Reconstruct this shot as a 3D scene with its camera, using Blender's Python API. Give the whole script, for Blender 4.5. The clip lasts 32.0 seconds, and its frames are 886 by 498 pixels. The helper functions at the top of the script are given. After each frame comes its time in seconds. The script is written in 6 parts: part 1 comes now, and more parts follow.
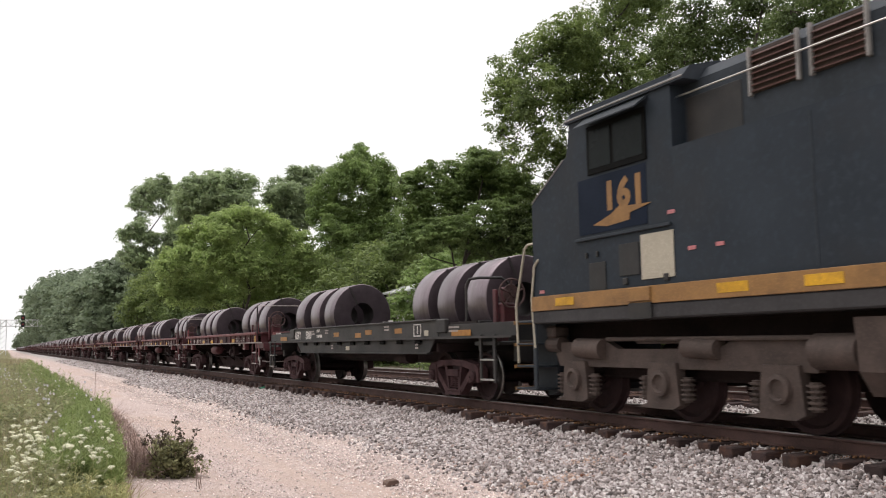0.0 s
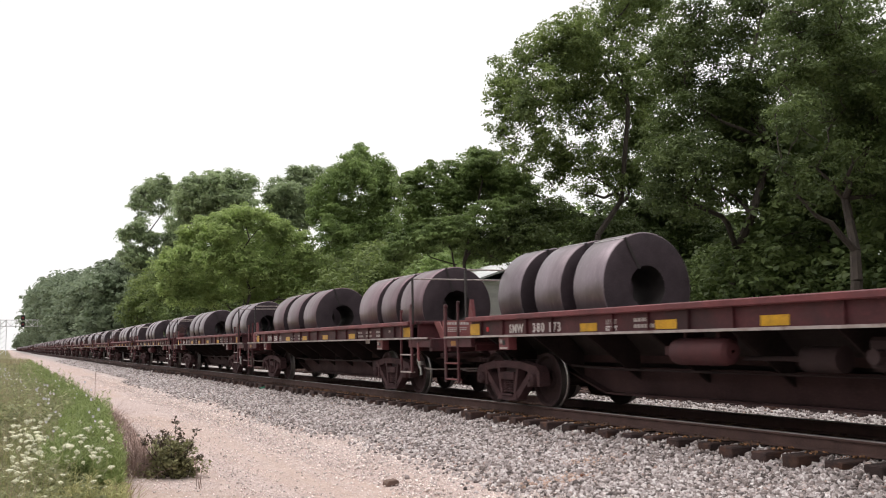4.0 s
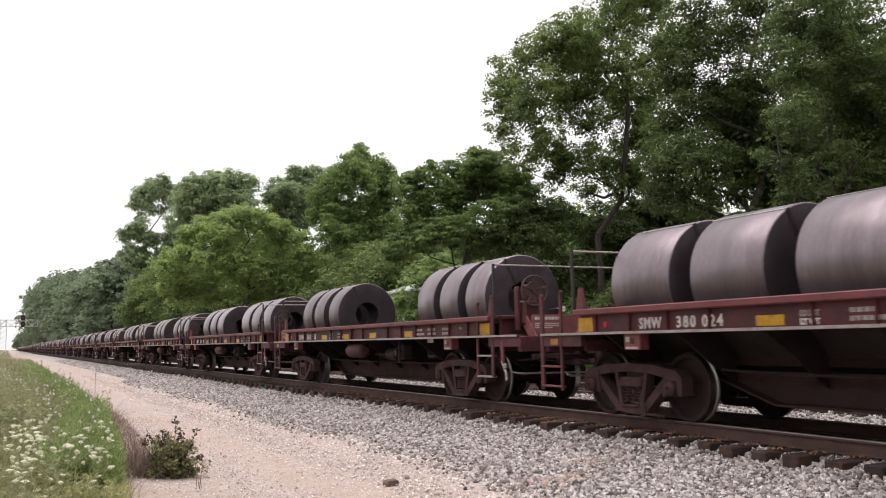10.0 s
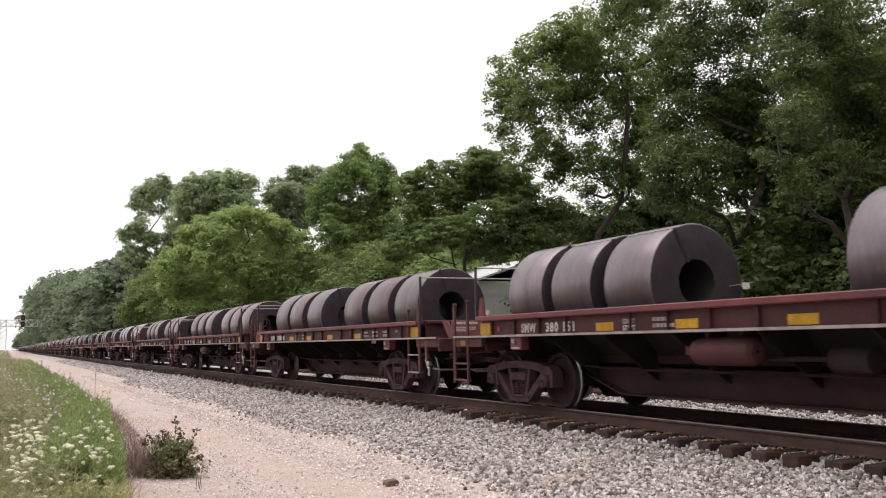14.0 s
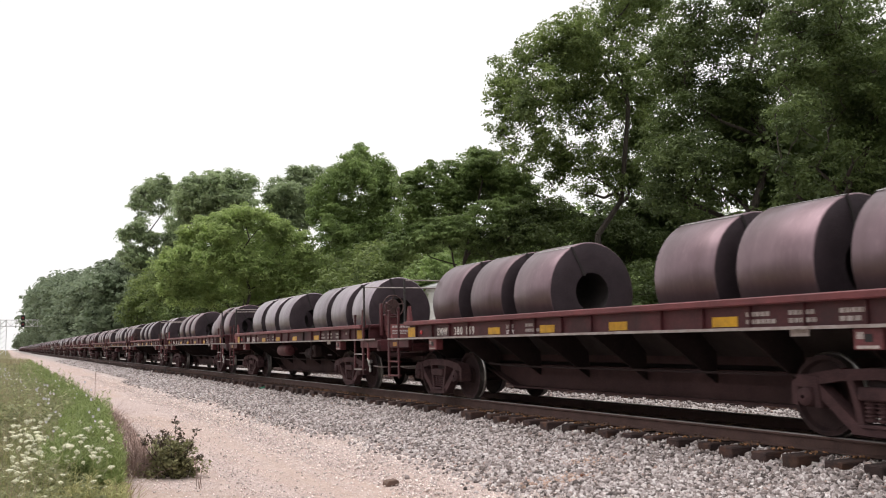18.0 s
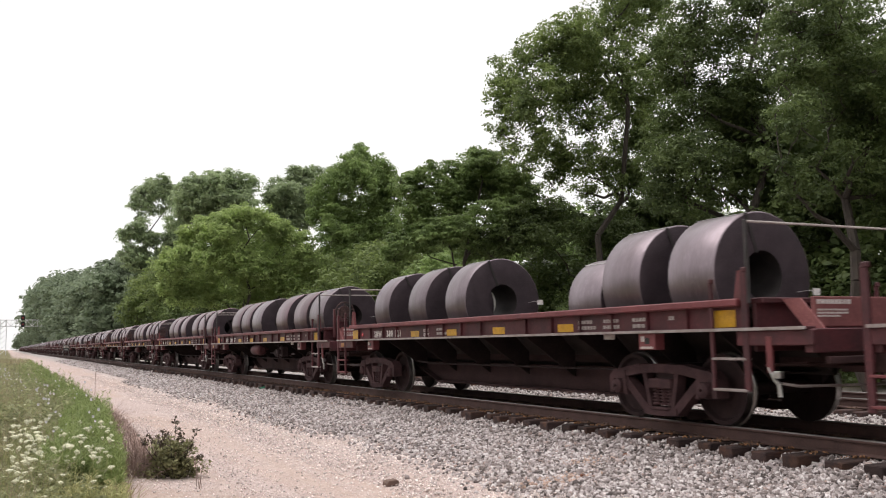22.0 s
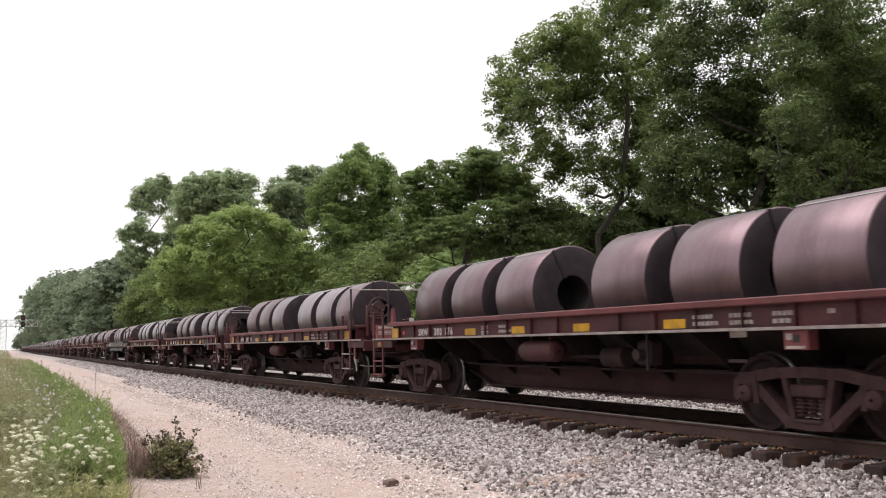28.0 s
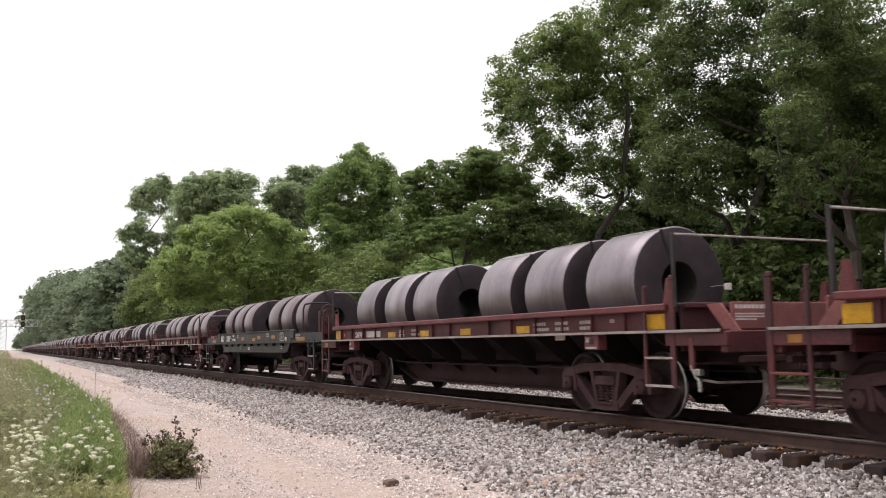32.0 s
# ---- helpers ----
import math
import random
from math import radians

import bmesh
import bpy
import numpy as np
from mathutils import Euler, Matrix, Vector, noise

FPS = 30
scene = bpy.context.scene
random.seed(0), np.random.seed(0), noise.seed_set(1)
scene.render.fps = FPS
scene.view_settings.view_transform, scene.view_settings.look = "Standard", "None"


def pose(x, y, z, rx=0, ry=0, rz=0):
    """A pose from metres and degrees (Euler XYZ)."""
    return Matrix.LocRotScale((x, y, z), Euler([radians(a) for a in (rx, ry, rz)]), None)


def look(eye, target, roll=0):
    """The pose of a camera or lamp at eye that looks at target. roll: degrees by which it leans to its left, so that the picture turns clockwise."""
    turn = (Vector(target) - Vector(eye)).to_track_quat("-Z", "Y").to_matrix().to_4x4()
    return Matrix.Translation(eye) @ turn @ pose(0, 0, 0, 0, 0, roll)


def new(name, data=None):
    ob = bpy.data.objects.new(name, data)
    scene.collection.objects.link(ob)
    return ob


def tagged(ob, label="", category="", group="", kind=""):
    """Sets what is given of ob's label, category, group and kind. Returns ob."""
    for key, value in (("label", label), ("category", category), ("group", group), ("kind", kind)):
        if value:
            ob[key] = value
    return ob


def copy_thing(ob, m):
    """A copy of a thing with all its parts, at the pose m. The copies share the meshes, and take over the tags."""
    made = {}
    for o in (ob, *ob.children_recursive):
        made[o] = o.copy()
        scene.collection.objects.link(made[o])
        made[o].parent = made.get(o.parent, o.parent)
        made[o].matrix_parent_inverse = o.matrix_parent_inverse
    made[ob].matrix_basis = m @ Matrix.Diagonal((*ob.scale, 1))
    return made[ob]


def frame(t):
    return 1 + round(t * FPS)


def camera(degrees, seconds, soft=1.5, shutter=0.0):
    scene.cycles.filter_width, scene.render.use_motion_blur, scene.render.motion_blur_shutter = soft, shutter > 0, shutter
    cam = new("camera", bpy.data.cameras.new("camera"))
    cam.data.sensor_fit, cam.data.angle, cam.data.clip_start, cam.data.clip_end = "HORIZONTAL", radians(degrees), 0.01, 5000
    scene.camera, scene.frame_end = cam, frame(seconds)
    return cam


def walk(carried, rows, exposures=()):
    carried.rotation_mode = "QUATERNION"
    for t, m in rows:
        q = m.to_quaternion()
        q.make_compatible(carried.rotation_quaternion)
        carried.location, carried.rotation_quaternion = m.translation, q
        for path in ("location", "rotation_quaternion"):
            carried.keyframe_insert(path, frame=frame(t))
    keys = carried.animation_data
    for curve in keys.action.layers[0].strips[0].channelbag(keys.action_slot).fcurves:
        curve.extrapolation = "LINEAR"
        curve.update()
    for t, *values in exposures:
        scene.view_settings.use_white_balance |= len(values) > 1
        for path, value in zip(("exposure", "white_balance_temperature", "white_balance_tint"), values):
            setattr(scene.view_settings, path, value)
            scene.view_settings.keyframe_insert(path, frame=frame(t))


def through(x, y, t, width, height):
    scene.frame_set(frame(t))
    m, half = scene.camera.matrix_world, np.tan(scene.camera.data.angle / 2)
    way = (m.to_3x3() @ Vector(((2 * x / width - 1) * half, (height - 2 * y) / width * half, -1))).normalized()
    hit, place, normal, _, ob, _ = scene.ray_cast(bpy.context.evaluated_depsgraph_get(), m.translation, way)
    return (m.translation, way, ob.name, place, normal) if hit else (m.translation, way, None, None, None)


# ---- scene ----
import functools

# The rail head of the near track lies at z = 0; the track runs along y at x = TRACK.
TRACK, TRACK_FAR, EYE = 9.06, 14.2, 1.118
cam = camera(52.49, 32.0, soft=1.05, shutter=0.12)
YAW, PITCH = 0.45138, 0.10334
AIM = (math.sin(YAW) * math.cos(PITCH), math.cos(YAW) * math.cos(PITCH), EYE + math.sin(PITCH))
walk(cam, [(0.0, look((0, 0, EYE), AIM, -0.97)), (32.0, look((0, 0, EYE), AIM, -0.97))],
     exposures=[(0.0, 0.0), (32.0, 0.0)])

# ---- light: a bright overcast sky and a wide, weak sun behind the cloud ----
SUN_TURN, SUN_RISE = radians(-50), radians(76)
world = bpy.data.worlds.new("overcast")
scene.world = world
world.use_nodes = True
wn, wl = world.node_tree.nodes, world.node_tree.links
wn.clear()
sky = wn.new("ShaderNodeTexSky")
sky.sky_type, sky.sun_disc, sky.sun_elevation, sky.sun_rotation = "NISHITA", False, SUN_RISE, SUN_TURN
sky.dust_density, sky.air_density = 4.0, 1.0
grey = wn.new("ShaderNodeHueSaturation")
grey.inputs["Saturation"].default_value = 0.12
cloud = wn.new("ShaderNodeMix")
cloud.data_type = "RGBA"
cloud.inputs["Factor"].default_value = 0.8
cloud.inputs["B"].default_value = (10.3, 10.1, 10.1, 1)
back = wn.new("ShaderNodeBackground")
back.inputs["Strength"].default_value = 0.12
out = wn.new("ShaderNodeOutputWorld")
wl.new(sky.outputs["Color"], grey.inputs["Color"])
wl.new(grey.outputs["Color"], cloud.inputs["A"])
wl.new(cloud.outputs["Result"], back.inputs["Color"])
wl.new(back.outputs["Background"], out.inputs["Surface"])
sun = new("sun", bpy.data.lights.new("sun", "SUN"))
sun.data.energy, sun.data.angle, sun.data.color = 2.0, radians(60), (1.0, 0.965, 0.94)
sun.matrix_world = look((0, 0, 60), Vector((0, 0, 60)) - Vector((math.sin(SUN_TURN) * math.cos(SUN_RISE), math.cos(SUN_TURN) * math.cos(SUN_RISE), math.sin(SUN_RISE))))


# ---- materials ----
def mat(name, c1, c2=None, rough=0.7, metal=0.0, scale=2.0, fine=40.0, bump=0.15, vary=0.12, stain=None, stain_scale=1.2, stain_amount=0.5, stretch=(1, 1, 1), island=False, spec=0.4):
    """Two-scale noise between two colours, optional stains, relief and a change of tone from object to object."""
    m = bpy.data.materials.new(name)
    m.use_nodes = True
    n, l = m.node_tree.nodes, m.node_tree.links
    b = n["Principled BSDF"]
    c2 = c2 or tuple(v * 0.7 for v in c1)
    co = n.new("ShaderNodeTexCoord")
    info = n.new("ShaderNodeObjectInfo")
    mp = n.new("ShaderNodeMapping")
    mp.inputs["Scale"].default_value = stretch
    l.new(co.outputs["Object"], mp.inputs["Vector"])
    off = n.new("ShaderNodeVectorMath")
    off.operation = "MULTIPLY_ADD"
    off.inputs[1].default_value = (1, 1, 1)
    big = n.new("ShaderNodeMath")
    big.operation = "MULTIPLY"
    big.inputs[1].default_value = 57.0
    l.new(info.outputs["Random"], big.inputs[0])
    l.new(mp.outputs["Vector"], off.inputs[0])
    l.new(big.outputs[0], off.inputs[2])

    def noise_at(s, detail=5.0):
        t = n.new("ShaderNodeTexNoise")
        t.inputs["Scale"].default_value, t.inputs["Detail"].default_value, t.inputs["Roughness"].default_value = s, detail, 0.6
        l.new(off.outputs[0], t.inputs["Vector"])
        return t

    def mixed(a, bcol, fac, mode="MIX"):
        x = n.new("ShaderNodeMix")
        x.data_type, x.blend_type = "RGBA", mode
        for key, val in (("A", a), ("B", bcol), ("Factor", fac)):
            sock = x.inputs[key] if key != "Factor" else x.inputs["Factor"]
            if isinstance(val, (tuple, float, int)):
                sock.default_value = (*val, 1) if isinstance(val, tuple) else val
            else:
                l.new(val, sock)
        return x.outputs["Result"]

    def ramp(src, lo, hi):
        r = n.new("ShaderNodeMapRange")
        r.inputs["From Min"].default_value, r.inputs["From Max"].default_value = lo, hi
        l.new(src, r.inputs["Value"])
        return r.outputs["Result"]

    a, f = noise_at(scale), noise_at(fine, 4.0)
    col = mixed(c1, c2, ramp(a.outputs["Fac"], 0.32, 0.68))
    col = mixed(col, tuple(min(1, v * 1.35) for v in c1), ramp(f.outputs["Fac"], 0.5, 0.85))
    if stain:
        s = noise_at(stain_scale, 6.0)
        k = n.new("ShaderNodeMath")
        k.operation = "MULTIPLY"
        k.inputs[1].default_value = stain_amount
        l.new(ramp(s.outputs["Fac"], 0.48, 0.66), k.inputs[0])
        col = mixed(col, stain, k.outputs[0])
    src = info.outputs["Random"]
    if island:
        src = n.new("ShaderNodeNewGeometry").outputs["Random Per Island"]
    tone = n.new("ShaderNodeMapRange")
    tone.inputs["To Min"].default_value, tone.inputs["To Max"].default_value = 1 - vary, 1 + vary
    l.new(src, tone.inputs["Value"])
    h = n.new("ShaderNodeHueSaturation")
    l.new(tone.outputs["Result"], h.inputs["Value"])
    l.new(col, h.inputs["Color"])
    l.new(h.outputs["Color"], b.inputs["Base Color"])
    rr = n.new("ShaderNodeMapRange")
    rr.inputs["To Min"].default_value, rr.inputs["To Max"].default_value = max(0.05, rough - 0.12), min(1, rough + 0.12)
    l.new(a.outputs["Fac"], rr.inputs["Value"])
    l.new(rr.outputs["Result"], b.inputs["Roughness"])
    b.inputs["Metallic"].default_value = metal
    b.inputs["Specular IOR Level"].default_value = spec
    if bump:
        bp = n.new("ShaderNodeBump")
        bp.inputs["Strength"].default_value, bp.inputs["Distance"].default_value = bump, 0.02
        l.new(f.outputs["Fac"], bp.inputs["Height"])
        l.new(bp.outputs["Normal"], b.inputs["Normal"])
    return m


def leaf_mat(name, dark, light, through=0.35, patch=0.8, single=0.35, wide=0.6):
    m = bpy.data.materials.new(name)
    m.use_nodes = True
    n, l = m.node_tree.nodes, m.node_tree.links
    b, o = n["Principled BSDF"], n["Material Output"]
    geo, info = n.new("ShaderNodeNewGeometry"), n.new("ShaderNodeObjectInfo")
    co = n.new("ShaderNodeTexCoord")
    t = n.new("ShaderNodeTexNoise")
    t.inputs["Scale"].default_value, t.inputs["Detail"].default_value = patch, 2.0
    l.new(co.outputs["Object"], t.inputs["Vector"])
    s = n.new("ShaderNodeMath")
    s.operation = "MULTIPLY_ADD"
    s.inputs[1].default_value = single
    l.new(geo.outputs["Random Per Island"], s.inputs[0])
    half = n.new("ShaderNodeMapRange")
    half.inputs["From Min"].default_value, half.inputs["From Max"].default_value = 0.3, 0.7
    half.inputs["To Max"].default_value = wide
    l.new(t.outputs["Fac"], half.inputs["Value"])
    l.new(half.outputs["Result"], s.inputs[2])
    x = n.new("ShaderNodeMix")
    x.data_type = "RGBA"
    x.inputs["A"].default_value, x.inputs["B"].default_value = (*dark, 1), (*light, 1)
    l.new(s.outputs[0], x.inputs["Factor"])
    h = n.new("ShaderNodeHueSaturation")
    tone = n.new("ShaderNodeMapRange")
    tone.inputs["To Min"].default_value, tone.inputs["To Max"].default_value = 0.85, 1.15
    l.new(info.outputs["Random"], tone.inputs["Value"])
    l.new(tone.outputs["Result"], h.inputs["Value"])
    l.new(x.outputs["Result"], h.inputs["Color"])
    l.new(h.outputs["Color"], b.inputs["Base Color"])
    b.inputs["Roughness"].default_value = 0.55
    b.inputs["Specular IOR Level"].default_value = 0.35
    tr = n.new("ShaderNodeBsdfTranslucent")
    l.new(h.outputs["Color"], tr.inputs["Color"])
    ms = n.new("ShaderNodeMixShader")
    ms.inputs["Fac"].default_value = through
    l.new(b.outputs["BSDF"], ms.inputs[1])
    l.new(tr.outputs["BSDF"], ms.inputs[2])
    l.new(ms.outputs["Shader"], o.inputs["Surface"])
    return m


RED = mat("oxide_red_paint", (0.09384, 0.02184, 0.02678), (0.051, 0.01456, 0.01803), rough=0.6, scale=1.6, fine=25, stain=(0.02856, 0.01547, 0.01751), stain_amount=0.65)
RED_TOP = mat("faded_red_paint", (0.1683, 0.04277, 0.04738), (0.1071, 0.02821, 0.03193), rough=0.55, scale=2.2, fine=30, stain=(0.0561, 0.02457, 0.02781), stain_amount=0.5)
PALE_EDGE = mat("worn_sill_edge", (0.34, 0.3, 0.29), (0.2, 0.15, 0.14), rough=0.55, scale=5, fine=40)
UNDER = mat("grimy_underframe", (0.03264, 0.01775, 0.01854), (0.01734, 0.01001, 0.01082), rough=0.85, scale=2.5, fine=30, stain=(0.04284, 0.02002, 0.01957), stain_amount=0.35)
TRUCK = mat("brown_truck_casting", (0.0765, 0.03913, 0.0412), (0.03672, 0.02002, 0.02163), rough=0.8, scale=4, fine=50, bump=0.3, spec=0.2)
TYRE = mat("polished_wheel_rim", (0.4, 0.38, 0.37), (0.26, 0.24, 0.23), rough=0.36, metal=1.0, scale=6, bump=0.03)
WHEEL = mat("dusty_wheel_plate", (0.04692, 0.02639, 0.02678), (0.02652, 0.01638, 0.01751), rough=0.8, scale=5, spec=0.2)
# trough colour lowered to carry the shade below the side sills
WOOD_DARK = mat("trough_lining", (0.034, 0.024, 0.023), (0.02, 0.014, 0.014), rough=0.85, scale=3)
# near-black steel: shade under car sills and loco frame put into the colour
SHADED_STEEL = mat("shaded_underframe_steel", (0.03, 0.02, 0.0195), (0.018, 0.012, 0.012), rough=0.9, scale=2.5, fine=30, spec=0.15)
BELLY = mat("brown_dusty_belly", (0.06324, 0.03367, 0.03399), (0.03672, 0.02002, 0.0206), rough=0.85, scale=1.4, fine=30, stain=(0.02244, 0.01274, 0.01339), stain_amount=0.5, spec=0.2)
YELLOW = mat("reflective_yellow_sheet", (0.62, 0.34, 0.02), (0.5, 0.26, 0.02), rough=0.4, scale=8, bump=0.02, stain=(0.2, 0.1, 0.03), stain_amount=0.4, stain_scale=6)
ORANGE = mat("faded_orange_sheet", (0.36, 0.165, 0.035), (0.26, 0.115, 0.03), rough=0.5, scale=8, bump=0.02)
WHITE = mat("white_stencil_paint", (0.72, 0.68, 0.66), (0.5, 0.45, 0.43), rough=0.6, scale=10, fine=60, bump=0.02, vary=0.05)
DIM_WHITE = mat("dusty_stencil_paint", (0.45, 0.4, 0.38), (0.25, 0.2, 0.19), rough=0.7, scale=10, fine=60, bump=0.02)
BLACK = mat("weathered_black_paint", (0.022, 0.02, 0.02), (0.013, 0.012, 0.013), rough=0.55, scale=2, stain=(0.045, 0.037, 0.034), stain_amount=0.5)
HOOP = mat("dark_grey_steel", (0.045, 0.039, 0.039), (0.027, 0.024, 0.024), rough=0.6, metal=0.2, scale=6)
GLINT = mat("galvanised_steel", (0.5, 0.49, 0.48), (0.36, 0.34, 0.33), rough=0.35, metal=0.9, scale=8, bump=0.03)


def coil_mat(name, c1, c2, rough, metal):
    m = mat(name, c1, c2, rough=rough, metal=metal, scale=1.3, fine=22, bump=0.05, vary=0.16, stain=(0.075, 0.05, 0.045), stain_scale=0.9, stain_amount=0.28, stretch=(0.35, 2.4, 0.35), spec=0.5)
    return m


STEEL = coil_mat("rolled_steel_grey", (0.245, 0.202, 0.222), (0.19, 0.152, 0.168), 0.36, 0.86)
STEEL_BROWN = coil_mat("rolled_steel_brown", (0.217, 0.15, 0.168), (0.172, 0.116, 0.131), 0.35, 0.86)
STEEL_BRIGHT = coil_mat("rolled_steel_bright", (0.34, 0.293, 0.322), (0.26, 0.22, 0.243), 0.37, 0.86)
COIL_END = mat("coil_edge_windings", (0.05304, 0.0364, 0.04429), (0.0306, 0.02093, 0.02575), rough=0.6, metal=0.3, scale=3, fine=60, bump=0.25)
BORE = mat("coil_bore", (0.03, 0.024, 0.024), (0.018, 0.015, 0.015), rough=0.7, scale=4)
STRAP = mat("dull_steel_strap", (0.42, 0.4, 0.4), (0.28, 0.26, 0.26), rough=0.4, metal=0.6, scale=9, bump=0.02)
BLUE = mat("dark_blue_loco_paint", (0.026, 0.034, 0.046), (0.019, 0.025, 0.034), rough=0.62, scale=0.9, fine=12, bump=0.03, stain=(0.033, 0.031, 0.032), stain_amount=0.4, stain_scale=0.7, spec=0.22)
ROOF = mat("grey_blue_hood_paint", (0.028, 0.034, 0.044), (0.02, 0.024, 0.03), rough=0.6, scale=1.2, fine=14, bump=0.03, spec=0.25)
GOLD = mat("gold_stripe_paint", (0.29, 0.15, 0.05), (0.2, 0.105, 0.04), rough=0.55, scale=3, bump=0.03, stain=(0.085, 0.05, 0.027), stain_amount=0.55)
LOCO_GREY = mat("dusty_grey_loco_frame", (0.088, 0.062, 0.053), (0.046, 0.033, 0.029), rough=0.75, scale=2.5, fine=30, bump=0.2)
SILL_GREY = mat("blue_grey_loco_sill", (0.04, 0.037, 0.039), (0.026, 0.024, 0.026), rough=0.75, scale=1.2, fine=20, bump=0.08)
GRILLE = mat("rusty_grille", (0.055, 0.036, 0.03), (0.03, 0.021, 0.019), rough=0.75, scale=4)
NAVY = mat("clean_navy_paint", (0.007, 0.012, 0.026), (0.005, 0.009, 0.02), rough=0.6, scale=1.5, bump=0.03, spec=0.12)
DARK = mat("black_rubber", (0.006, 0.006, 0.006), (0.004, 0.004, 0.004), rough=0.8, scale=3, bump=0.0, spec=0.1)
LOUVRE = mat("red_brown_louvre", (0.085, 0.035, 0.027), (0.05, 0.022, 0.018), rough=0.7, scale=4)
BRACE = mat("worn_pinkish_red_paint", (0.2958, 0.1138, 0.1112), (0.204, 0.07098, 0.0721), rough=0.6, scale=3, fine=30, stain=(0.1224, 0.04095, 0.04326), stain_amount=0.5)
GLASS = mat("dark_window_glass", (0.012, 0.016, 0.016), (0.008, 0.01, 0.01), rough=0.25, scale=1, bump=0.0, spec=0.06)
CREAM = mat("cream_panel", (0.5, 0.45, 0.36), (0.42, 0.37, 0.3), rough=0.6, scale=3)
PINK = mat("pink_reflector", (0.5, 0.19, 0.2), (0.4, 0.14, 0.15), rough=0.3, scale=6, bump=0.0)
RED_REFLECT = mat("red_reflector", (0.6, 0.02, 0.03), (0.4, 0.015, 0.02), rough=0.3, scale=6, bump=0.0)
RAIL = mat("rusty_rail_web", (0.102, 0.05642, 0.04841), (0.06324, 0.0364, 0.03296), rough=0.85, scale=3, fine=50, bump=0.3)
RAIL_HEAD = mat("polished_rail_head", (0.24, 0.215, 0.205), (0.15, 0.13, 0.12), rough=0.4, metal=0.8, scale=4, bump=0.03)
TIE = mat("creosoted_tie", (0.0561, 0.03276, 0.02987), (0.02448, 0.01638, 0.01648), rough=0.92, scale=3, fine=30, bump=0.5, vary=0.35, stretch=(0.612, 2.73, 3.09), stain=(0.1326, 0.06006, 0.03502), stain_scale=2.5, stain_amount=0.5)
PLATE = mat("tie_plate_rust", (0.13, 0.075, 0.052), (0.08, 0.05, 0.04), rough=0.9, scale=8)
DULL_RED = mat("grimy_red_tank_paint", (0.0765, 0.01911, 0.02163), (0.0459, 0.01365, 0.01545), rough=0.75, scale=2, stain=(0.0255, 0.01365, 0.01545), stain_amount=0.6)
PEBBLE = mat("road_pebble", (0.74, 0.65, 0.62), (0.58, 0.49, 0.46), rough=0.92, scale=8, fine=70, bump=0.2, vary=0.38, island=True)
BARK = mat("tree_bark", (0.07, 0.055, 0.045), (0.04, 0.033, 0.028), rough=0.95, scale=3, fine=20, bump=0.6, stretch=(3, 3, 0.5))
LEAF_DARK = leaf_mat("dark_oak_leaves", (0.045, 0.068, 0.026), (0.2, 0.26, 0.085), 0.42)
LEAF_OAK = leaf_mat("oak_leaves", (0.062, 0.09, 0.033), (0.3, 0.375, 0.12), 0.45)
LEAF_MID = leaf_mat("maple_leaves", (0.125, 0.18, 0.065), (0.35, 0.46, 0.16), 0.48)
LEAF_BRIGHT = leaf_mat("bright_green_leaves", (0.21, 0.28, 0.105), (0.48, 0.575, 0.22), 0.5)
# distant rows: haze put into the leaf colour, paler and greyer than near leaves
LEAF_FAR_HAZE = leaf_mat("hazed_far_wood_leaves", (0.17, 0.215, 0.145), (0.31, 0.37, 0.235), 0.48)
LEAF_BACK_HAZE = leaf_mat("hazed_back_row_leaves", (0.24, 0.3, 0.18), (0.5, 0.59, 0.33), 0.5)
GRASS = leaf_mat("verge_grass", (0.17, 0.19, 0.08), (0.45, 0.48, 0.22), 0.4, 1.1, 0.45, 0.7)
GRASS_OLIVE = leaf_mat("olive_weeds", (0.2, 0.165, 0.105), (0.52, 0.45, 0.3), 0.35, 1.3, 0.5, 0.6)
GRASS_FRESH = leaf_mat("fresh_fine_weeds", (0.15, 0.2, 0.065), (0.36, 0.43, 0.16), 0.4, 1.5, 0.4, 0.6)
WILTED = leaf_mat("wilted_dark_leaves", (0.06, 0.048, 0.036), (0.17, 0.13, 0.09), 0.2)
DEAD = mat("dead_brown_stems", (0.3, 0.21, 0.18), (0.18, 0.125, 0.11), rough=0.9, scale=6, bump=0.0)
GRASS_PALE = leaf_mat("pale_seeding_grass", (0.3, 0.3, 0.13), (0.52, 0.49, 0.24), 0.35)
STRAW = leaf_mat("dry_stalks", (0.22, 0.16, 0.09), (0.38, 0.29, 0.17), 0.2)
CHICORY = mat("pale_blue_petals", (0.74, 0.71, 0.74), (0.62, 0.58, 0.65), rough=0.8, scale=20, bump=0.0)
BOTTLE = mat("green_bottle", (0.03, 0.22, 0.12), (0.02, 0.15, 0.08), rough=0.15, scale=5, bump=0.0, spec=0.6)
RUST_CRUMB = mat("rust_crumb", (0.3, 0.15, 0.07), (0.16, 0.085, 0.05), rough=0.95, scale=9, bump=0.2, vary=0.4, island=True)
RUST_TAN = mat("rust_stained_stone", (0.45, 0.32, 0.26), (0.34, 0.235, 0.19), rough=0.95, scale=9, bump=0.2, vary=0.3, island=True)
CHIP = mat("weathered_wood_chip", (0.2, 0.135, 0.11), (0.12, 0.08, 0.066), rough=0.9, scale=6, fine=40, bump=0.4, stretch=(1, 6, 6))
RUSTY = mat("flaking_rust", (0.22, 0.09, 0.05), (0.12, 0.05, 0.035), rough=0.9, scale=9, bump=0.4)
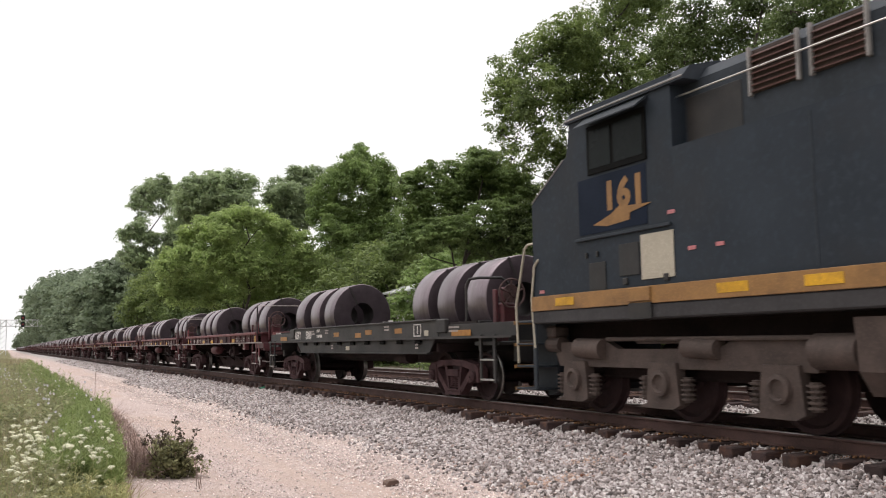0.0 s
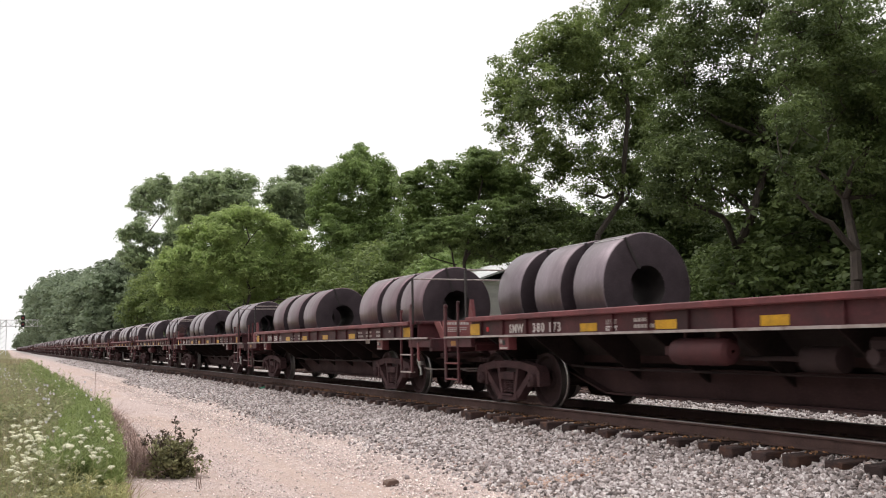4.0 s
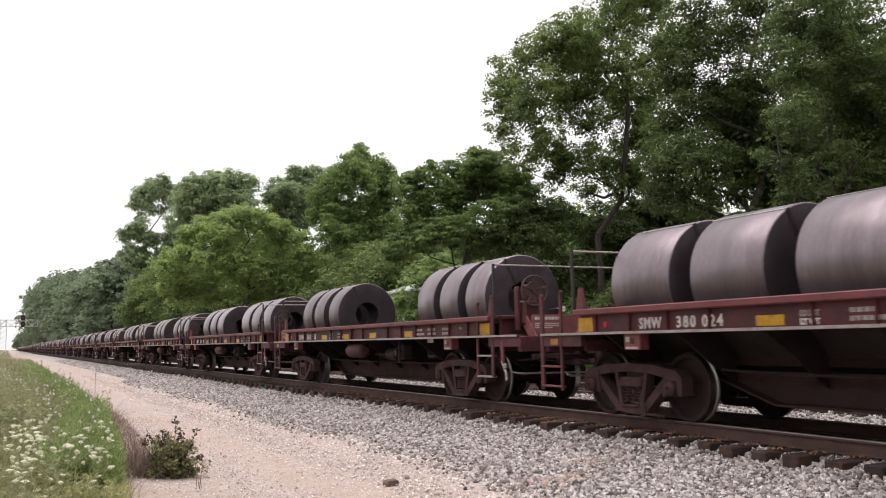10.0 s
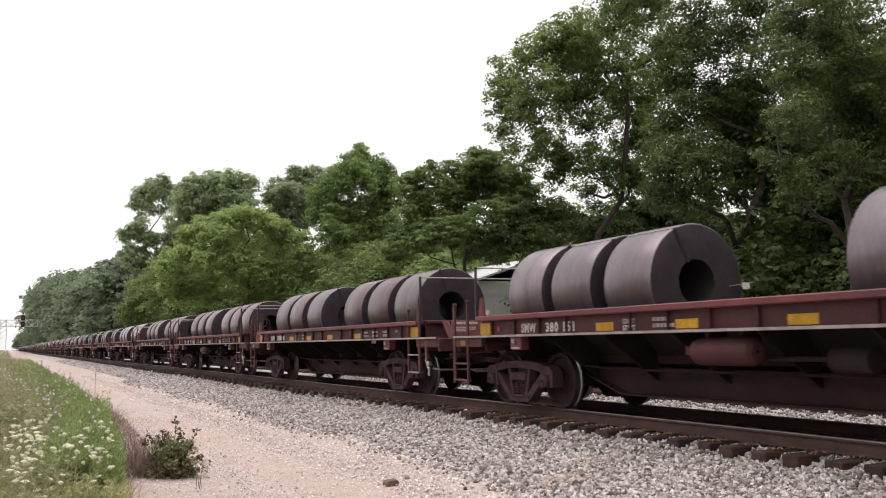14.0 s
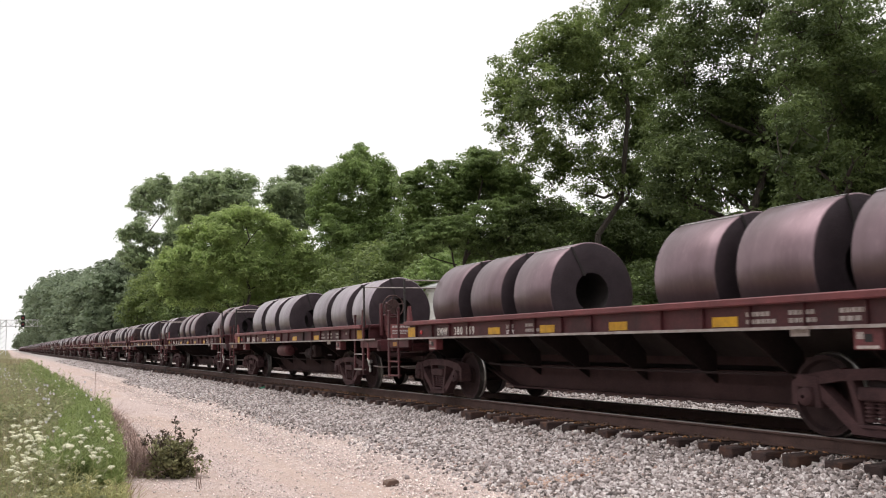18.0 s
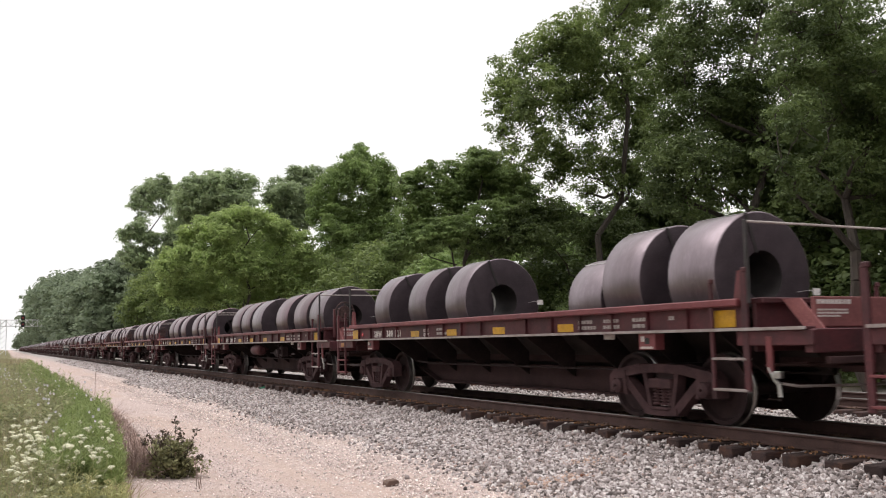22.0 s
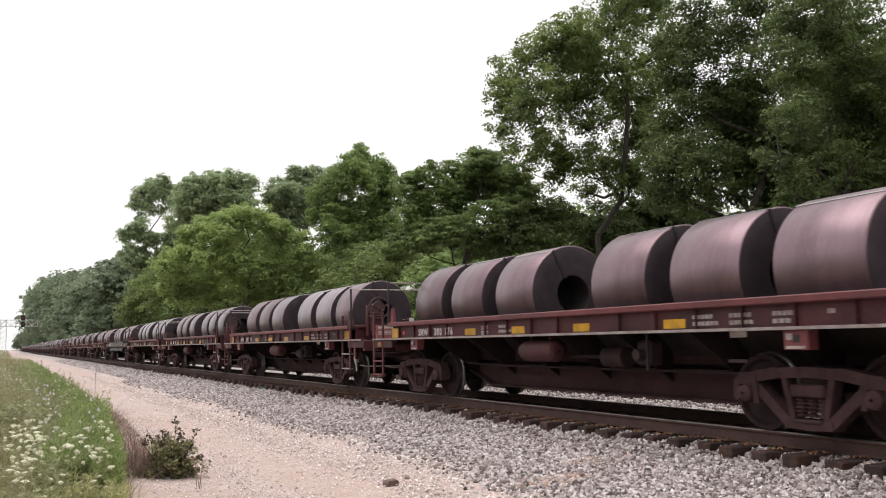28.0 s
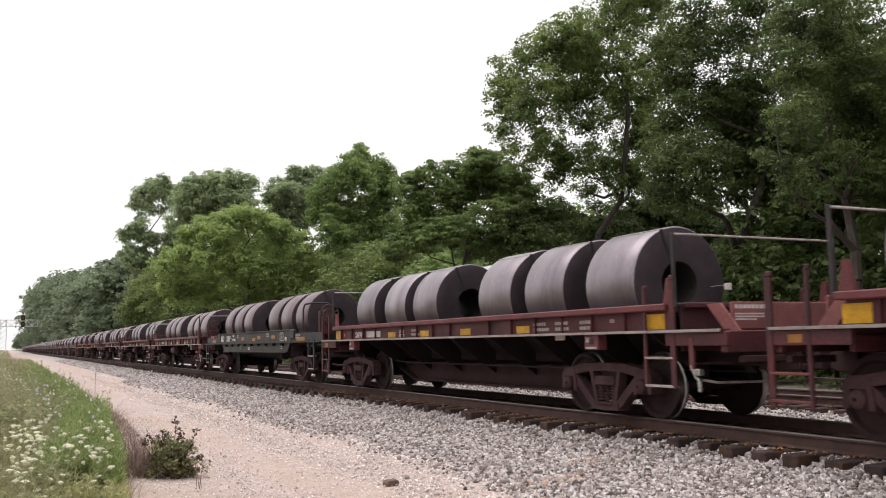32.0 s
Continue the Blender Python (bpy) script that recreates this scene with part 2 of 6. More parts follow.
UMBEL = mat("white_flower", (0.8, 0.78, 0.62), (0.66, 0.64, 0.46), rough=0.8, scale=20, bump=0.0)
VERGE_LEAF = leaf_mat("verge_weed_leaves", (0.16, 0.17, 0.085), (0.44, 0.45, 0.24), 0.4, 1.6, 0.5, 0.6)
WEED = leaf_mat("shrub_leaves", (0.16, 0.16, 0.08), (0.42, 0.41, 0.2), 0.35)
SIDING = mat("white_siding", (0.75, 0.73, 0.71), (0.66, 0.64, 0.62), rough=0.6, scale=1)
METAL_ROOF = mat("pale_metal_roof", (0.5, 0.5, 0.5), (0.42, 0.42, 0.42), rough=0.5, scale=2)
ALU = mat("aluminium_gantry", (0.8, 0.8, 0.82), (0.68, 0.68, 0.7), rough=0.6, metal=0.0, scale=4)


def stone_mat():
    """Crushed stone: white, grey, pinkish and dark lumps, told apart stone by stone."""
    m = mat("ballast_stone", (0.62, 0.61, 0.61), (0.44, 0.43, 0.43), rough=0.92, scale=9, fine=70, bump=0.3, vary=0.05, island=True)
    n, l = m.node_tree.nodes, m.node_tree.links
    b = n["Principled BSDF"]
    old = b.inputs["Base Color"].links[0].from_socket
    ramp = n.new("ShaderNodeValToRGB")
    for i, (p, c) in enumerate(((0.0, (0.14, 0.12, 0.115)), (0.2, (0.38, 0.31, 0.29)), (0.45, (0.6, 0.53, 0.515)), (0.7, (0.82, 0.73, 0.715)), (0.9, (1.15, 1.08, 1.07)), (1.0, (0.6, 0.43, 0.37)))):
        e = ramp.color_ramp.elements[i] if i < 2 else ramp.color_ramp.elements.new(p)
        e.position, e.color = p, (*c, 1)
    l.new(n.new("ShaderNodeNewGeometry").outputs["Random Per Island"], ramp.inputs["Fac"])
    x = n.new("ShaderNodeMix")
    x.data_type, x.blend_type = "RGBA", "MULTIPLY"
    x.inputs["Factor"].default_value = 1.0
    l.new(old, x.inputs["A"])
    l.new(ramp.outputs["Color"], x.inputs["B"])
    l.new(x.outputs["Result"], b.inputs["Base Color"])
    return m


def ground_mat():
    """Pale gravel road, coarse ballast shoulder and weedy soil, told apart by x across the track and broken up by noise."""
    m = bpy.data.materials.new("gravel_ground")
    m.use_nodes = True
    n, l = m.node_tree.nodes, m.node_tree.links
    b = n["Principled BSDF"]
    co = n.new("ShaderNodeTexCoord")

    def tex(kind, s, detail=4.0):
        t = n.new(kind)
        t.inputs["Scale"].default_value = s
        if kind == "ShaderNodeTexNoise":
            t.inputs["Detail"].default_value = detail
        l.new(co.outputs["Object"], t.inputs["Vector"])
        return t

    def mix(a, c, fac):
        x = n.new("ShaderNodeMix")
        x.data_type = "RGBA"
        for key, val in (("A", a), ("B", c), ("Factor", fac)):
            if isinstance(val, tuple):
                x.inputs[key].default_value = (*val, 1)
            else:
                l.new(val, x.inputs[key])
        return x.outputs["Result"]

    def span(src, lo, hi, tl=0.0, th=1.0):
        r = n.new("ShaderNodeMapRange")
        for key, val in (("From Min", lo), ("From Max", hi), ("To Min", tl), ("To Max", th)):
            r.inputs[key].default_value = val
        l.new(src, r.inputs["Value"])
        return r.outputs["Result"]

    speck = tex("ShaderNodeTexNoise", 24.0)
    grit, lump, wide, cell = tex("ShaderNodeTexNoise", 60.0), tex("ShaderNodeTexNoise", 3.5), tex("ShaderNodeTexNoise", 0.5), tex("ShaderNodeTexVoronoi", 20.0)
    sep = n.new("ShaderNodeSeparateXYZ")
    l.new(co.outputs["Object"], sep.inputs[0])
    wob = n.new("ShaderNodeMath")
    wob.operation = "MULTIPLY_ADD"
    wob.inputs[1].default_value = 2.2
    l.new(wide.outputs["Fac"], wob.inputs[0])
    l.new(sep.outputs["X"], wob.inputs[2])
    road = mix((0.52, 0.405, 0.375), (0.4, 0.305, 0.28), span(lump.outputs["Fac"], 0.35, 0.7))
    road = mix(road, (0.74, 0.65, 0.63), span(grit.outputs["Fac"], 0.52, 0.66))
    road = mix(road, (0.26, 0.205, 0.18), span(speck.outputs["Fac"], 0.53, 0.64, 0.0, 0.95))
    along = n.new("ShaderNodeMapping")
    along.inputs["Scale"].default_value = (1.5, 0.12, 1.0)
    l.new(co.outputs["Object"], along.inputs["Vector"])
    streak = n.new("ShaderNodeTexNoise")
    streak.inputs["Scale"].default_value, streak.inputs["Detail"].default_value = 1.0, 6.0
    l.new(along.outputs["Vector"], streak.inputs["Vector"])
    tan = mix(road, (0.48, 0.36, 0.305), span(streak.outputs["Fac"], 0.46, 0.66, 0.0, 0.7))
    tan = mix(tan, (0.4, 0.3, 0.25), span(wide.outputs["Fac"], 0.55, 0.72, 0.0, 0.5))
    stone = mix((0.22, 0.195, 0.185), (0.6, 0.55, 0.535), cell.outputs["Color"])
    stone = mix(stone, (0.3, 0.26, 0.245), span(lump.outputs["Fac"], 0.4, 0.7, 0.0, 0.6))
    soil = mix((0.13, 0.13, 0.055), (0.24, 0.2, 0.12), span(lump.outputs["Fac"], 0.35, 0.7))
    col = mix(tan, stone, span(wob.outputs[0], 6.2, 7.4))
    col = mix(soil, col, span(wob.outputs[0], 1.9, 2.6))
    # between the rails: oily brown, darkened further for the shadow under the train
    oil_shade = mix((0.045, 0.032, 0.027), (0.085, 0.065, 0.055), span(lump.outputs["Fac"], 0.35, 0.7))
    col = mix(col, oil_shade, span(sep.outputs["X"], 8.0, 8.5))
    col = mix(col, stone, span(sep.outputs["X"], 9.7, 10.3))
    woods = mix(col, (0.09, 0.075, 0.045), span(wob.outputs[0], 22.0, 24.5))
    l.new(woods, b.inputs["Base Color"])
    b.inputs["Roughness"].default_value = 0.95
    b.inputs["Specular IOR Level"].default_value = 0.2
    bp = n.new("ShaderNodeBump")
    bp.inputs["Strength"].default_value, bp.inputs["Distance"].default_value = 0.6, 0.03
    l.new(grit.outputs["Fac"], bp.inputs["Height"])
    l.new(bp.outputs["Normal"], b.inputs["Normal"])
    return m


GROUND = ground_mat()
STONE = stone_mat()


# ---- mesh building ----
class Mesh:
    """Collects vertices and faces, with a material slot for each face."""

    def __init__(self):
        self.v, self.f, self.s, self.slot = [], [], [], 0

    def add(self, verts, faces):
        k = len(self.v)
        self.v += [tuple(p) for p in verts]
        self.f += [tuple(i + k for i in f) for f in faces]
        self.s += [self.slot] * len(faces)
        return self

    def box(self, x0, x1, y0, y1, z0, z1, c=0.006):
        """A block with chamfered edges."""
        if c == 0:
            vs = [(x, y, z) for x in (x0, x1) for y in (y0, y1) for z in (z0, z1)]
            return self.add(vs, [(0, 1, 3, 2), (4, 6, 7, 5), (0, 4, 5, 1), (2, 3, 7, 6), (0, 2, 6, 4), (1, 5, 7, 3)])
        c = min(c, 0.3 * min(x1 - x0, y1 - y0, z1 - z0))
        vs, idx = [], {}
        for i, x in enumerate((x0, x1)):
            for j, y in enumerate((y0, y1)):
                for k, z in enumerate((z0, z1)):
                    dx, dy, dz = (c, -c)[i], (c, -c)[j], (c, -c)[k]
                    for a, p in enumerate(((x, y + dy, z + dz), (x + dx, y, z + dz), (x + dx, y + dy, z))):
                        idx[i, j, k, a] = len(vs)
                        vs.append(p)
        g, fs = idx, []
        for s in (0, 1):
            fs.append([g[s, 0, 0, 0], g[s, 1, 0, 0], g[s, 1, 1, 0], g[s, 0, 1, 0]])
            fs.append([g[0, s, 0, 1], g[1, s, 0, 1], g[1, s, 1, 1], g[0, s, 1, 1]])
            fs.append([g[0, 0, s, 2], g[1, 0, s, 2], g[1, 1, s, 2], g[0, 1, s, 2]])
            for t in (0, 1):
                fs.append([g[s, t, 0, 0], g[s, t, 1, 0], g[s, t, 1, 1], g[s, t, 0, 1]])
                fs.append([g[s, 0, t, 0], g[s, 1, t, 0], g[s, 1, t, 2], g[s, 0, t, 2]])
                fs.append([g[0, s, t, 1], g[1, s, t, 1], g[1, s, t, 2], g[0, s, t, 2]])
                for u in (0, 1):
                    fs.append([g[s, t, u, 0], g[s, t, u, 1], g[s, t, u, 2]])
        mid = Vector(((x0 + x1) / 2, (y0 + y1) / 2, (z0 + z1) / 2))
        good = []
        for f in fs:
            a, b, d = (Vector(vs[f[q]]) for q in (0, 1, 2))
            good.append(f if (b - a).cross(d - a).dot(a - mid) > 0 else f[::-1])
        return self.add(vs, good)

    def rod(self, a, b, r, n=8, r2=None):
        a, b = Vector(a), Vector(b)
        r2 = r if r2 is None else r2
        q = (b - a).to_track_quat("Z", "Y")
        ring = [q @ Vector((math.cos(t), math.sin(t), 0)) for t in (2 * math.pi * i / n for i in range(n))]
        vs = [a + w * r for w in ring] + [b + w * r2 for w in ring]
        fs = [(i, (i + 1) % n, n + (i + 1) % n, n + i) for i in range(n)] + [tuple(range(n))[::-1], tuple(range(n, 2 * n))]
        return self.add(vs, fs)

    def pipe(self, pts, r, n=7):
        for a, b in zip(pts, pts[1:]):
            self.rod(a, b, r, n)
        return self

    def slab(self, poly, axis, lo, hi):
        """A flat outline, extruded along an axis. The outline lies in the two other axes, in the order x, y, z."""
        def at(p, h):
            return {"x": (h, p[0], p[1]), "y": (p[0], h, p[1]), "z": (p[0], p[1], h)}[axis]
        n = len(poly)
        area = sum(poly[i][0] * poly[(i + 1) % n][1] - poly[(i + 1) % n][0] * poly[i][1] for i in range(n))
        if (area < 0) != (axis == "y"):
            poly = poly[::-1]
        vs = [at(p, lo) for p in poly] + [at(p, hi) for p in poly]
        fs = [tuple(range(n))[::-1], tuple(range(n, 2 * n))] + [(i, (i + 1) % n, n + (i + 1) % n, n + i) for i in range(n)]
        return self.add(vs, fs)

    def lathe(self, prof, axis="x", n=32, at=(0, 0, 0), slots=None):
        """Turns a profile of (along, radius) about an axis through at."""
        vs, k = [], len(prof)
        for i in range(n):
            t = 2 * math.pi * i / n
            c, s = math.cos(t), math.sin(t)
            for h, r in prof:
                p = {"x": (h, r * c, r * s), "y": (r * s, h, r * c), "z": (r * c, r * s, h)}[axis]
                vs.append((p[0] + at[0], p[1] + at[1], p[2] + at[2]))
        for j in range(k - 1):
            keep = self.slot
            if slots:
                self.slot = slots[j]
            base = [((i * k + j), ((i + 1) % n) * k + j, ((i + 1) % n) * k + j + 1, i * k + j + 1) for i in range(n)]
            if j == 0:
                first = len(self.v)
                self.add(vs, base)
            else:
                self.f += [tuple(q + first for q in f) for f in base]
                self.s += [self.slot] * n
            self.slot = keep
        return self

    def data(self, name, mats, smooth=False):
        me = bpy.data.meshes.new(name)
        me.from_pydata(self.v, [], self.f)
        for m in mats if isinstance(mats, (list, tuple)) else [mats]:
            me.materials.append(m)
        me.polygons.foreach_set("material_index", self.s)
        if smooth:
            me.polygons.foreach_set("use_smooth", [True] * len(self.f))
            me.set_sharp_from_angle(angle=radians(35))
        return me


def part(name, mesh, mats, parent, label="", at=None, smooth=False):
    """Links a mesh as one part of a thing or of a part."""
    me = mesh.data(name, mats, smooth) if isinstance(mesh, Mesh) else mesh
    ob = new(name, me)
    ob.parent = parent
    if at is not None:
        ob.location = at
    return tagged(ob, label)


@functools.lru_cache(maxsize=None)
def lettering(text, size, material, spread=1.0, bold=0.006):
    """Flat letters as a mesh: x to the right, y up, a little raised; the same words share one mesh."""
    cu = bpy.data.curves.new("letters", "FONT")
    cu.offset = bold
    cu.body, cu.size, cu.extrude, cu.resolution_u, cu.space_character = text, size, 0.002, 3, spread
    ob = bpy.data.objects.new("letters", cu)
    me = bpy.data.meshes.new_from_object(ob)
    bpy.data.objects.remove(ob)
    me.materials.clear()
    me.materials.append(material)
    return me


def arrays(name, verts, faces_per, material, kind=""):
    """A mesh from a numpy array of quads or triangles: verts of shape (n, corners, 3)."""
    n, c = len(verts), faces_per
    me = bpy.data.meshes.new(name)
    me.vertices.add(n * c)
    me.vertices.foreach_set("co", np.ascontiguousarray(verts, dtype=np.float32).ravel())
    me.loops.add(n * c)
    me.loops.foreach_set("vertex_index", np.arange(n * c, dtype=np.int32))
    me.polygons.add(n)
    me.polygons.foreach_set("loop_start", np.arange(0, n * c, c, dtype=np.int32))
    me.polygons.foreach_set("loop_total", np.full(n, c, dtype=np.int32))
    me.update(calc_edges=True)
    me.materials.append(material)
    return me


# ---- ground: one sheet to the horizon ----
PROFILE = [(-2500, 0.5), (-120, -0.1), (-30, -0.3), (-6, -0.42), (-1, -0.52), (1.2, -0.55), (2.2, -0.6), (3.0, -0.62), (4.4, -0.59), (5.3, -0.56), (5.9, -0.5), (6.6, -0.46), (7.3, -0.4), (7.72, -0.36), (8.05, -0.25), (10.5, -0.25),
           (11.2, -0.34), (11.9, -0.34), (12.7, -0.24), (15.7, -0.24), (16.6, -0.4), (18, -0.62), (20, -0.6), (26, -0.3), (40, 0.3), (120, 2.0), (2500, 6)]


def ground_z(x):
    return float(np.interp(x, [p[0] for p in PROFILE], [p[1] for p in PROFILE]))


def build_ground():
    xs = sorted(set([p[0] for p in PROFILE] + [round(v, 2) for v in np.arange(0.5, 8.0, 0.25)]))
    ys = [-400, -100, -40, -15] + [round(v, 2) for v in np.arange(-5, 40, 0.5)] + list(range(40, 120, 4)) + [140, 180, 240, 330, 450, 650, 1000, 1600, 3000]
    mesh = Mesh()
    vs = []
    for y in ys:
        for x in xs:
            rough = 0.018 * noise.noise((x * 1.4, y * 0.9, 0)) + 0.012 * noise.noise((x * 4, y * 4, 3)) if 0 < x < 8 else 0
            rut = -0.03 * math.exp(-((x - 2.9) / 0.3) ** 2) - 0.025 * math.exp(-((x - 4.4) / 0.3) ** 2)
            vs.append((x, y, ground_z(x) + rough + rut))
    k = len(xs)
    mesh.add(vs, [(j * k + i, j * k + i + 1, (j + 1) * k + i + 1, (j + 1) * k + i) for j in range(len(ys) - 1) for i in range(k - 1)])
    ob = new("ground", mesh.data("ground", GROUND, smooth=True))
    tagged(ob, "pale gravel road, grey ballast shoulder and weedy soil", "ground", kind="structure")


build_ground()

# ---- tracks ----
RAIL_SHAPE = [(-0.068, -0.172), (0.068, -0.172), (0.068, -0.16), (0.012, -0.142), (0.009, -0.045), (0.034, -0.036), (0.036, -0.012), (0.03, 0.0), (-0.03, 0.0), (-0.036, -0.012), (-0.034, -0.036), (-0.009, -0.045), (-0.012, -0.142), (-0.068, -0.16)]


def rail_mesh(worn):
    mesh = Mesh().slab(RAIL_SHAPE, "y", -80, 960)
    for i, f in enumerate(mesh.f):
        if all(mesh.v[q][2] > -0.013 for q in f):
            mesh.s[i] = 1
    return mesh.data("rail", [RAIL, worn])


def tie_data(seed):
    r = random.Random(seed)
    mesh = Mesh().box(-1.3 + r.uniform(-0.04, 0.04), 1.3, -0.115, 0.115, -0.36, -0.172, 0.012)
    return mesh.data("tie", TIE)


def build_track(label, x, z, first, singles, worn):
    root = tagged(new("rail_track"), label, "railway track", kind="structure")
    root.location = (x, 0, z)
    me = rail_mesh(worn)
    for side in (-1, 1):
        part("rail", me, None, root, "rusty steel rail with a polished head", at=(side * 0.7535, 0, 0))
    kinds = [tie_data(s) for s in range(5)]
    plate = Mesh().box(-0.19, 0.19, -0.095, 0.095, -0.172, -0.158, 0.004)
    for sx in (-0.11, 0.11):
        for sy in (-0.05, 0.05):
            plate.box(sx - 0.014, sx + 0.014, sy - 0.014, sy + 0.014, -0.16, -0.135, 0.004)
    plate = plate.data("tie_plate", PLATE)
    r = random.Random(int(x * 10))
    rest = Mesh()
    for i in range(-60, 700):
        y = first + i * 0.504
        if abs(i - singles[0]) <= singles[1]:
            tie = part("tie", kinds[r.randrange(5)], None, root, at=(r.uniform(-0.08, 0.06), y + r.uniform(-0.025, 0.025), r.uniform(-0.012, 0.004)))
            tie.rotation_euler = (0, r.uniform(-0.006, 0.006), r.uniform(-0.012, 0.012))
            if abs(i - singles[0]) < 45:
                for side in (-1, 1):
                    part("tie_plate", plate, None, root, at=(side * 0.7535, y, 0.001))
        else:
            rest.box(-1.3, 1.3, y - 0.115, y + 0.115, -0.36, -0.172, 0.0)
    tagged(part("far_ties", rest, TIE, root), kind="stuff")


build_track("near railway track on dark wooden ties", TRACK, 0.0, 0.27, (60, 80), RAIL_HEAD)
build_track("second railway track on wooden ties", TRACK_FAR, 0.02, 0.1, (45, 60), RAIL_HEAD)


def scatter_stones(name, spots, sizes, label, seed, material=None):
    """Broken stones: eight-cornered lumps, each turned and stretched its own way."""
    g = np.random.default_rng(seed)
    n = len(spots)
    cube = np.array([[x, y, z] for x in (-1, 1) for y in (-1, 1) for z in (-1, 1)], float) * 0.5
    v = cube[None] * (1 + g.uniform(-0.45, 0.35, (n, 8, 3)))
    v *= sizes[:, None, None] * g.uniform(0.65, 1.25, (n, 1, 3))
    a = g.normal(size=(n, 4))
    a /= np.linalg.norm(a, axis=1)[:, None]
    w, x, y, z = a.T
    rot = np.stack([np.stack([1 - 2 * (y * y + z * z), 2 * (x * y - z * w), 2 * (x * z + y * w)], -1), np.stack([2 * (x * y + z * w), 1 - 2 * (x * x + z * z), 2 * (y * z - x * w)], -1),
                    np.stack([2 * (x * z - y * w), 2 * (y * z + x * w), 1 - 2 * (x * x + y * y)], -1)], 1)
    v = np.einsum("nij,nkj->nki", rot, v) + spots[:, None, :]
    quads = np.array([[0, 1, 3, 2], [4, 6, 7, 5], [0, 4, 5, 1], [2, 3, 7, 6], [0, 2, 6, 4], [1, 5, 7, 3]])
    f = (quads[None] + (np.arange(n) * 8)[:, None, None]).reshape(-1, 4)
    me = bpy.data.meshes.new(name)
    me.vertices.add(n * 8)
    me.vertices.foreach_set("co", v.astype(np.float32).ravel())
    me.loops.add(f.size)
    me.loops.foreach_set("vertex_index", f.astype(np.int32).ravel())
    me.polygons.add(len(f))
    me.polygons.foreach_set("loop_start", np.arange(0, f.size, 4, dtype=np.int32))
    me.polygons.foreach_set("loop_total", np.full(len(f), 4, dtype=np.int32))
    me.update(calc_edges=True)
    me.materials.append(material or STONE)
    return tagged(new(name, me), label, "gravel", kind="stuff")


def lay_stones():
    g = np.random.default_rng(5)
    px, pz = np.array([p[0] for p in PROFILE]), np.array([p[1] for p in PROFILE])

    def bed(n, x0, x1, y0, y1, lift, pow_=1.0):
        x, y = g.uniform(x0, x1, n), y0 + (y1 - y0) * g.random(n) ** pow_
        return np.stack([x, y, np.interp(x, px, pz) + lift + g.uniform(-0.012, 0.012, n)], 1)

    def off_ties(p):
        """Keeps the tie ends bare, and lets the ballast thin out unevenly towards the road."""
        edge = 4.85 + 0.12 * np.sin(0.55 * p[:, 1]) + 0.07 * np.sin(1.7 * p[:, 1] + 1.0)
        p = p[g.random(len(p)) < np.clip((p[:, 0] - edge) / 1.1, 0.02, 1.0) ** 1.8]
        return p[~((p[:, 0] > 7.72) & (np.abs((p[:, 1] - 0.27 + 0.252) % 0.504 - 0.252) < 0.1))]

    near = off_ties(np.concatenate([bed(54000, 4.5, 7.85, 5.0, 20, 0.004, 1.5), bed(7000, 7.7, 8.35, 5.0, 20, 0.03, 1.4)]))
    heap = bed(6500, 7.5, 7.8, 5.0, 24, 0.03, 1.4)
    heap[:, 2] += g.random(len(heap)) * 0.3 * np.clip(heap[:, 0] - 7.5, 0.0, 0.25) * (0.5 + 0.5 * np.sin(heap[:, 1] * 2.9 + np.sin(heap[:, 1] * 1.1) * 2.0))
    near = np.concatenate([near, heap])
    scatter_stones("ballast", near, g.uniform(0.019, 0.05, len(near)), "pale grey crushed ballast beside the track", 1)
    away = off_ties(np.concatenate([bed(25000, 4.8, 8.2, 19.5, 48, 0.004, 1.3), bed(9000, 5.7, 8.2, 45, 130, 0.006, 1.3)]))
    scatter_stones("ballast", away, g.uniform(0.026, 0.052, len(away)) * np.clip(0.6 + away[:, 1] / 50, 1.0, 2.2), "pale grey crushed ballast along the track", 8)
    mid = np.concatenate([bed(14000, 9.9, 13.2, 8, 40, 0.012), bed(6000, 12.9, 15.5, 8, 30, 0.0), bed(4000, 15.3, 17.5, 10, 50, 0.012)])
    mid = mid[~((mid[:, 0] > 12.85) & (mid[:, 0] < 15.55) & (np.abs((mid[:, 1] - 0.1 + 0.252) % 0.504 - 0.252) < 0.14))]
    scatter_stones("ballast", mid, g.uniform(0.024, 0.047, len(mid)), "pale grey crushed ballast between the tracks", 2)
    road = np.concatenate([bed(9000, 1.5, 5.7, 7.0, 24, -0.002, 1.6), bed(3000, 4.4, 5.7, 7.5, 40, 0.002, 1.5)])
    scatter_stones("road_gravel", road, g.uniform(0.006, 0.017, len(road)) * (1 + road[:, 1] / 60), "loose small stones on the gravel road", 3, PEBBLE)
    stained = np.stack([g.normal(5.85, 0.22, 200), g.normal(9.02, 0.09, 200), np.zeros(200)], 1)
    more = np.stack([g.normal(6.7, 0.2, 110), g.normal(9.75, 0.14, 110), np.zeros(110)], 1)
    stained = np.concatenate([stained, more])
    stained[:, 2] = np.interp(stained[:, 0], px, pz) + 0.014
    scatter_stones("stained_ballast", stained, g.uniform(0.018, 0.042, len(stained)), "patch of rust-stained ballast stones", 6, RUST_TAN)
    # rust scale and splinters lying on the tie ends and against the rail
    crumbs = np.stack([g.uniform(7.95, 8.24, 900), np.round(g.uniform(13, 52, 900)) * 0.504 + 0.27 + g.normal(size=900) * 0.055, np.full(900, -0.165)], 1)
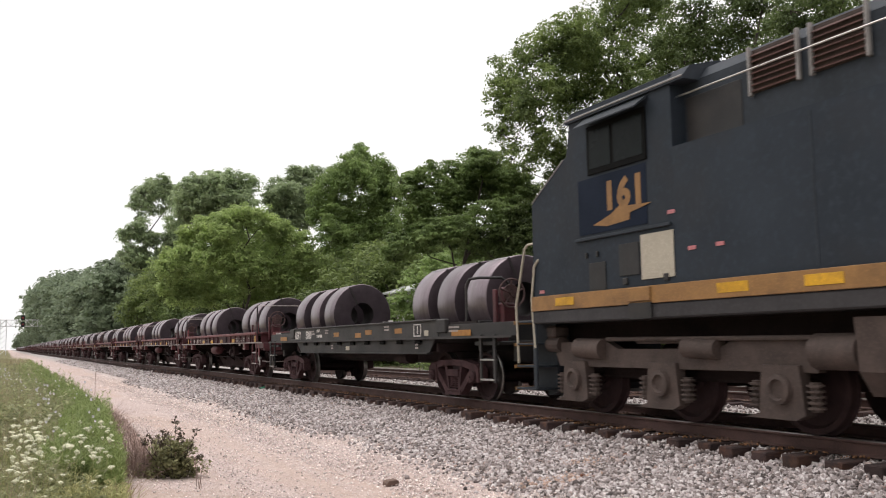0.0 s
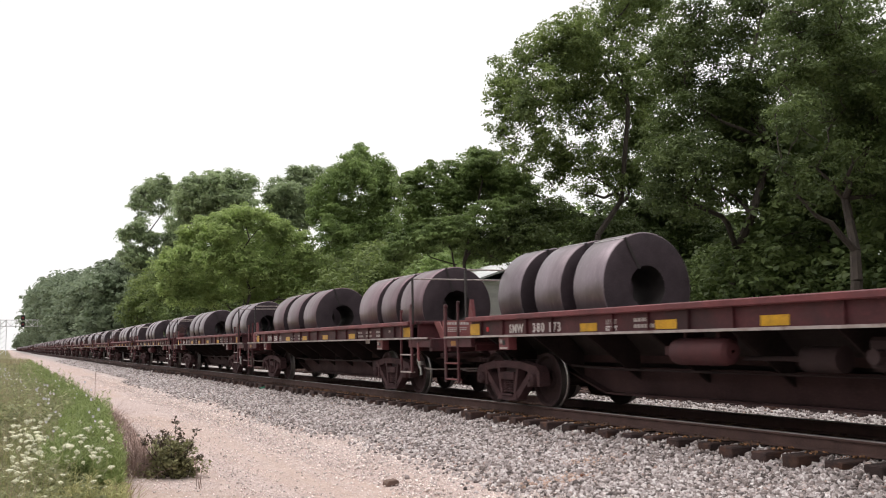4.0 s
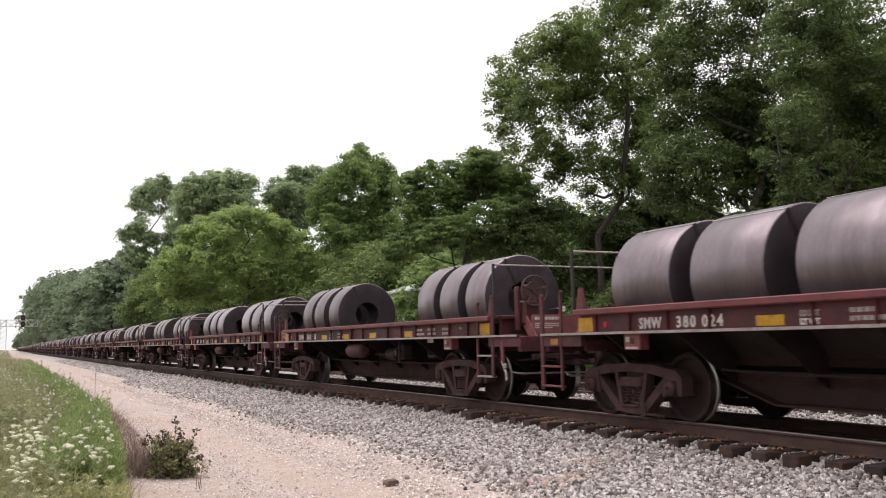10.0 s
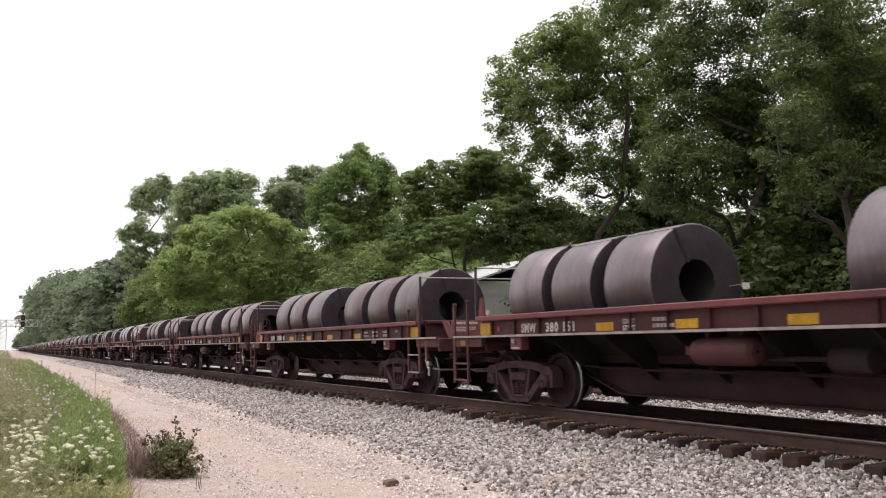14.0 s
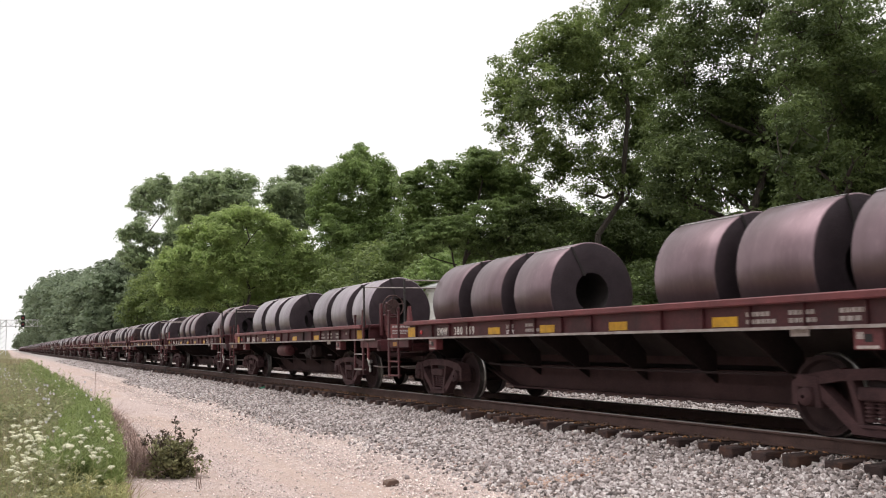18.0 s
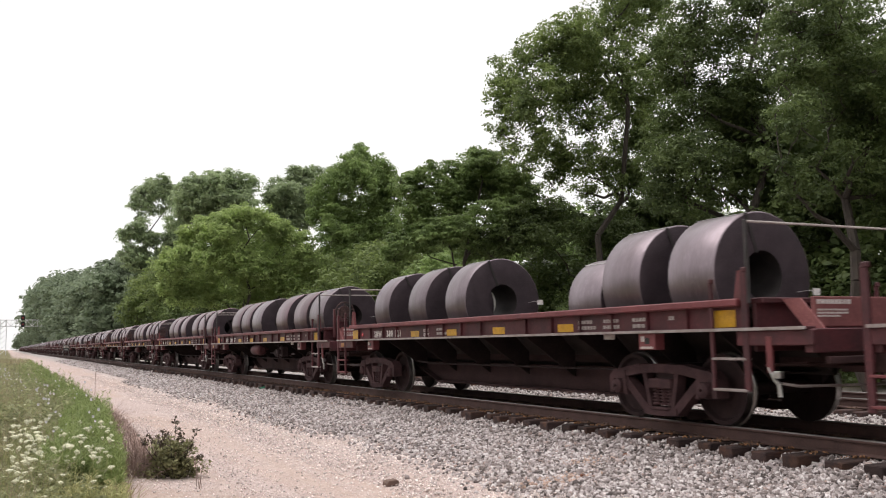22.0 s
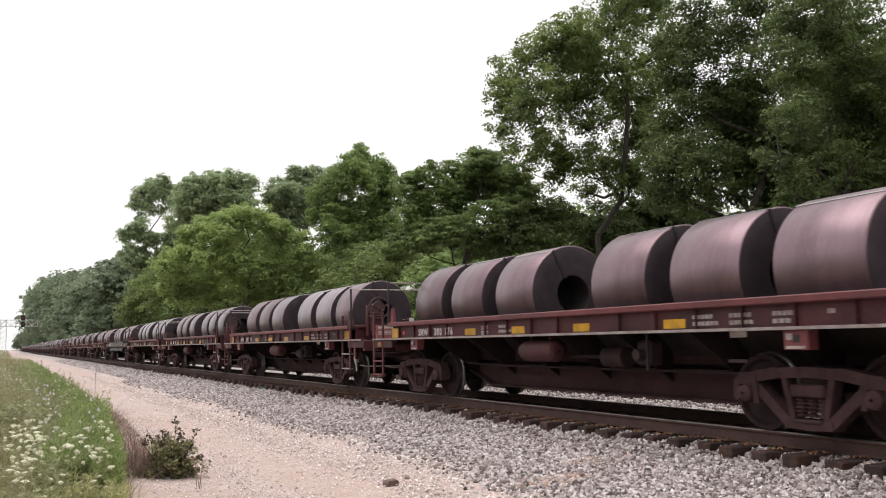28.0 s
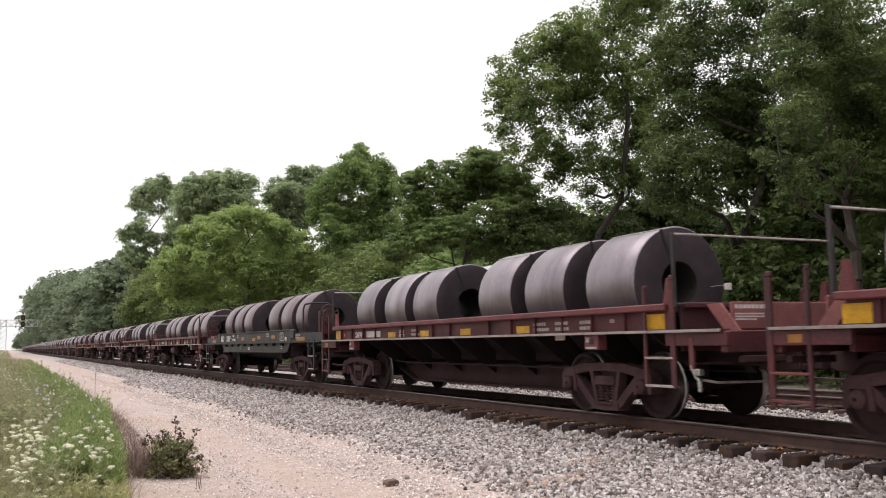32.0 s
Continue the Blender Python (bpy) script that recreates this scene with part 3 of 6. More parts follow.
    scatter_stones("rust_crumbs", crumbs, g.uniform(0.008, 0.026, 900), "rusty crumbs and splinters on the tie ends", 9, RUST_CRUMB)
    strays = bed(9000, 0, 1, 6, 60, 0.0, 1.6)
    strays[:, 0] = 5.45 - 1.8 * g.random(len(strays)) ** 2.6
    strays[:, 2] = np.interp(strays[:, 0], px, pz) - 0.004
    scatter_stones("stray_ballast", strays, g.uniform(0.012, 0.034, len(strays)), "stray dusty ballast stones on the road edge", 4, PEBBLE)


lay_stones()


# ---- trees ----
def leaf_quads(c, u, w, up, s):
    """Folded leaves: centre, direction, side and face of each, and its half length."""
    return np.stack([c - u * s * 0.8, c - w * s * 0.5 + up * s * 0.18, c + u * s, c + w * s * 0.5 + up * s * 0.18], 1)


def unit(v):
    return v / (np.linalg.norm(v, axis=1)[:, None] + 1e-9)


def leaf_cards(g, centres, spread, per, size, flat=0.35):
    """Loose leaves round centres, turned every way."""
    n = len(centres) * per
    c = np.repeat(centres, per, 0) + g.normal(size=(n, 3)) * np.repeat(spread, per)[:, None] * np.array([1, 1, 0.7])
    u = g.normal(size=(n, 3))
    u[:, 2] *= flat
    u = unit(u)
    w = unit(np.cross(u, g.normal(size=(n, 3)) * np.array([0.5, 0.5, 1.0])))
    return leaf_quads(c, u, w, np.cross(u, w), size * g.uniform(0.6, 1.35, n)[:, None])


def sprays(g, centres, radii, per, size, flat=0.6, loose=0.4):
    """Leafy twigs as domes: leaves lie on the upper shell of each clump and face out and up."""
    n = len(centres) * per
    d = unit(g.normal(size=(n, 3)))
    d[:, 2] = np.where(g.random(n) < 0.65, np.abs(d[:, 2]), d[:, 2])
    rad = np.repeat(radii, per)[:, None] * g.uniform(0.35, 1.12, n)[:, None] ** 0.7
    c = np.repeat(centres, per, 0) + d * rad * np.array([1, 1, flat])
    face = unit(d * 0.75 + np.array([0, 0, 0.5]) + g.normal(size=(n, 3)) * loose)
    u = unit(np.cross(face, g.normal(size=(n, 3))))
    return leaf_quads(c, u, np.cross(face, u), face, size * g.uniform(0.6, 1.3, n)[:, None])


def crown_clumps(g, lobes, clump, cover, inner):
    """Clump centres over the skin of each mass of leaves, and some within."""
    out, radii = [], []
    for x, y, z, r in lobes:
        n = max(6, int(cover * 4 * (r / clump) ** 2))
        d = unit(g.normal(size=(n, 3)))
        d[:, 2] = np.where(g.random(n) < 0.35, np.abs(d[:, 2]), d[:, 2])
        rad = np.where(g.random(n) < inner, g.uniform(0.1, 0.6, n), g.uniform(0.66, 1.0, n))
        out.append(np.array([x, y, z]) + d * (rad * r)[:, None] * np.array([1, 1, 0.9]))
        radii.append(clump * g.uniform(0.55, 1.25, n))
    return np.concatenate(out), np.concatenate(radii)


def limb(mesh, g, a, b, r0, r1, bends=3):
    a, b = np.array(a, float), np.array(b, float)
    pts = [a + (b - a) * i / bends + (g.normal(size=3) * 0.05 * np.linalg.norm(b - a) if 0 < i < bends else 0) for i in range(bends + 1)]
    for i in range(bends):
        mesh.rod(pts[i], pts[i + 1], r0 + (r1 - r0) * i / bends, 7 if r0 > 0.08 else 4, r0 + (r1 - r0) * (i + 1) / bends)
    return pts


def tree(name, label, base, lobes, material, size=0.2, clump=0.5, per=40, cover=1.0, thick=0.28, seed=1, inner=0.25, flat=0.75, twigs=4, fill=0.0):
    """A trunk that forks into a limb for each mass of leaves, and a crown of many leafy twigs."""
    g = np.random.default_rng(seed)
    root = tagged(new(name), label, "tree")
    z0 = ground_z(base[0]) - 0.1
    root.location = (base[0], base[1], z0)
    off = np.array([base[0], base[1], z0])
    local = [(x - off[0], y - off[1], z - off[2], r) for x, y, z, r in lobes]
    low = min(l[2] for l in local)
    # leaves between neighbouring masses close the crown's inside
    full = [(x, y, z, r * 1.1) for x, y, z, r in local]
    for i in range(int(fill * len(local))):
        a = local[i % len(local)]
        near = sorted(local, key=lambda l: math.dist(l[:3], a[:3]))[1:6]
        b, t = near[int(g.integers(len(near)))], g.uniform(0.3, 0.65)
        full.append(tuple(a[j] + (b[j] - a[j]) * t + (g.normal() * 0.35 * a[3] if j < 2 else -0.15 * a[3]) for j in range(3)) + (0.5 * (a[3] + b[3]) * g.uniform(0.85, 1.15),))
    trunk = Mesh()
    fork = np.array([np.mean([l[0] for l in local]) * 0.4, np.mean([l[1] for l in local]) * 0.4, max(1.5, low * 0.75)])
    limb(trunk, g, (0, 0, 0), fork, thick, thick * 0.75)
    crest = np.array(max(local, key=lambda l: l[2])[:3])
    nodes = [(q, thick * (0.72 - 0.11 * i)) for i, q in enumerate(limb(trunk, g, fork, crest, thick * 0.72, thick * 0.16, 5))]
    # each mass of leaves hangs on the nearest wood below it, so that limbs branch off limbs
    for l in sorted(local, key=lambda l: math.hypot(l[0] - fork[0], l[1] - fork[1]) + 0.4 * l[2]):
        tip = np.array(l[:3])
        q, r = min(nodes, key=lambda n: np.linalg.norm(tip - n[0]) + 2.5 * max(0.0, n[0][2] + 0.35 * np.linalg.norm(tip - n[0]) - tip[2]))
        limb(trunk, g, q, tip, max(0.02, min(r * 0.75, 0.5 * thick)), max(0.015, r * 0.32), 4)
        nodes += [(tip, max(0.02, r * 0.4)), ((q + tip) / 2, max(0.02, r * 0.5))]
        for _ in range(twigs):
            d = g.normal(size=3)
            d /= np.linalg.norm(d)
            limb(trunk, g, tip, tip + d * l[3] * 0.85, 0.02, 0.008, 2)
    part("trunk", trunk, BARK, root, "dark bark trunk with forking limbs")
    cs, radii = crown_clumps(g, full, clump, cover, inner)
    part("crown", arrays("crown", sprays(g, cs, radii, per, size, flat), 4, material), None, root)
    return root


FOREST = "trees beside the railway"
oak = tree("broadleaf_tree", "tall oak with a thin dark green crown and sky gaps", (25.4, 35.0),
           [(22.7, 33.2, 14.9, 1.3), (21.5, 33.8, 14.0, 1.1), (21.3, 36.2, 14.0, 0.9), (20.3, 35.3, 12.4, 0.8), (21.2, 33.2, 12.2, 1.1), (24.4, 34.7, 13.9, 1.3), (26.1, 34.9, 16.2, 1.6), (25.5, 33.5, 13.6, 1.4), (24.2, 36.0, 12.3, 1.0), (20.4, 33.7, 10.9, 0.8), (19.9, 34.7, 10.5, 0.6), (24.8, 35.1, 11.1, 1.1), (22.1, 34.7, 10.0, 0.9), (23.6, 35.3, 9.1, 0.8), (27.3, 36.0, 12.3, 1.5), (29.9, 37.0, 17.9, 1.6), (27.6, 34.1, 14.6, 1.4), (29.1, 35.7, 13.1, 1.3), (27.7, 35.9, 10.5, 1.1), (27.8, 34.1, 10.8, 1.0), (19.8, 33.8, 9.2, 0.5), (25.7, 36.7, 8.3, 0.8), (27.8, 34.1, 18.5, 1.6), (25.8, 34.2, 17.9, 1.1), (30.2, 36.5, 9.8, 0.9), (27.6, 35.3, 8.6, 0.7), (22.8, 34.0, 9.9, 0.5), (25.6, 36.0, 9.3, 0.6), (25.9, 34.5, 8.2, 0.5), (22.9, 35.5, 8.5, 0.5), (21.0, 34.5, 8.9, 0.4), (27.8, 35.5, 9.5, 0.6), (22.9, 34.0, 12.6, 0.6), (25.9, 35.0, 9.7, 0.5), (24.2, 34.0, 9.7, 0.4), (27.1, 36.0, 9.3, 0.5), (24.4, 35.0, 9.2, 0.4)],
           LEAF_OAK, 0.085, 0.4, 46, 1.05, 0.2, 11, twigs=7, fill=1.15)
ash = tree("broadleaf_tree", "tall dark leafy tree close to the tracks", (24.6, 25.0),
           [(21.7, 24.9, 8.9, 1.1), (24.4, 26.2, 9.3, 1.2), (20.8, 22.9, 6.9, 1.1), (25.6, 25.9, 8.2, 1.3), (24.2, 24.4, 9.6, 1.0), (24.1, 23.4, 10.7, 0.9), (22.3, 25.6, 10.5, 0.8), (22.9, 26.5, 12.6, 0.8), (22.0, 23.9, 12.7, 0.8), (25.2, 25.6, 13.0, 1.0), (25.2, 24.1, 13.4, 1.0), (27.4, 26.1, 10.4, 1.1), (25.2, 26.0, 6.6, 1.3), (20.8, 23.8, 5.9, 1.0), (27.9, 26.5, 8.9, 1.2), (21.5, 25.5, 7.3, 0.7), (23.4, 25.4, 11.8, 0.5), (27.8, 25.9, 12.9, 0.7), (22.5, 25.0, 12.4, 0.5), (21.2, 24.0, 10.8, 0.5), (24.7, 26.0, 12.2, 0.5), (21.7, 25.5, 11.3, 0.5), (24.0, 24.5, 10.9, 0.4), (23.2, 25.0, 10.4, 0.5), (24.4, 25.5, 10.3, 0.6), (22.5, 24.5, 9.3, 0.5), (23.3, 26.0, 11.0, 0.5)],
           LEAF_DARK, 0.075, 0.42, 56, 1.05, 0.24, 12, fill=1.6)
elm = tree("broadleaf_tree", "tall dark leafy tree with a bare lower trunk", (22.2, 18.0),
           [(19.7, 17.8, 8.8, 0.7), (22.3, 19.1, 10.9, 1.0), (24.8, 19.7, 11.0, 1.2), (21.5, 16.3, 8.4, 1.0), (22.1, 19.3, 8.5, 0.9), (21.6, 17.6, 8.5, 0.9), (22.9, 17.9, 7.6, 0.9), (18.8, 16.9, 6.6, 0.7), (22.0, 18.5, 7.5, 0.6), (18.7, 17.5, 5.8, 0.5), (21.6, 18.9, 6.1, 0.6), (21.2, 17.3, 5.9, 0.7), (23.8, 18.2, 6.5, 0.8), (19.5, 17.7, 4.9, 0.6), (23.0, 18.3, 5.2, 0.6), (22.9, 16.7, 7.7, 1.3), (20.6, 16.6, 10.7, 1.0), (20.8, 18.8, 10.8, 0.7), (25.7, 19.1, 5.8, 1.1), (21.1, 18.5, 9.7, 0.5), (21.2, 18.0, 9.3, 0.5), (21.2, 19.0, 10.2, 0.5), (21.1, 17.5, 9.7, 0.5), (19.4, 18.0, 8.2, 0.4)],
           LEAF_DARK, 0.066, 0.44, 80, 0.9, 0.2, 13, flat=0.5, fill=1.2)
sumac = tree("broadleaf_tree", "low spreading tree with feathery mid-green leaves", (20.8, 40.2),
             [(21.5, 40.2, 10.3, 0.8), (20.7, 41.3, 9.9, 0.7), (18.4, 39.3, 9.5, 0.5), (18.2, 40.8, 9.3, 0.5), (16.8, 39.3, 8.6, 0.5), (21.9, 41.8, 9.6, 0.9), (22.6, 40.5, 10.1, 0.9), (23.0, 40.5, 8.9, 1.0), (20.3, 41.2, 8.8, 0.6), (19.0, 40.9, 7.9, 0.7), (20.9, 41.2, 7.8, 1.0), (20.8, 38.0, 7.0, 1.0), (17.8, 39.6, 6.7, 0.8), (18.7, 38.2, 6.1, 0.9), (22.5, 38.7, 7.4, 1.0), (17.0, 39.1, 5.8, 0.7), (21.6, 41.4, 6.0, 0.9), (22.9, 38.6, 9.2, 0.8), (16.5, 39.5, 5.1, 0.5), (24.4, 40.0, 8.5, 0.8), (25.8, 41.3, 7.2, 0.9), (23.8, 41.8, 6.4, 0.9)],
             LEAF_MID, 0.085, 0.36, 64, 1.3, 0.14, 14, flat=0.42, fill=2.5)
poplar = tree("broadleaf_tree", "tall mid-green tree rising behind the others", (33.0, 88.0),
              [(33.6, 88.8, 21.8, 0.8), (31.8, 86.5, 19.9, 1.2), (35.0, 88.2, 20.1, 1.2), (31.4, 89.3, 18.5, 1.4), (32.2, 84.9, 17.3, 1.6), (36.3, 89.0, 18.0, 1.2), (28.7, 87.2, 16.4, 1.4), (31.6, 88.6, 15.1, 2.0), (35.0, 89.2, 14.9, 2.1), (28.6, 89.0, 14.1, 1.3), (37.1, 88.1, 16.0, 1.1), (32.7, 88.4, 11.7, 2.3), (35.6, 86.1, 12.7, 1.4), (35.5, 88.0, 10.5, 1.4), (29.2, 85.4, 11.8, 1.7)],
              LEAF_MID, 0.15, 0.62, 56, 1.3, 0.24, 15, fill=2.4)
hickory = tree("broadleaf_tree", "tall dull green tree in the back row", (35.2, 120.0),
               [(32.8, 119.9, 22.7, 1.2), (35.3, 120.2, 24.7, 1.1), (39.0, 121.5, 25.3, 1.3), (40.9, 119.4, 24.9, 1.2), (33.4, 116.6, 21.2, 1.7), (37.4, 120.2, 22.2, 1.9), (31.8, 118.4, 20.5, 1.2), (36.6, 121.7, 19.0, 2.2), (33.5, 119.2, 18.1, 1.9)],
               LEAF_BACK_HAZE, 0.2, 0.75, 50, 1.4, 0.3, 16, fill=2.2)
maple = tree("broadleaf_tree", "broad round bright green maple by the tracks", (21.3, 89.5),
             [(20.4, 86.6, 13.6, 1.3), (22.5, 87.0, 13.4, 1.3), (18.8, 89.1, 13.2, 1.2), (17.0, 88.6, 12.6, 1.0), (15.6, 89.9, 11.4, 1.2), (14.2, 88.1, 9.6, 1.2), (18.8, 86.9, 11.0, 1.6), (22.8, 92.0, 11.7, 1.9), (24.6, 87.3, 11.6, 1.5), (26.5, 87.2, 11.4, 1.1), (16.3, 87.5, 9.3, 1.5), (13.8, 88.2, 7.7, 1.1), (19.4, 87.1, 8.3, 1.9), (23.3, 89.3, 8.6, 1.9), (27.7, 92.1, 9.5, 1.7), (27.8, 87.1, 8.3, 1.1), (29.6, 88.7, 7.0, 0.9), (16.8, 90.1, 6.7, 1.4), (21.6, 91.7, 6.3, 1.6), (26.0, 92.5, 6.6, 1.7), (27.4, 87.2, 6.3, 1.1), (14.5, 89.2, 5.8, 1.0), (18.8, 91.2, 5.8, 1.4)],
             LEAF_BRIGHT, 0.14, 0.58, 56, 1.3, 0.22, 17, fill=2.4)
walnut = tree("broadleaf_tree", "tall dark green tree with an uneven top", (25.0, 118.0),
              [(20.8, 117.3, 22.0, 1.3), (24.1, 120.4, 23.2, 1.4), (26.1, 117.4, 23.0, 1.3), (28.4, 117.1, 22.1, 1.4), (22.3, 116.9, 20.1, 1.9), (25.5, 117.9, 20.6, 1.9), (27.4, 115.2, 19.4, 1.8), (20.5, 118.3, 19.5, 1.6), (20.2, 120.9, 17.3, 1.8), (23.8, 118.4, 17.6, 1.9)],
              LEAF_BACK_HAZE, 0.2, 0.75, 50, 1.4, 0.3, 18, fill=2.2)
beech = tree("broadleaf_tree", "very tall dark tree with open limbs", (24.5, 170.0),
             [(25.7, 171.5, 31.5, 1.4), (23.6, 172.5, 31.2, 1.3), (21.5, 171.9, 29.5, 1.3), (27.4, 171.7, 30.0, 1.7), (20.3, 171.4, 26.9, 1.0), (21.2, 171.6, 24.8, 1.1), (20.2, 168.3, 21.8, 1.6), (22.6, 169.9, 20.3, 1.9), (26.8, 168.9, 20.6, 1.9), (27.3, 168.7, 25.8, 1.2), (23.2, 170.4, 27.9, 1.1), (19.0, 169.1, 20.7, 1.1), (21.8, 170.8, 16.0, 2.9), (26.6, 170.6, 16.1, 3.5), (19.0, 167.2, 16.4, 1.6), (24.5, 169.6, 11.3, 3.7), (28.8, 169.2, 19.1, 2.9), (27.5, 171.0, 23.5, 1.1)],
             LEAF_BACK_HAZE, 0.26, 0.9, 46, 1.2, 0.3, 19, twigs=6, fill=2.2)
thorn = tree("young_tree", "dark dense young tree under the oak", (26.5, 38.5),
             [(22.5, 37.5, 7.1, 0.9), (25.8, 39.5, 7.3, 0.9), (28.8, 38.9, 7.2, 1.1), (30.9, 39.1, 7.7, 1.0), (31.6, 37.7, 7.6, 1.1), (23.8, 37.8, 5.9, 1.0), (27.1, 37.6, 5.9, 1.0), (29.3, 36.8, 6.0, 1.0), (30.7, 37.2, 8.7, 0.7), (21.6, 37.3, 6.1, 0.8), (32.2, 37.1, 6.4, 1.1), (30.8, 38.0, 9.2, 0.6), (29.7, 39.0, 8.5, 0.5), (24.9, 38.0, 7.8, 0.5), (24.0, 39.0, 8.5, 0.6), (32.1, 37.5, 8.6, 0.7), (27.4, 38.0, 7.8, 0.4), (33.3, 37.0, 7.2, 1.0), (33.1, 38.0, 8.1, 0.7), (34.0, 36.5, 6.8, 1.0), (20.7, 38.5, 5.9, 0.7), (21.0, 38.0, 5.2, 0.7)],
             LEAF_DARK, 0.09, 0.42, 50, 1.2, 0.09, 20, fill=1.5)
for thing in (thorn, oak, ash, elm, sumac, poplar, hickory, maple, walnut, beech):
    tagged(thing, group=FOREST)


def generic(seed, material, size, per=24, clump=0.85):
    """A plain wood tree about 14 m high, for the rows behind."""
    r = random.Random(seed)
    lobes = [(500 + r.uniform(-1.2, 1.2), r.uniform(-1.2, 1.2), 12.0, 2.2)]
    for i in range(11):
        t = i * 2.4
        lobes.append((500 + 2.9 * math.cos(t) * r.uniform(0.5, 1.1), 2.9 * math.sin(t) * r.uniform(0.5, 1.1), r.uniform(4.0, 12.0), r.uniform(1.4, 2.5)))
    return tree("broadleaf_tree", "leafy dark green tree in the woods", (500, 0), lobes, material, size, clump, per, 1.1, 0.26, seed, twigs=2, fill=0.3)


def bush(seed, material, size, per=18):
    r = random.Random(seed)
    lobes = [(500 + r.uniform(-1.3, 1.3), r.uniform(-1.3, 1.3), r.uniform(0.8, 2.6), r.uniform(0.8, 1.3)) for _ in range(7)]
    ob = tree("bush", "dense green undergrowth at the wood's edge", (500, 0), lobes, material, size, 0.45, per, 1.0, 0.06, seed, twigs=2)
    return tagged(ob, category="bush", group="undergrowth beside the railway")


def thicket(seed):
    """A young tree, leafy from the ground up, about 9 m high."""
    r = random.Random(seed)
    lobes = [(500 + r.uniform(-0.5, 0.5), r.uniform(-0.5, 0.5), 7.6, 1.4)]
    for i in range(13):
        t, z = i * 2.4, 0.9 + 6.0 * (i / 13)
        d = 1.7 * (1.15 - z / 9.0)
        lobes.append((500 + d * math.cos(t) * r.uniform(0.7, 1.2), d * math.sin(t) * r.uniform(0.7, 1.2), z, r.uniform(1.1, 1.6)))
    return tree("young_tree", "young tree in full leaf at the wood's edge", (500, 0), lobes, LEAF_DARK, 0.14, 0.5, 22, 1.1, 0.12, seed, twigs=2)


def plant_woods():
    r = random.Random(21)
    kinds = [generic(31, LEAF_DARK, 0.22), generic(32, LEAF_MID, 0.22), generic(33, LEAF_OAK, 0.22), generic(34, LEAF_FAR_HAZE, 0.3, 18), generic(35, LEAF_FAR_HAZE, 0.3, 18)]

    def put(kind, x, y, height, wide=1.0):
        s = height / 14.0
        m = Matrix.Translation((x, y, ground_z(x) - 0.1)) @ Matrix.Rotation(r.uniform(0, 6.28), 4, "Z") @ Matrix.Diagonal((s * wide, s * wide, s, 1))
        return tagged(copy_thing(kind, m), group=FOREST)

    near = [(27, 10, 16), (26, 3, 16), (30, 16, 15), (25.5, 13, 14), (28, 20, 14), (33, 22, 12), (27.5, 24, 12), (30, 27, 10.5), (36, 33, 10), (31, 40, 10.5), (36, 47, 11.5), (34.8, 56, 13), (35, 51, 12.5), (35.5, 60, 13.5), (36.5, 55, 13), (39, 47, 12), (42.5, 45, 12), (34.5, 47, 9.5), (26, 54, 10), (34, 60, 9), (28, 64, 11.5), (27, 72, 12), (35, 72, 13),
            (40, 52, 12), (44, 40, 11), (25, -4, 15), (24, -14, 14), (30, -8, 16), (35, 27, 17), (37, 20, 19), (36, 12, 19), (33, 7, 18), (40, 16, 20), (24, 60, 9.5), (31, 80, 13), (38, 84, 15)]
    middle = [(30, 100, 16), (38, 104, 19), (28, 108, 17), (42, 115, 20), (30, 128, 20), (22, 131, 17), (27, 140, 21), (20, 142, 15), (33, 150, 22), (22, 152, 17), (28, 160, 20), (33, 98, 14)]
    far = [(19, 185, 17), (22, 192, 20), (18, 203, 16.5), (21, 214, 19), (18, 226, 18), (21, 238, 20.5), (17.5, 252, 18.5), (20, 266, 22), (17, 282, 20), (20, 298, 25), (17, 316, 24), (19.5, 336, 27),
           (16.5, 358, 26), (18.5, 384, 29), (16.5, 412, 30), (20.5, 445, 31), (20, 480, 31), (22.5, 530, 31)]
    closing = [(12, 985, 19), (16, 1000, 23), (20, 980, 25), (26, 990, 28), (9, 1010, 15)]
    # unseen trees behind the camera, added to dim low skylight on the train
    behind = [(-24, -12, 11), (-27, -2, 13), (-23, 8, 11), (-26, 17, 12), (-24, 27, 12), (-28, 37, 14), (-25, 48, 12), (-27, 60, 14), (-24, -24, 12), (-30, 75, 15)]
    rows = near + middle + far + closing + behind
    for i, (x, y, h) in enumerate(rows):
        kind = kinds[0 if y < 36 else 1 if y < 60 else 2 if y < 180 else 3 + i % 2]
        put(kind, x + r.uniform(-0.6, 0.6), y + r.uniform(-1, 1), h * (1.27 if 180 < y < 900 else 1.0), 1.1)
    low = [bush(41, LEAF_OAK, 0.085, 20), bush(42, LEAF_DARK, 0.085, 20), bush(43, LEAF_DARK, 0.085, 20), bush(44, LEAF_MID, 0.18, 10), bush(45, LEAF_DARK, 0.18, 10), bush(46, LEAF_FAR_HAZE, 0.18, 10)]

    def put_bush(x, y, s):
        if 34 < y < 50 and abs(x / y - 0.591) < 0.031:
            return
        m = Matrix.Translation((x, y, ground_z(x) - 0.1)) @ Matrix.Rotation(r.uniform(0, 6.28), 4, "Z") @ Matrix.Diagonal((s, s, s * r.uniform(0.8, 1.2), 1))
        copy_thing(low[r.randrange(3) + (3 if y > 60 else 0)], m)

    y = 8.0
    while y < 175:
        if not (43 < y < 55):
            put_bush(r.uniform(19.2, 21.0) + (4.2 if y < 34 else 0.0), y, r.uniform(0.75, 1.25) * (1 + y / 200))
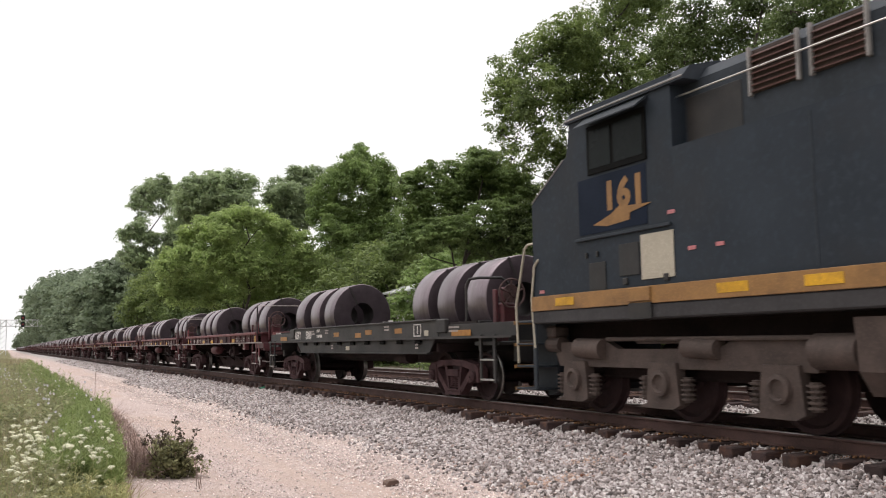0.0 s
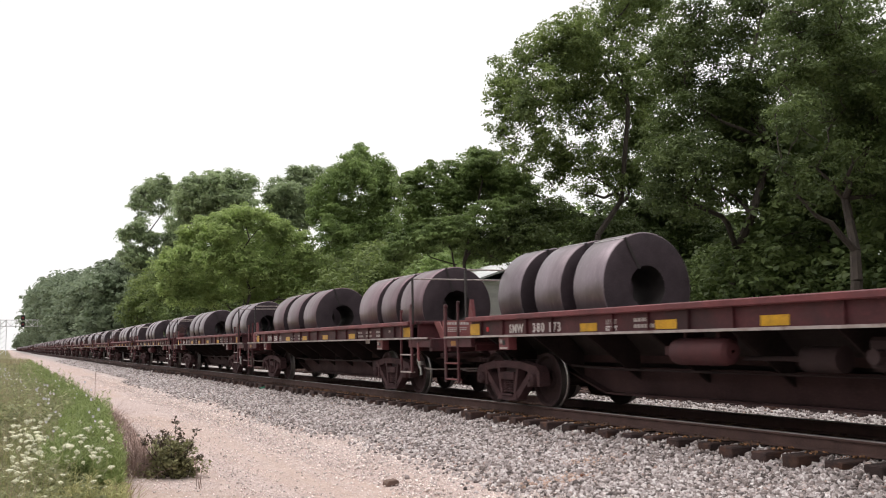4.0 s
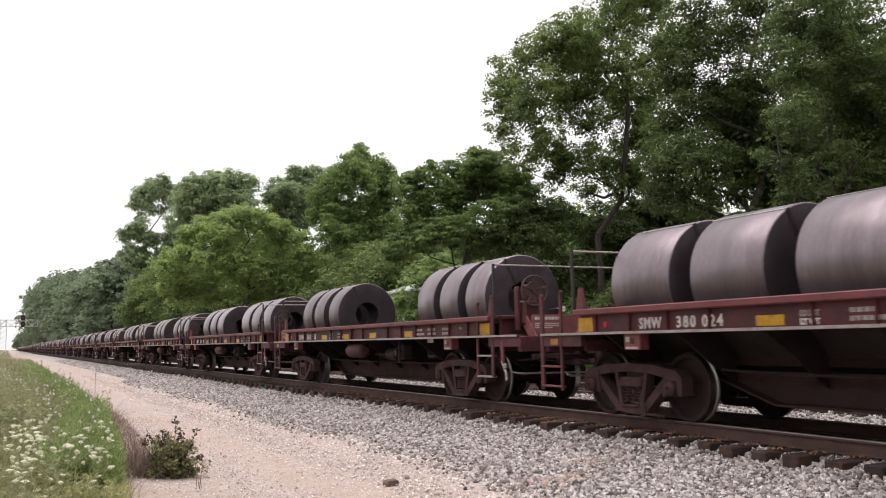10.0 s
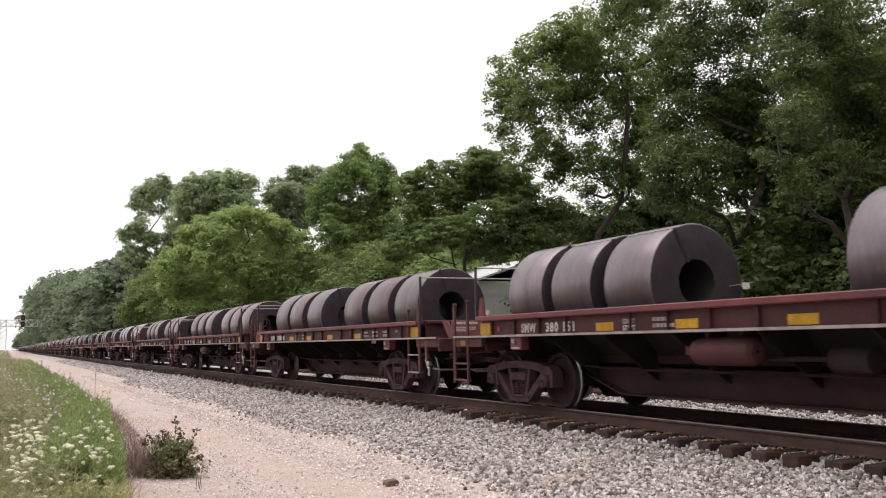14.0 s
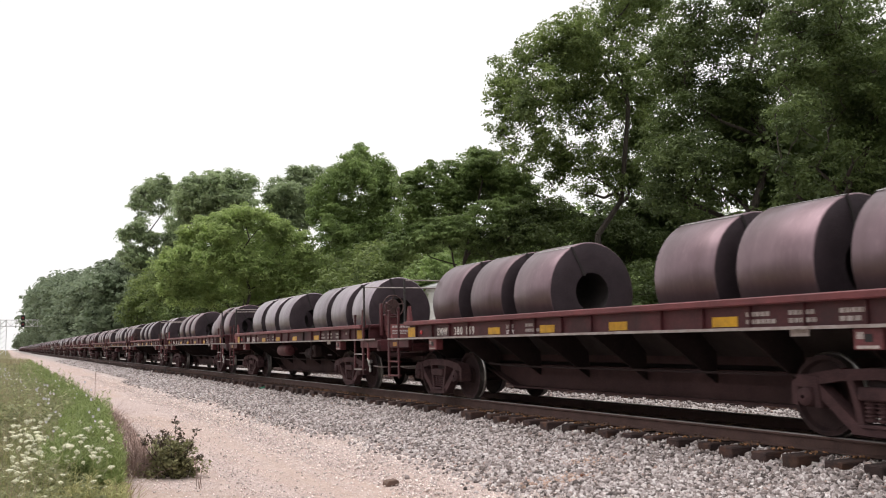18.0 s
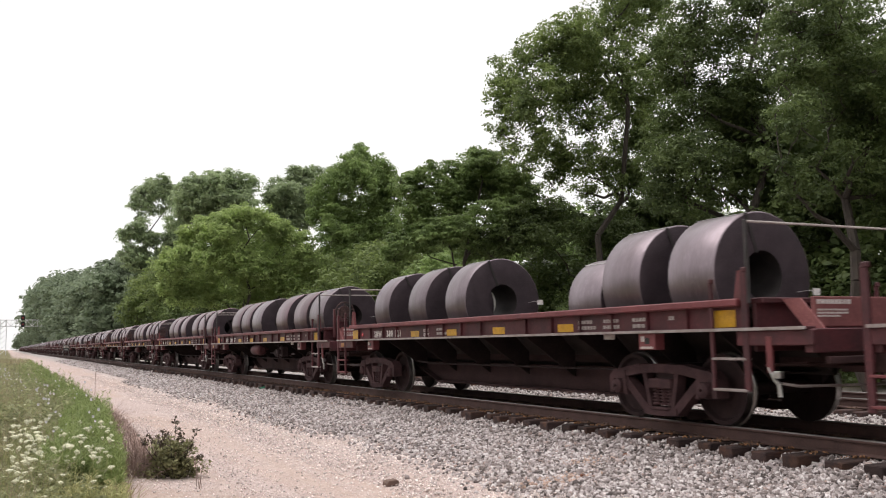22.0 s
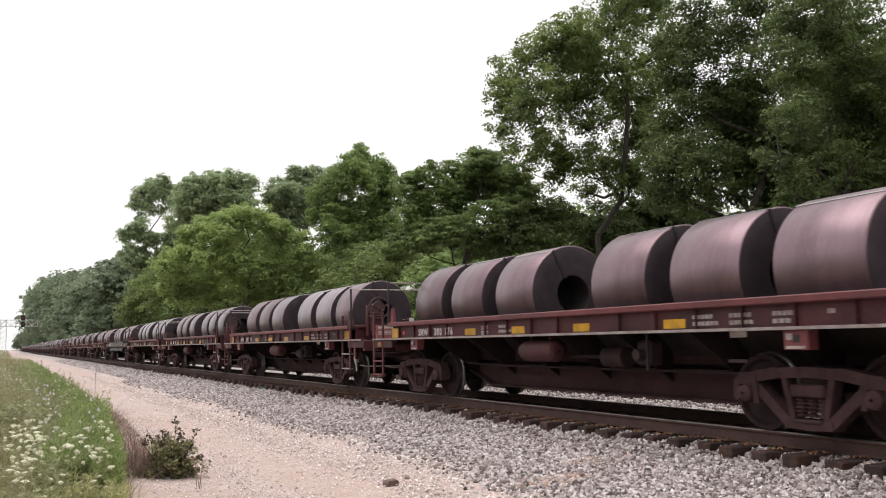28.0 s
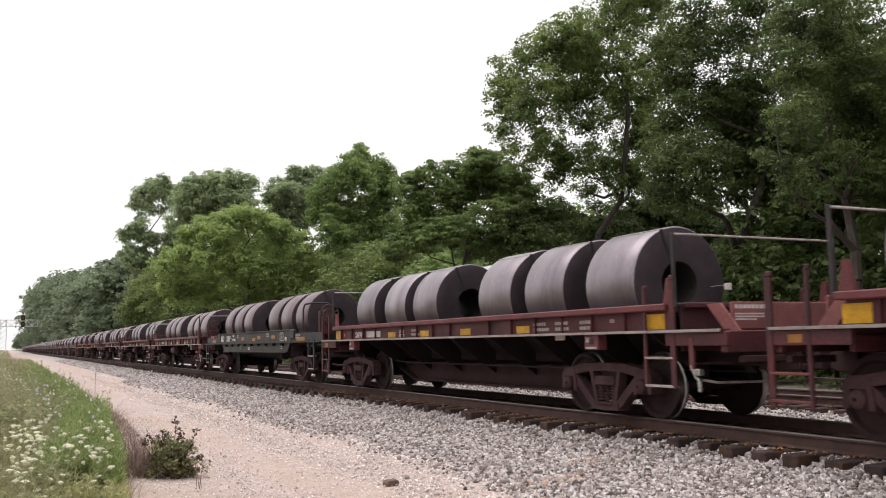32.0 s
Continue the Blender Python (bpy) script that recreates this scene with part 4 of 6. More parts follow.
        put_bush(r.uniform(22.5, 26.0) + (1.5 if y < 34 else 0.0), y + 1.2, r.uniform(1.0, 1.5) * (1 + y / 160))
        y += 2.6 + y * 0.025
    thick = thicket(51)
    for x, y, h in ((22.5, 8, 8.5), (24.0, 13.5, 9), (26, 18.5, 9.5), (25.5, 27, 7.5), (23, 29.5, 6), (25.5, 32.5, 6.5), (23.2, 34, 5), (26.5, 38, 6.5), (25, 58, 7.5), (23, 62, 8), (22, 68, 8.5),
                    (24, 75, 9), (23, 82, 8), (27, 96, 9), (24, 104, 11), (22, 112, 11), (21, 123, 12), (20, 135, 12), (29, 30, 8.5), (24.5, 31, 7), (26.8, 34.5, 7.2), (28.5, 27.5, 8.5), (30, 36, 7.5), (25, 23.5, 9), (29.5, 44.2, 8.5), (28, 42, 10.6), (30.5, 40, 10.6), (33, 38.5, 10), (35.5, 36, 10), (26.5, 37, 6.2), (28.2, 34, 7), (33, 33, 8.5), (27.5, 31, 7)):
        s = h / 9.0
        m = Matrix.Translation((x, y, ground_z(x) - 0.1)) @ Matrix.Rotation(r.uniform(0, 6.28), 4, "Z") @ Matrix.Diagonal((s * 1.15, s * 1.15, s, 1))
        tagged(copy_thing(thick, m), group=FOREST)
    low.append(thick)
    for ob in kinds + low:
        for o in (*ob.children_recursive, ob):
            bpy.data.objects.remove(o)


plant_woods()


# ---- white building behind the trees ----
def shed():
    root = tagged(new("shed"), "low white sided building with a pale metal roof", "building")
    root.location = (28.3, 52.5, ground_z(28.3))
    wall = part("wall", Mesh().box(-3.98, 3.98, -6.98, 6.98, 0, 4.78, 0.01), SIDING, root, "white lapped siding")
    board = Mesh().box(-4, 4, -7, 7, 0, 0.236, 0.012).data("board", SIDING)
    for i in range(20):
        part("board", board, None, wall, at=(0, 0, i * 0.24))
    part("roof", Mesh().slab([(-4.4, 4.72), (0, 6.1), (4.4, 4.72), (4.4, 4.84), (0, 6.25), (-4.4, 4.84)], "y", -7.3, 7.3), METAL_ROOF, root, "pale metal roof")
    for y in (-4, 0.5, 4.5):
        win = part("window", Mesh().box(-4.04, -3.98, y - 0.5, y + 0.5, 1.1, 2.2, 0.01), SIDING, root)
        part("pane", Mesh().box(-4.05, -4.035, y - 0.42, y + 0.42, 1.18, 2.12, 0.004), GLASS, win, "dark window pane")


shed()


# ---- signal gantry far down the line ----
def signal_bridge():
    root = tagged(new("signal_gantry"), "pale metal cantilever signal gantry over the tracks", "railway signal")
    root.location = (-1.2, 320.0, -0.5)
    mast = Mesh()
    for x in (-0.9, 0.9):
        for y in (-0.5, 0.5):
            mast.rod((x, y, 0), (x, y, 11.2), 0.11, 6)
    for i in range(7):
        z = i * 1.6
        for y in (-0.5, 0.5):
            mast.rod((-0.9, y, z), (0.9, y, z + 1.6), 0.06, 5)
    part("mast", mast, ALU, root)
    arm = Mesh()
    for y in (-0.5, 0.5):
        for z in (9.0, 11.0):
            arm.rod((-0.9, y, z), (11.4, y, z), 0.12, 6)
        for i in range(8):
            x = -0.9 + i * 1.538
            arm.rod((x, y, 9.0), (x, y, 11.0), 0.08, 5)
            arm.rod((x, y, (9.0, 11.0)[i % 2]), (min(x + 1.538, 11.4), y, (11.0, 9.0)[i % 2]), 0.07, 5)
    part("arm", arm, ALU, root, "lattice arm across the tracks")
    for x, zs in ((5.6, (9.6, 11.7)),):
        for z in zs:
            head = part("signal_head", Mesh().box(x - 0.6, x + 0.6, -0.8, -0.6, z - 0.85, z + 0.85, 0.25), BLACK, root, "black signal head")
            lamp = Mesh()
            lamp.lathe([(-0.82, 0.02), (-0.84, 0.16), (-0.8, 0.2)], "y", 12, (x, 0, z))
            part("lens", lamp, RED_REFLECT, head, "red lens")


signal_bridge()


# ---- verge: grass, flowers and a shrub ----
def verge_edge(y):
    return np.interp(y, [5, 8, 11, 13, 17, 22, 35, 50, 105, 400], [0.85, 1.0, 1.26, 1.46, 1.78, 2.08, 2.05, 2.1, 2.75, 4.6])


def verge():
    g = np.random.default_rng(9)
    px, pz = np.array([p[0] for p in PROFILE]), np.array([p[1] for p in PROFILE])

    def spots_in(n, y0, y1, inset, deep, power=1.6):
        y = y0 + (y1 - y0) * g.random(n) ** power
        x = verge_edge(y) - inset - deep * g.random(n)
        return x, y, np.interp(x, px, pz)

    def uneven(x, y):
        """Plants stand in tufts of unlike height."""
        return np.clip(0.75 + 0.3 * np.sin(x * 4.1 + y * 0.9) * np.sin(y * 1.7 - x * 1.3) + 0.25 * np.sin(x * 9.0 + 1.0) * np.sin(y * 5.3), 0.35, 1.25)

    def blades(name, n, y0, y1, h0, h1, width, material, label, inset=0.0, deep=2.4, power=1.6, lean=0.3):
        x, y, z = spots_in(n, y0, y1, inset, deep, power)
        h = g.uniform(h0, h1, n) * uneven(x, y)
        d = g.normal(size=(n, 2)) * lean * h[:, None]
        a = g.uniform(0, 6.28, n)
        w = np.stack([np.cos(a), np.sin(a), 0 * a], 1) * width * (1 + y / 30)[:, None]
        base = np.stack([x, y, z - 0.02], 1)
        mid = base + np.stack([d[:, 0] * 0.35, d[:, 1] * 0.35, h * 0.6], 1)
        tip = base + np.stack([d[:, 0], d[:, 1], h * g.uniform(0.85, 1.0, n)], 1)
        v = np.stack([base - w, base + w, mid + w * 0.8, base - w, mid + w * 0.8, mid - w * 0.8, mid - w * 0.8, mid + w * 0.8, tip], 1).reshape(-1, 3, 3)
        tagged(new(name, arrays(name, v, 3, material)), label, "grass", kind="stuff")

    def plants(name, n, k, y0, y1, h0, h1, inset, deep, size, narrow, rise, material, label, power=1.5):
        """Upright weeds: k leaves up each stem, the lower ones longer, pointing out and up."""
        x, y, z = spots_in(n, y0, y1, inset, deep, power)
        h = g.uniform(h0, h1, n) * uneven(x, y)
        lean = g.normal(size=(n, 2)) * 0.14
        t = 0.12 + 0.88 * g.random((n, k)) ** 0.8
        a = g.uniform(0, 6.28, (n, k))
        u = np.stack([np.cos(a), np.sin(a), np.full_like(a, rise) + g.normal(size=a.shape) * 0.3], -1).reshape(-1, 3)
        u = unit(u)
        c = np.stack([x[:, None] + lean[:, :1] * t * h[:, None], y[:, None] + lean[:, 1:] * t * h[:, None], z[:, None] + t * h[:, None]], -1).reshape(-1, 3)
        s = (size * (1.25 - 0.75 * t) * (1 + y[:, None] / 40)).reshape(-1, 1) * g.uniform(0.7, 1.3, (n * k, 1))
        w = unit(np.cross(u, np.array([0, 0, 1.0]) + g.normal(size=u.shape) * 0.3))
        up = np.cross(w, u)
        c = c + u * s * 0.8
        v = np.stack([c - u * s * 0.8, c - w * s * narrow + up * s * 0.1, c + u * s - np.array([0, 0, 0.25]) * s, c + w * s * narrow + up * s * 0.1], 1)
        tagged(new(name, arrays(name, v, 4, material)), label, "weeds", kind="stuff")

    blades("grass", 30000, 6.8, 26, 0.16, 0.44, 0.003, GRASS, "green verge grass beside the gravel road")
    blades("grass", 16000, 22, 140, 0.3, 0.7, 0.003, GRASS, "long verge grass along the gravel road", deep=5.0, power=1.5)
    blades("pale_grass", 12000, 6.8, 90, 0.3, 0.72, 0.0026, GRASS_PALE, "pale seeding grass in the verge", inset=0.4, deep=3.0, power=1.8)
    blades("olive_weeds", 16000, 7.5, 40, 0.3, 0.7, 0.003, GRASS_OLIVE, "olive and brownish weeds in the verge", inset=0.75, deep=2.4, power=1.3)
    blades("tall_weeds", 9000, 24, 110, 0.5, 1.15, 0.004, GRASS_OLIVE, "tall brownish weeds on the verge", inset=0.8, deep=6.0, power=1.3)
    blades("dry_grass", 5000, 9.0, 60, 0.15, 0.5, 0.0024, STRAW, "dry straw-coloured stalks in the verge", inset=-0.1, deep=1.5, power=1.5, lean=0.5)
    blades("dead_weeds", 10000, 13.5, 60, 0.08, 0.38, 0.0022, DEAD, "dead brown weeds along the road edge", inset=-0.45, deep=0.6, power=1.3, lean=0.9)
    plants("feathery_weeds", 2100, 40, 11.0, 34, 0.42, 0.74, 0.04, 0.85, 0.05, 0.13, 0.9, GRASS_FRESH, "fine-leaved bright green weeds beside the road")
    plants("feathery_weeds", 900, 30, 30, 75, 0.45, 0.85, 0.05, 1.4, 0.06, 0.14, 0.9, GRASS_FRESH, "fine-leaved green weeds along the verge")
    plants("leafy_weeds", 1700, 22, 7.2, 20, 0.22, 0.5, 0.3, 1.9, 0.055, 0.3, 0.35, VERGE_LEAF, "leafy green weeds standing in the verge")
    plants("leafy_weeds", 1400, 18, 18, 70, 0.4, 0.9, 0.7, 3.5, 0.07, 0.28, 0.4, VERGE_LEAF, "leafy dull green weeds standing in the verge")
    plants("yellowing_weeds", 240, 26, 7.4, 13, 0.22, 0.42, 0.0, 0.7, 0.05, 0.16, 0.8, GRASS_PALE, "yellowing low weeds at the verge's edge")
    plants("brown_weeds", 700, 26, 10.5, 45, 0.3, 0.62, 0.9, 1.9, 0.02, 0.14, 0.8, DEAD, "browning weeds among the grass")
    # white umbels, three unlike heads with lacy florets
    r = random.Random(4)
    stem = Mesh().pipe([(0, 0, 0), (0.02, 0.01, 0.3), (0.0, 0.03, 0.62)], 0.003, 5)
    for x, y, z in ((0.06, 0.02, 0.33), (-0.05, 0.05, 0.42), (0.03, -0.05, 0.22)):
        stem.pipe([(0.012, 0.015, z - 0.12), (x, y, z)], 0.002, 4)
    stem = stem.data("stem", GRASS)
    heads = []
    for seed in range(3):
        rr, head = random.Random(seed), Mesh()
        for i in range(34):
            t, d = i * 2.39996, 0.052 * math.sqrt((i + 0.5) / 34)
            x, y, z = d * math.cos(t), d * math.sin(t) + 0.03, 0.645 - 5.5 * d * d + rr.uniform(-0.004, 0.004)
            head.rod((0, 0.03, 0.6), (x, y, z - 0.003), 0.0009, 3)
            q = rr.uniform(0.0065, 0.0105)
            ring = [(x + q * math.cos(w), y + q * math.sin(w), z + rr.uniform(-0.002, 0.002)) for w in (j * math.pi / 3 for j in range(6))]
            head.add(ring + [(x, y, z + 0.005)], [(j, (j + 1) % 6, 6) for j in range(6)])
        heads.append(head.data("umbel", UMBEL))
    for i in range(250):
        if i < 205:
            y = r.uniform(8.9, 14.5)
            x = y * 0.115 * min(r.random(), r.random() * 1.5) + r.uniform(-0.05, 0.05)
        else:
            y = r.uniform(14, 45)
            x = r.uniform(0.1, float(verge_edge(y)) - 0.5)
        x = min(x, float(verge_edge(y)) - 0.15)
        ob = new("wildflower")
        wide = r.choice((0.38, 0.5, 0.62, 0.75))
        ob.matrix_basis = Matrix.Translation((x, y, ground_z(x))) @ Matrix.Rotation(r.uniform(0, 6.28), 4, "Z") @ Matrix.Rotation(r.uniform(-0.3, 0.3), 4, "X") @ Matrix.Diagonal((wide, wide, r.choice((0.45, 0.65, 0.8, 0.9, 1.0, 1.1)) * r.uniform(0.92, 1.06), 1))
        tagged(ob, "white umbrella-shaped wildflower on a thin green stem", "flower", "wildflowers in the verge")
        part("stem", stem, None, ob)
        tagged(part("umbel", heads[i % 3], None, ob, "creamy white lacy flower head"), kind="stuff")
    # chicory: pale blue heads up a wiry stem
    wire = Mesh().pipe([(0, 0, 0), (0.03, 0.0, 0.4), (0.0, 0.02, 0.85)], 0.003, 4).pipe([(0.02, 0.0, 0.5), (0.12, 0.03, 0.7)], 0.002, 4).data("stem", GRASS)
    petals = Mesh()
    for cx, cy, cz in ((0.0, 0.02, 0.86), (0.12, 0.03, 0.71), (0.03, 0.01, 0.62)):
        for j in range(9):
            w = j * 2 * math.pi / 9
            a, b = Vector((math.cos(w), 0.3 * math.sin(w) - 0.4, math.sin(w))) * 0.024, Vector((-math.sin(w), 0, math.cos(w))) * 0.006
            c = Vector((cx, cy, cz))
            petals.add([c, c + a * 0.8 - b, c + a, c + a * 0.8 + b], [(0, 1, 2, 3)])
    petals = petals.data("blossom", CHICORY)
    for i in range(26):
        y = r.uniform(13, 42)
        x = float(verge_edge(y)) - 0.25 - r.random() * (0.6 + 0.04 * y)
        ob = new("chicory")
        k = r.uniform(0.8, 1.15)
        ob.matrix_basis = Matrix.Translation((x, y, ground_z(x))) @ Matrix.Rotation(r.uniform(-0.9, 0.9), 4, "Z") @ Matrix.Diagonal((k, k, k, 1))
        tagged(ob, "pale blue chicory on a wiry green stem", "flower", "chicory in the verge")
        part("stem", wire, None, ob)
        part("blossom", petals, None, ob, "pale blue ragged petals")


verge()


def shrub():
    g = np.random.default_rng(14)
    root = tagged(new("shrub"), "small dull green shrub with wilted dark tips at the road edge", "shrub")
    root.location = (2.0, 12.4, -0.64)
    root.scale = (1.05, 1.0, 0.87)
    stems, low, high = Mesh(), [], []
    for i in range(70):
        h = g.uniform(0.16, 0.66)
        side = g.normal() * 0.17 * (1.5 - h) + 0.3 * (0.55 - h)
        top = np.array([side, g.normal() * 0.14, h])
        limb(stems, g, (0.05 * g.normal(), 0.05 * g.normal(), 0), top, 0.006, 0.0025, 3)
        low += [tuple(top * t) for t in g.uniform(0.45, 1.0, 7)]
    for x, h in ((-0.4, 0.72), (-0.31, 0.78), (-0.2, 0.7), (-0.12, 0.76), (-0.03, 0.72), (0.05, 0.93), (0.1, 0.8), (0.16, 0.66), (0.3, 0.76), (0.24, 0.55), (0.36, 0.4)):
        top = np.array([x, g.normal() * 0.1, h])
        limb(stems, g, (0.1 * x, 0, 0.02), top, 0.006, 0.0025, 4)
        high += [tuple(top * t) for t in g.uniform(0.78, 1.0, 6)]
    tagged(part("stem", stems, BARK, root), kind="stuff")
    part("leaves", arrays("leaves", leaf_cards(g, np.array(low), np.full(len(low), 0.045), 8, 0.03, 0.8), 4, WEED), None, root)
    part("wilted_leaves", arrays("wilted_leaves", leaf_cards(g, np.array(high), np.full(len(high), 0.022), 5, 0.028, 1.0), 4, WILTED), None, root, "dark wilted leaves at the tips")
    for name, label, x0, y0, n, wide, tall, material in (("dead_stalks", "tangle of dry brown stalks beside the shrub", 1.68, 12.7, 260, 0.17, (0.12, 0.5), DEAD), ("dead_stalks", "few dark dead stalks at the road edge", 2.14, 11.35, 5, 0.04, (0.12, 0.4), DEAD), ("dry_stalk", "single tall dry stalk at the road edge", 3.0, 36.0, 3, 0.01, (0.8, 1.1), DEAD)):
        dry = tagged(new(name), label, "weeds")
        dry.location = (x0, y0, ground_z(x0) - 0.02)
        m = Mesh()
        for i in range(n):
            a, s, h = g.uniform(0, 6.28), abs(g.normal()) * 0.3, g.uniform(*tall)
            s = min(s * min(1.0, wide * 6), 0.26)
            x, y = g.normal(size=2) * wide
            m.pipe([(x, y, 0), (x + s * 0.4 * math.cos(a), y + s * 0.4 * math.sin(a), h * 0.6), (x + s * math.cos(a), y + s * math.sin(a), h)], 0.0026 * (1 + y0 / 40), 4)
        tagged(part("stalk", m, material, dry), kind="stuff")


shrub()


# ---- litter by the track ----
def litter():
    ob = tagged(new("bottle", Mesh().lathe([(-0.15, 0.004), (-0.15, 0.045), (0.02, 0.048), (0.07, 0.03), (0.1, 0.016), (0.15, 0.016), (0.152, 0.004)], "y", 16).data("bottle", BOTTLE, smooth=True)), "green plastic bottle lying on the ballast", "bottle")
    ob.location = (7.75, 29.9, -0.3)
    ob.rotation_euler = (0, 0, 1.0)
    for x, y, z, length, turn, name, label in ((4.25, 10.32, -0.565, 0.2, 0.35, "wood_chip", "weathered brown chunk of wood on the road"), (7.3, 9.7, -0.385, 0.12, 0.5, "rust_flake", "rusty iron fragment on the ballast"), (6.1, 8.95, -0.455, 0.07, 0.2, "rust_flake", "small dark rusty fragment on the ballast")):
        h = length * 0.19
        m = Mesh().slab([(-length / 2, -h), (length * 0.42, -h), (length / 2, h * 0.2), (length * 0.3, h), (-length * 0.35, h * 0.8), (-length / 2, h * 0.1)], "y", -h, h)
        ob = tagged(new(name, m.data(name, CHIP if name == "wood_chip" else RUSTY)), label, "debris")
        ob.location, ob.rotation_euler = (x, y, z), (0.2, 0.05, turn)


litter()


# ---- the train ----
PITCH_LEN = 15.742          # coupled length of one coil car
KA, KB, KC = 8.63977e-4, 1.414402, 1.553191


def cars_passed(t):
    """How many cars have gone by the mark at y = 9 after t seconds; the train slows a little."""
    return (-KB + math.sqrt(KB * KB - 4 * KA * (KC - t))) / (2 * KA)


def car_y(k, t):
    return 9.0 - 5.15 + (k - cars_passed(t)) * PITCH_LEN


MOVERS, WHEELS = [], {}     # things with (place in the train, offset along it, offset across, height); wheelsets by radius and side


def keep_moving(ob, k, dx=0.0, dy=0.0, z=0.0):
    ob.location = (TRACK + dx, car_y(k, 0.0) + dy, z)
    MOVERS.append((ob, k, dx, dy, z))
    return ob


def wheelset_mesh(r, n=28, worn=None):
    m = Mesh()
    for s in (-1, 1):
        prof = [(0.655, 0.11), (0.67, r * 0.3), (0.7, r * 0.78), (0.685, r * 0.86), (0.682, r + 0.026), (0.712, r + 0.026), (0.722, r + 0.004), (0.815, r - 0.006), (0.82, r * 0.87), (0.765, r * 0.8), (0.745, r * 0.35), (0.8, 0.14), (0.8, 0.1)]
        m.lathe([(s * a, b) for a, b in (prof if s > 0 else prof[::-1])], "x", n, (0, 0, 0), [1 if 4 <= (j if s > 0 else 11 - j) <= 6 else 0 for j in range(12)])
    m.rod((-1.05, 0, 0), (1.05, 0, 0), 0.085, 12)
    return m.data("wheelset", [WHEEL, worn or TYRE], smooth=True)


def side_frame_mesh():
    """Cast truck side frame in the y-z plane with window openings, between two bearings 1.778 m apart."""
    m = Mesh()
    w = 0.889

    def strut(a, b, h, lo, hi):
        a, b = Vector((a[0], a[1])), Vector((b[0], b[1]))
        d = (b - a).normalized()
        nrm = Vector((-d.y, d.x)) * h / 2
        m.slab([tuple(a + nrm), tuple(b + nrm), tuple(b - nrm), tuple(a - nrm)], "x", lo, hi)

    for s in (-1, 1):
        strut((s * 0.98, 0.62), (s * 0.42, 0.71), 0.13, -0.09, 0.09)
        strut((s * 0.46, 0.70), (0, 0.72), 0.12, -0.085, 0.085)
        strut((s * 0.80, 0.58), (s * 0.29, 0.15), 0.12, -0.08, 0.08)
        strut((s * 0.33, 0.145), (0, 0.13), 0.1, -0.1, 0.1)
        strut((s * 0.34, 0.68), (s * 0.22, 0.17), 0.075, -0.075, 0.075)
        m.slab([(s * 0.70, 0.34), (s * 0.74, 0.68), (s * 0.98, 0.70), (s * 1.1, 0.6), (s * 1.1, 0.36), (s * 1.02, 0.36), (s * 1.0, 0.56), (s * 0.80, 0.56), (s * 0.78, 0.34)], "x", -0.1, 0.1)
    m.box(-0.1, 0.1, -0.24, 0.24, 0.44, 0.58, 0.02)
    m.box(-0.12, 0.12, -0.2, 0.2, 0.16, 0.2, 0.01)
    return m.data("side_frame", TRUCK)


def spring_mesh():
    """One coil spring, its turns as ridges."""
    prof = [(0.22, 0.01), (0.22, 0.06)]
    for i in range(5):
        z = 0.235 + i * 0.043
        prof += [(z, 0.066), (z + 0.017, 0.066), (z + 0.022, 0.046), (z + 0.038, 0.046)]
    return Mesh().lathe(prof + [(0.44, 0.05), (0.44, 0.01)], "z", 10).data("spring", TRUCK)


FRAME_ME, SPRING_ME = side_frame_mesh(), spring_mesh()
WHEEL_ME = wheelset_mesh(0.457)
CAP_ME = Mesh().lathe([(0.0, 0.02), (0.0, 0.05), (0.012, 0.07), (0.03, 0.1), (0.1, 0.115), (0.22, 0.115), (0.22, 0.02)], "x", 16).data("bearing_cap", TRUCK, smooth=True)
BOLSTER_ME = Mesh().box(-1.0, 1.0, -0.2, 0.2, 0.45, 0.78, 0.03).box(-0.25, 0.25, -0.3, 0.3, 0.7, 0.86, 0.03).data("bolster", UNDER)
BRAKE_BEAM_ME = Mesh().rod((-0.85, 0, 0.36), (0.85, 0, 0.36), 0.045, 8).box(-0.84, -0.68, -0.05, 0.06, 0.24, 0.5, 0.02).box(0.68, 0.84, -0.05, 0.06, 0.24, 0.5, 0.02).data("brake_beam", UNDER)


def add_truck(parent, y, simple=False):
    truck = part("truck", BOLSTER_ME, None, parent, "dusty brown cast steel truck", at=(0, y, 0))
    for s in (-1, 1):
        part("side_frame", FRAME_ME, None, truck, at=(s * 1.0, 0, 0))
    for i, a in enumerate((-0.889, 0.889)):
        ws = part("wheelset", WHEEL_ME, None, truck, "steel wheels with bright rims", at=(0, a, 0.457))
        WHEELS.setdefault((0.457, a), []).append(ws)
    if simple:
        return truck
    for s in (-1, 1):
        for a in (-0.15, 0.0, 0.15):
            part("spring", SPRING_ME, None, truck, at=(s * 1.0, a, 0))
        for a in (-0.889, 0.889):
            cap = part("bearing_cap", CAP_ME, None, truck, at=(s * 1.17, a, 0.457))
            if s > 0:
                cap.rotation_euler = (0, 0, math.pi)
    for a in (-0.33, 0.33):
        part("brake_beam", BRAKE_BEAM_ME, None, truck, at=(0, a, 0))
    return truck


COUPLER_ME = Mesh().box(-0.09, 0.09, -0.1, 0.75, 0.77, 0.95, 0.02).slab([(-0.15, -0.12), (0.17, -0.12), (0.19, -0.36), (0.06, -0.42), (0.02, -0.28), (-0.12, -0.26)], "z", 0.72, 1.0).data("coupler", TRUCK)


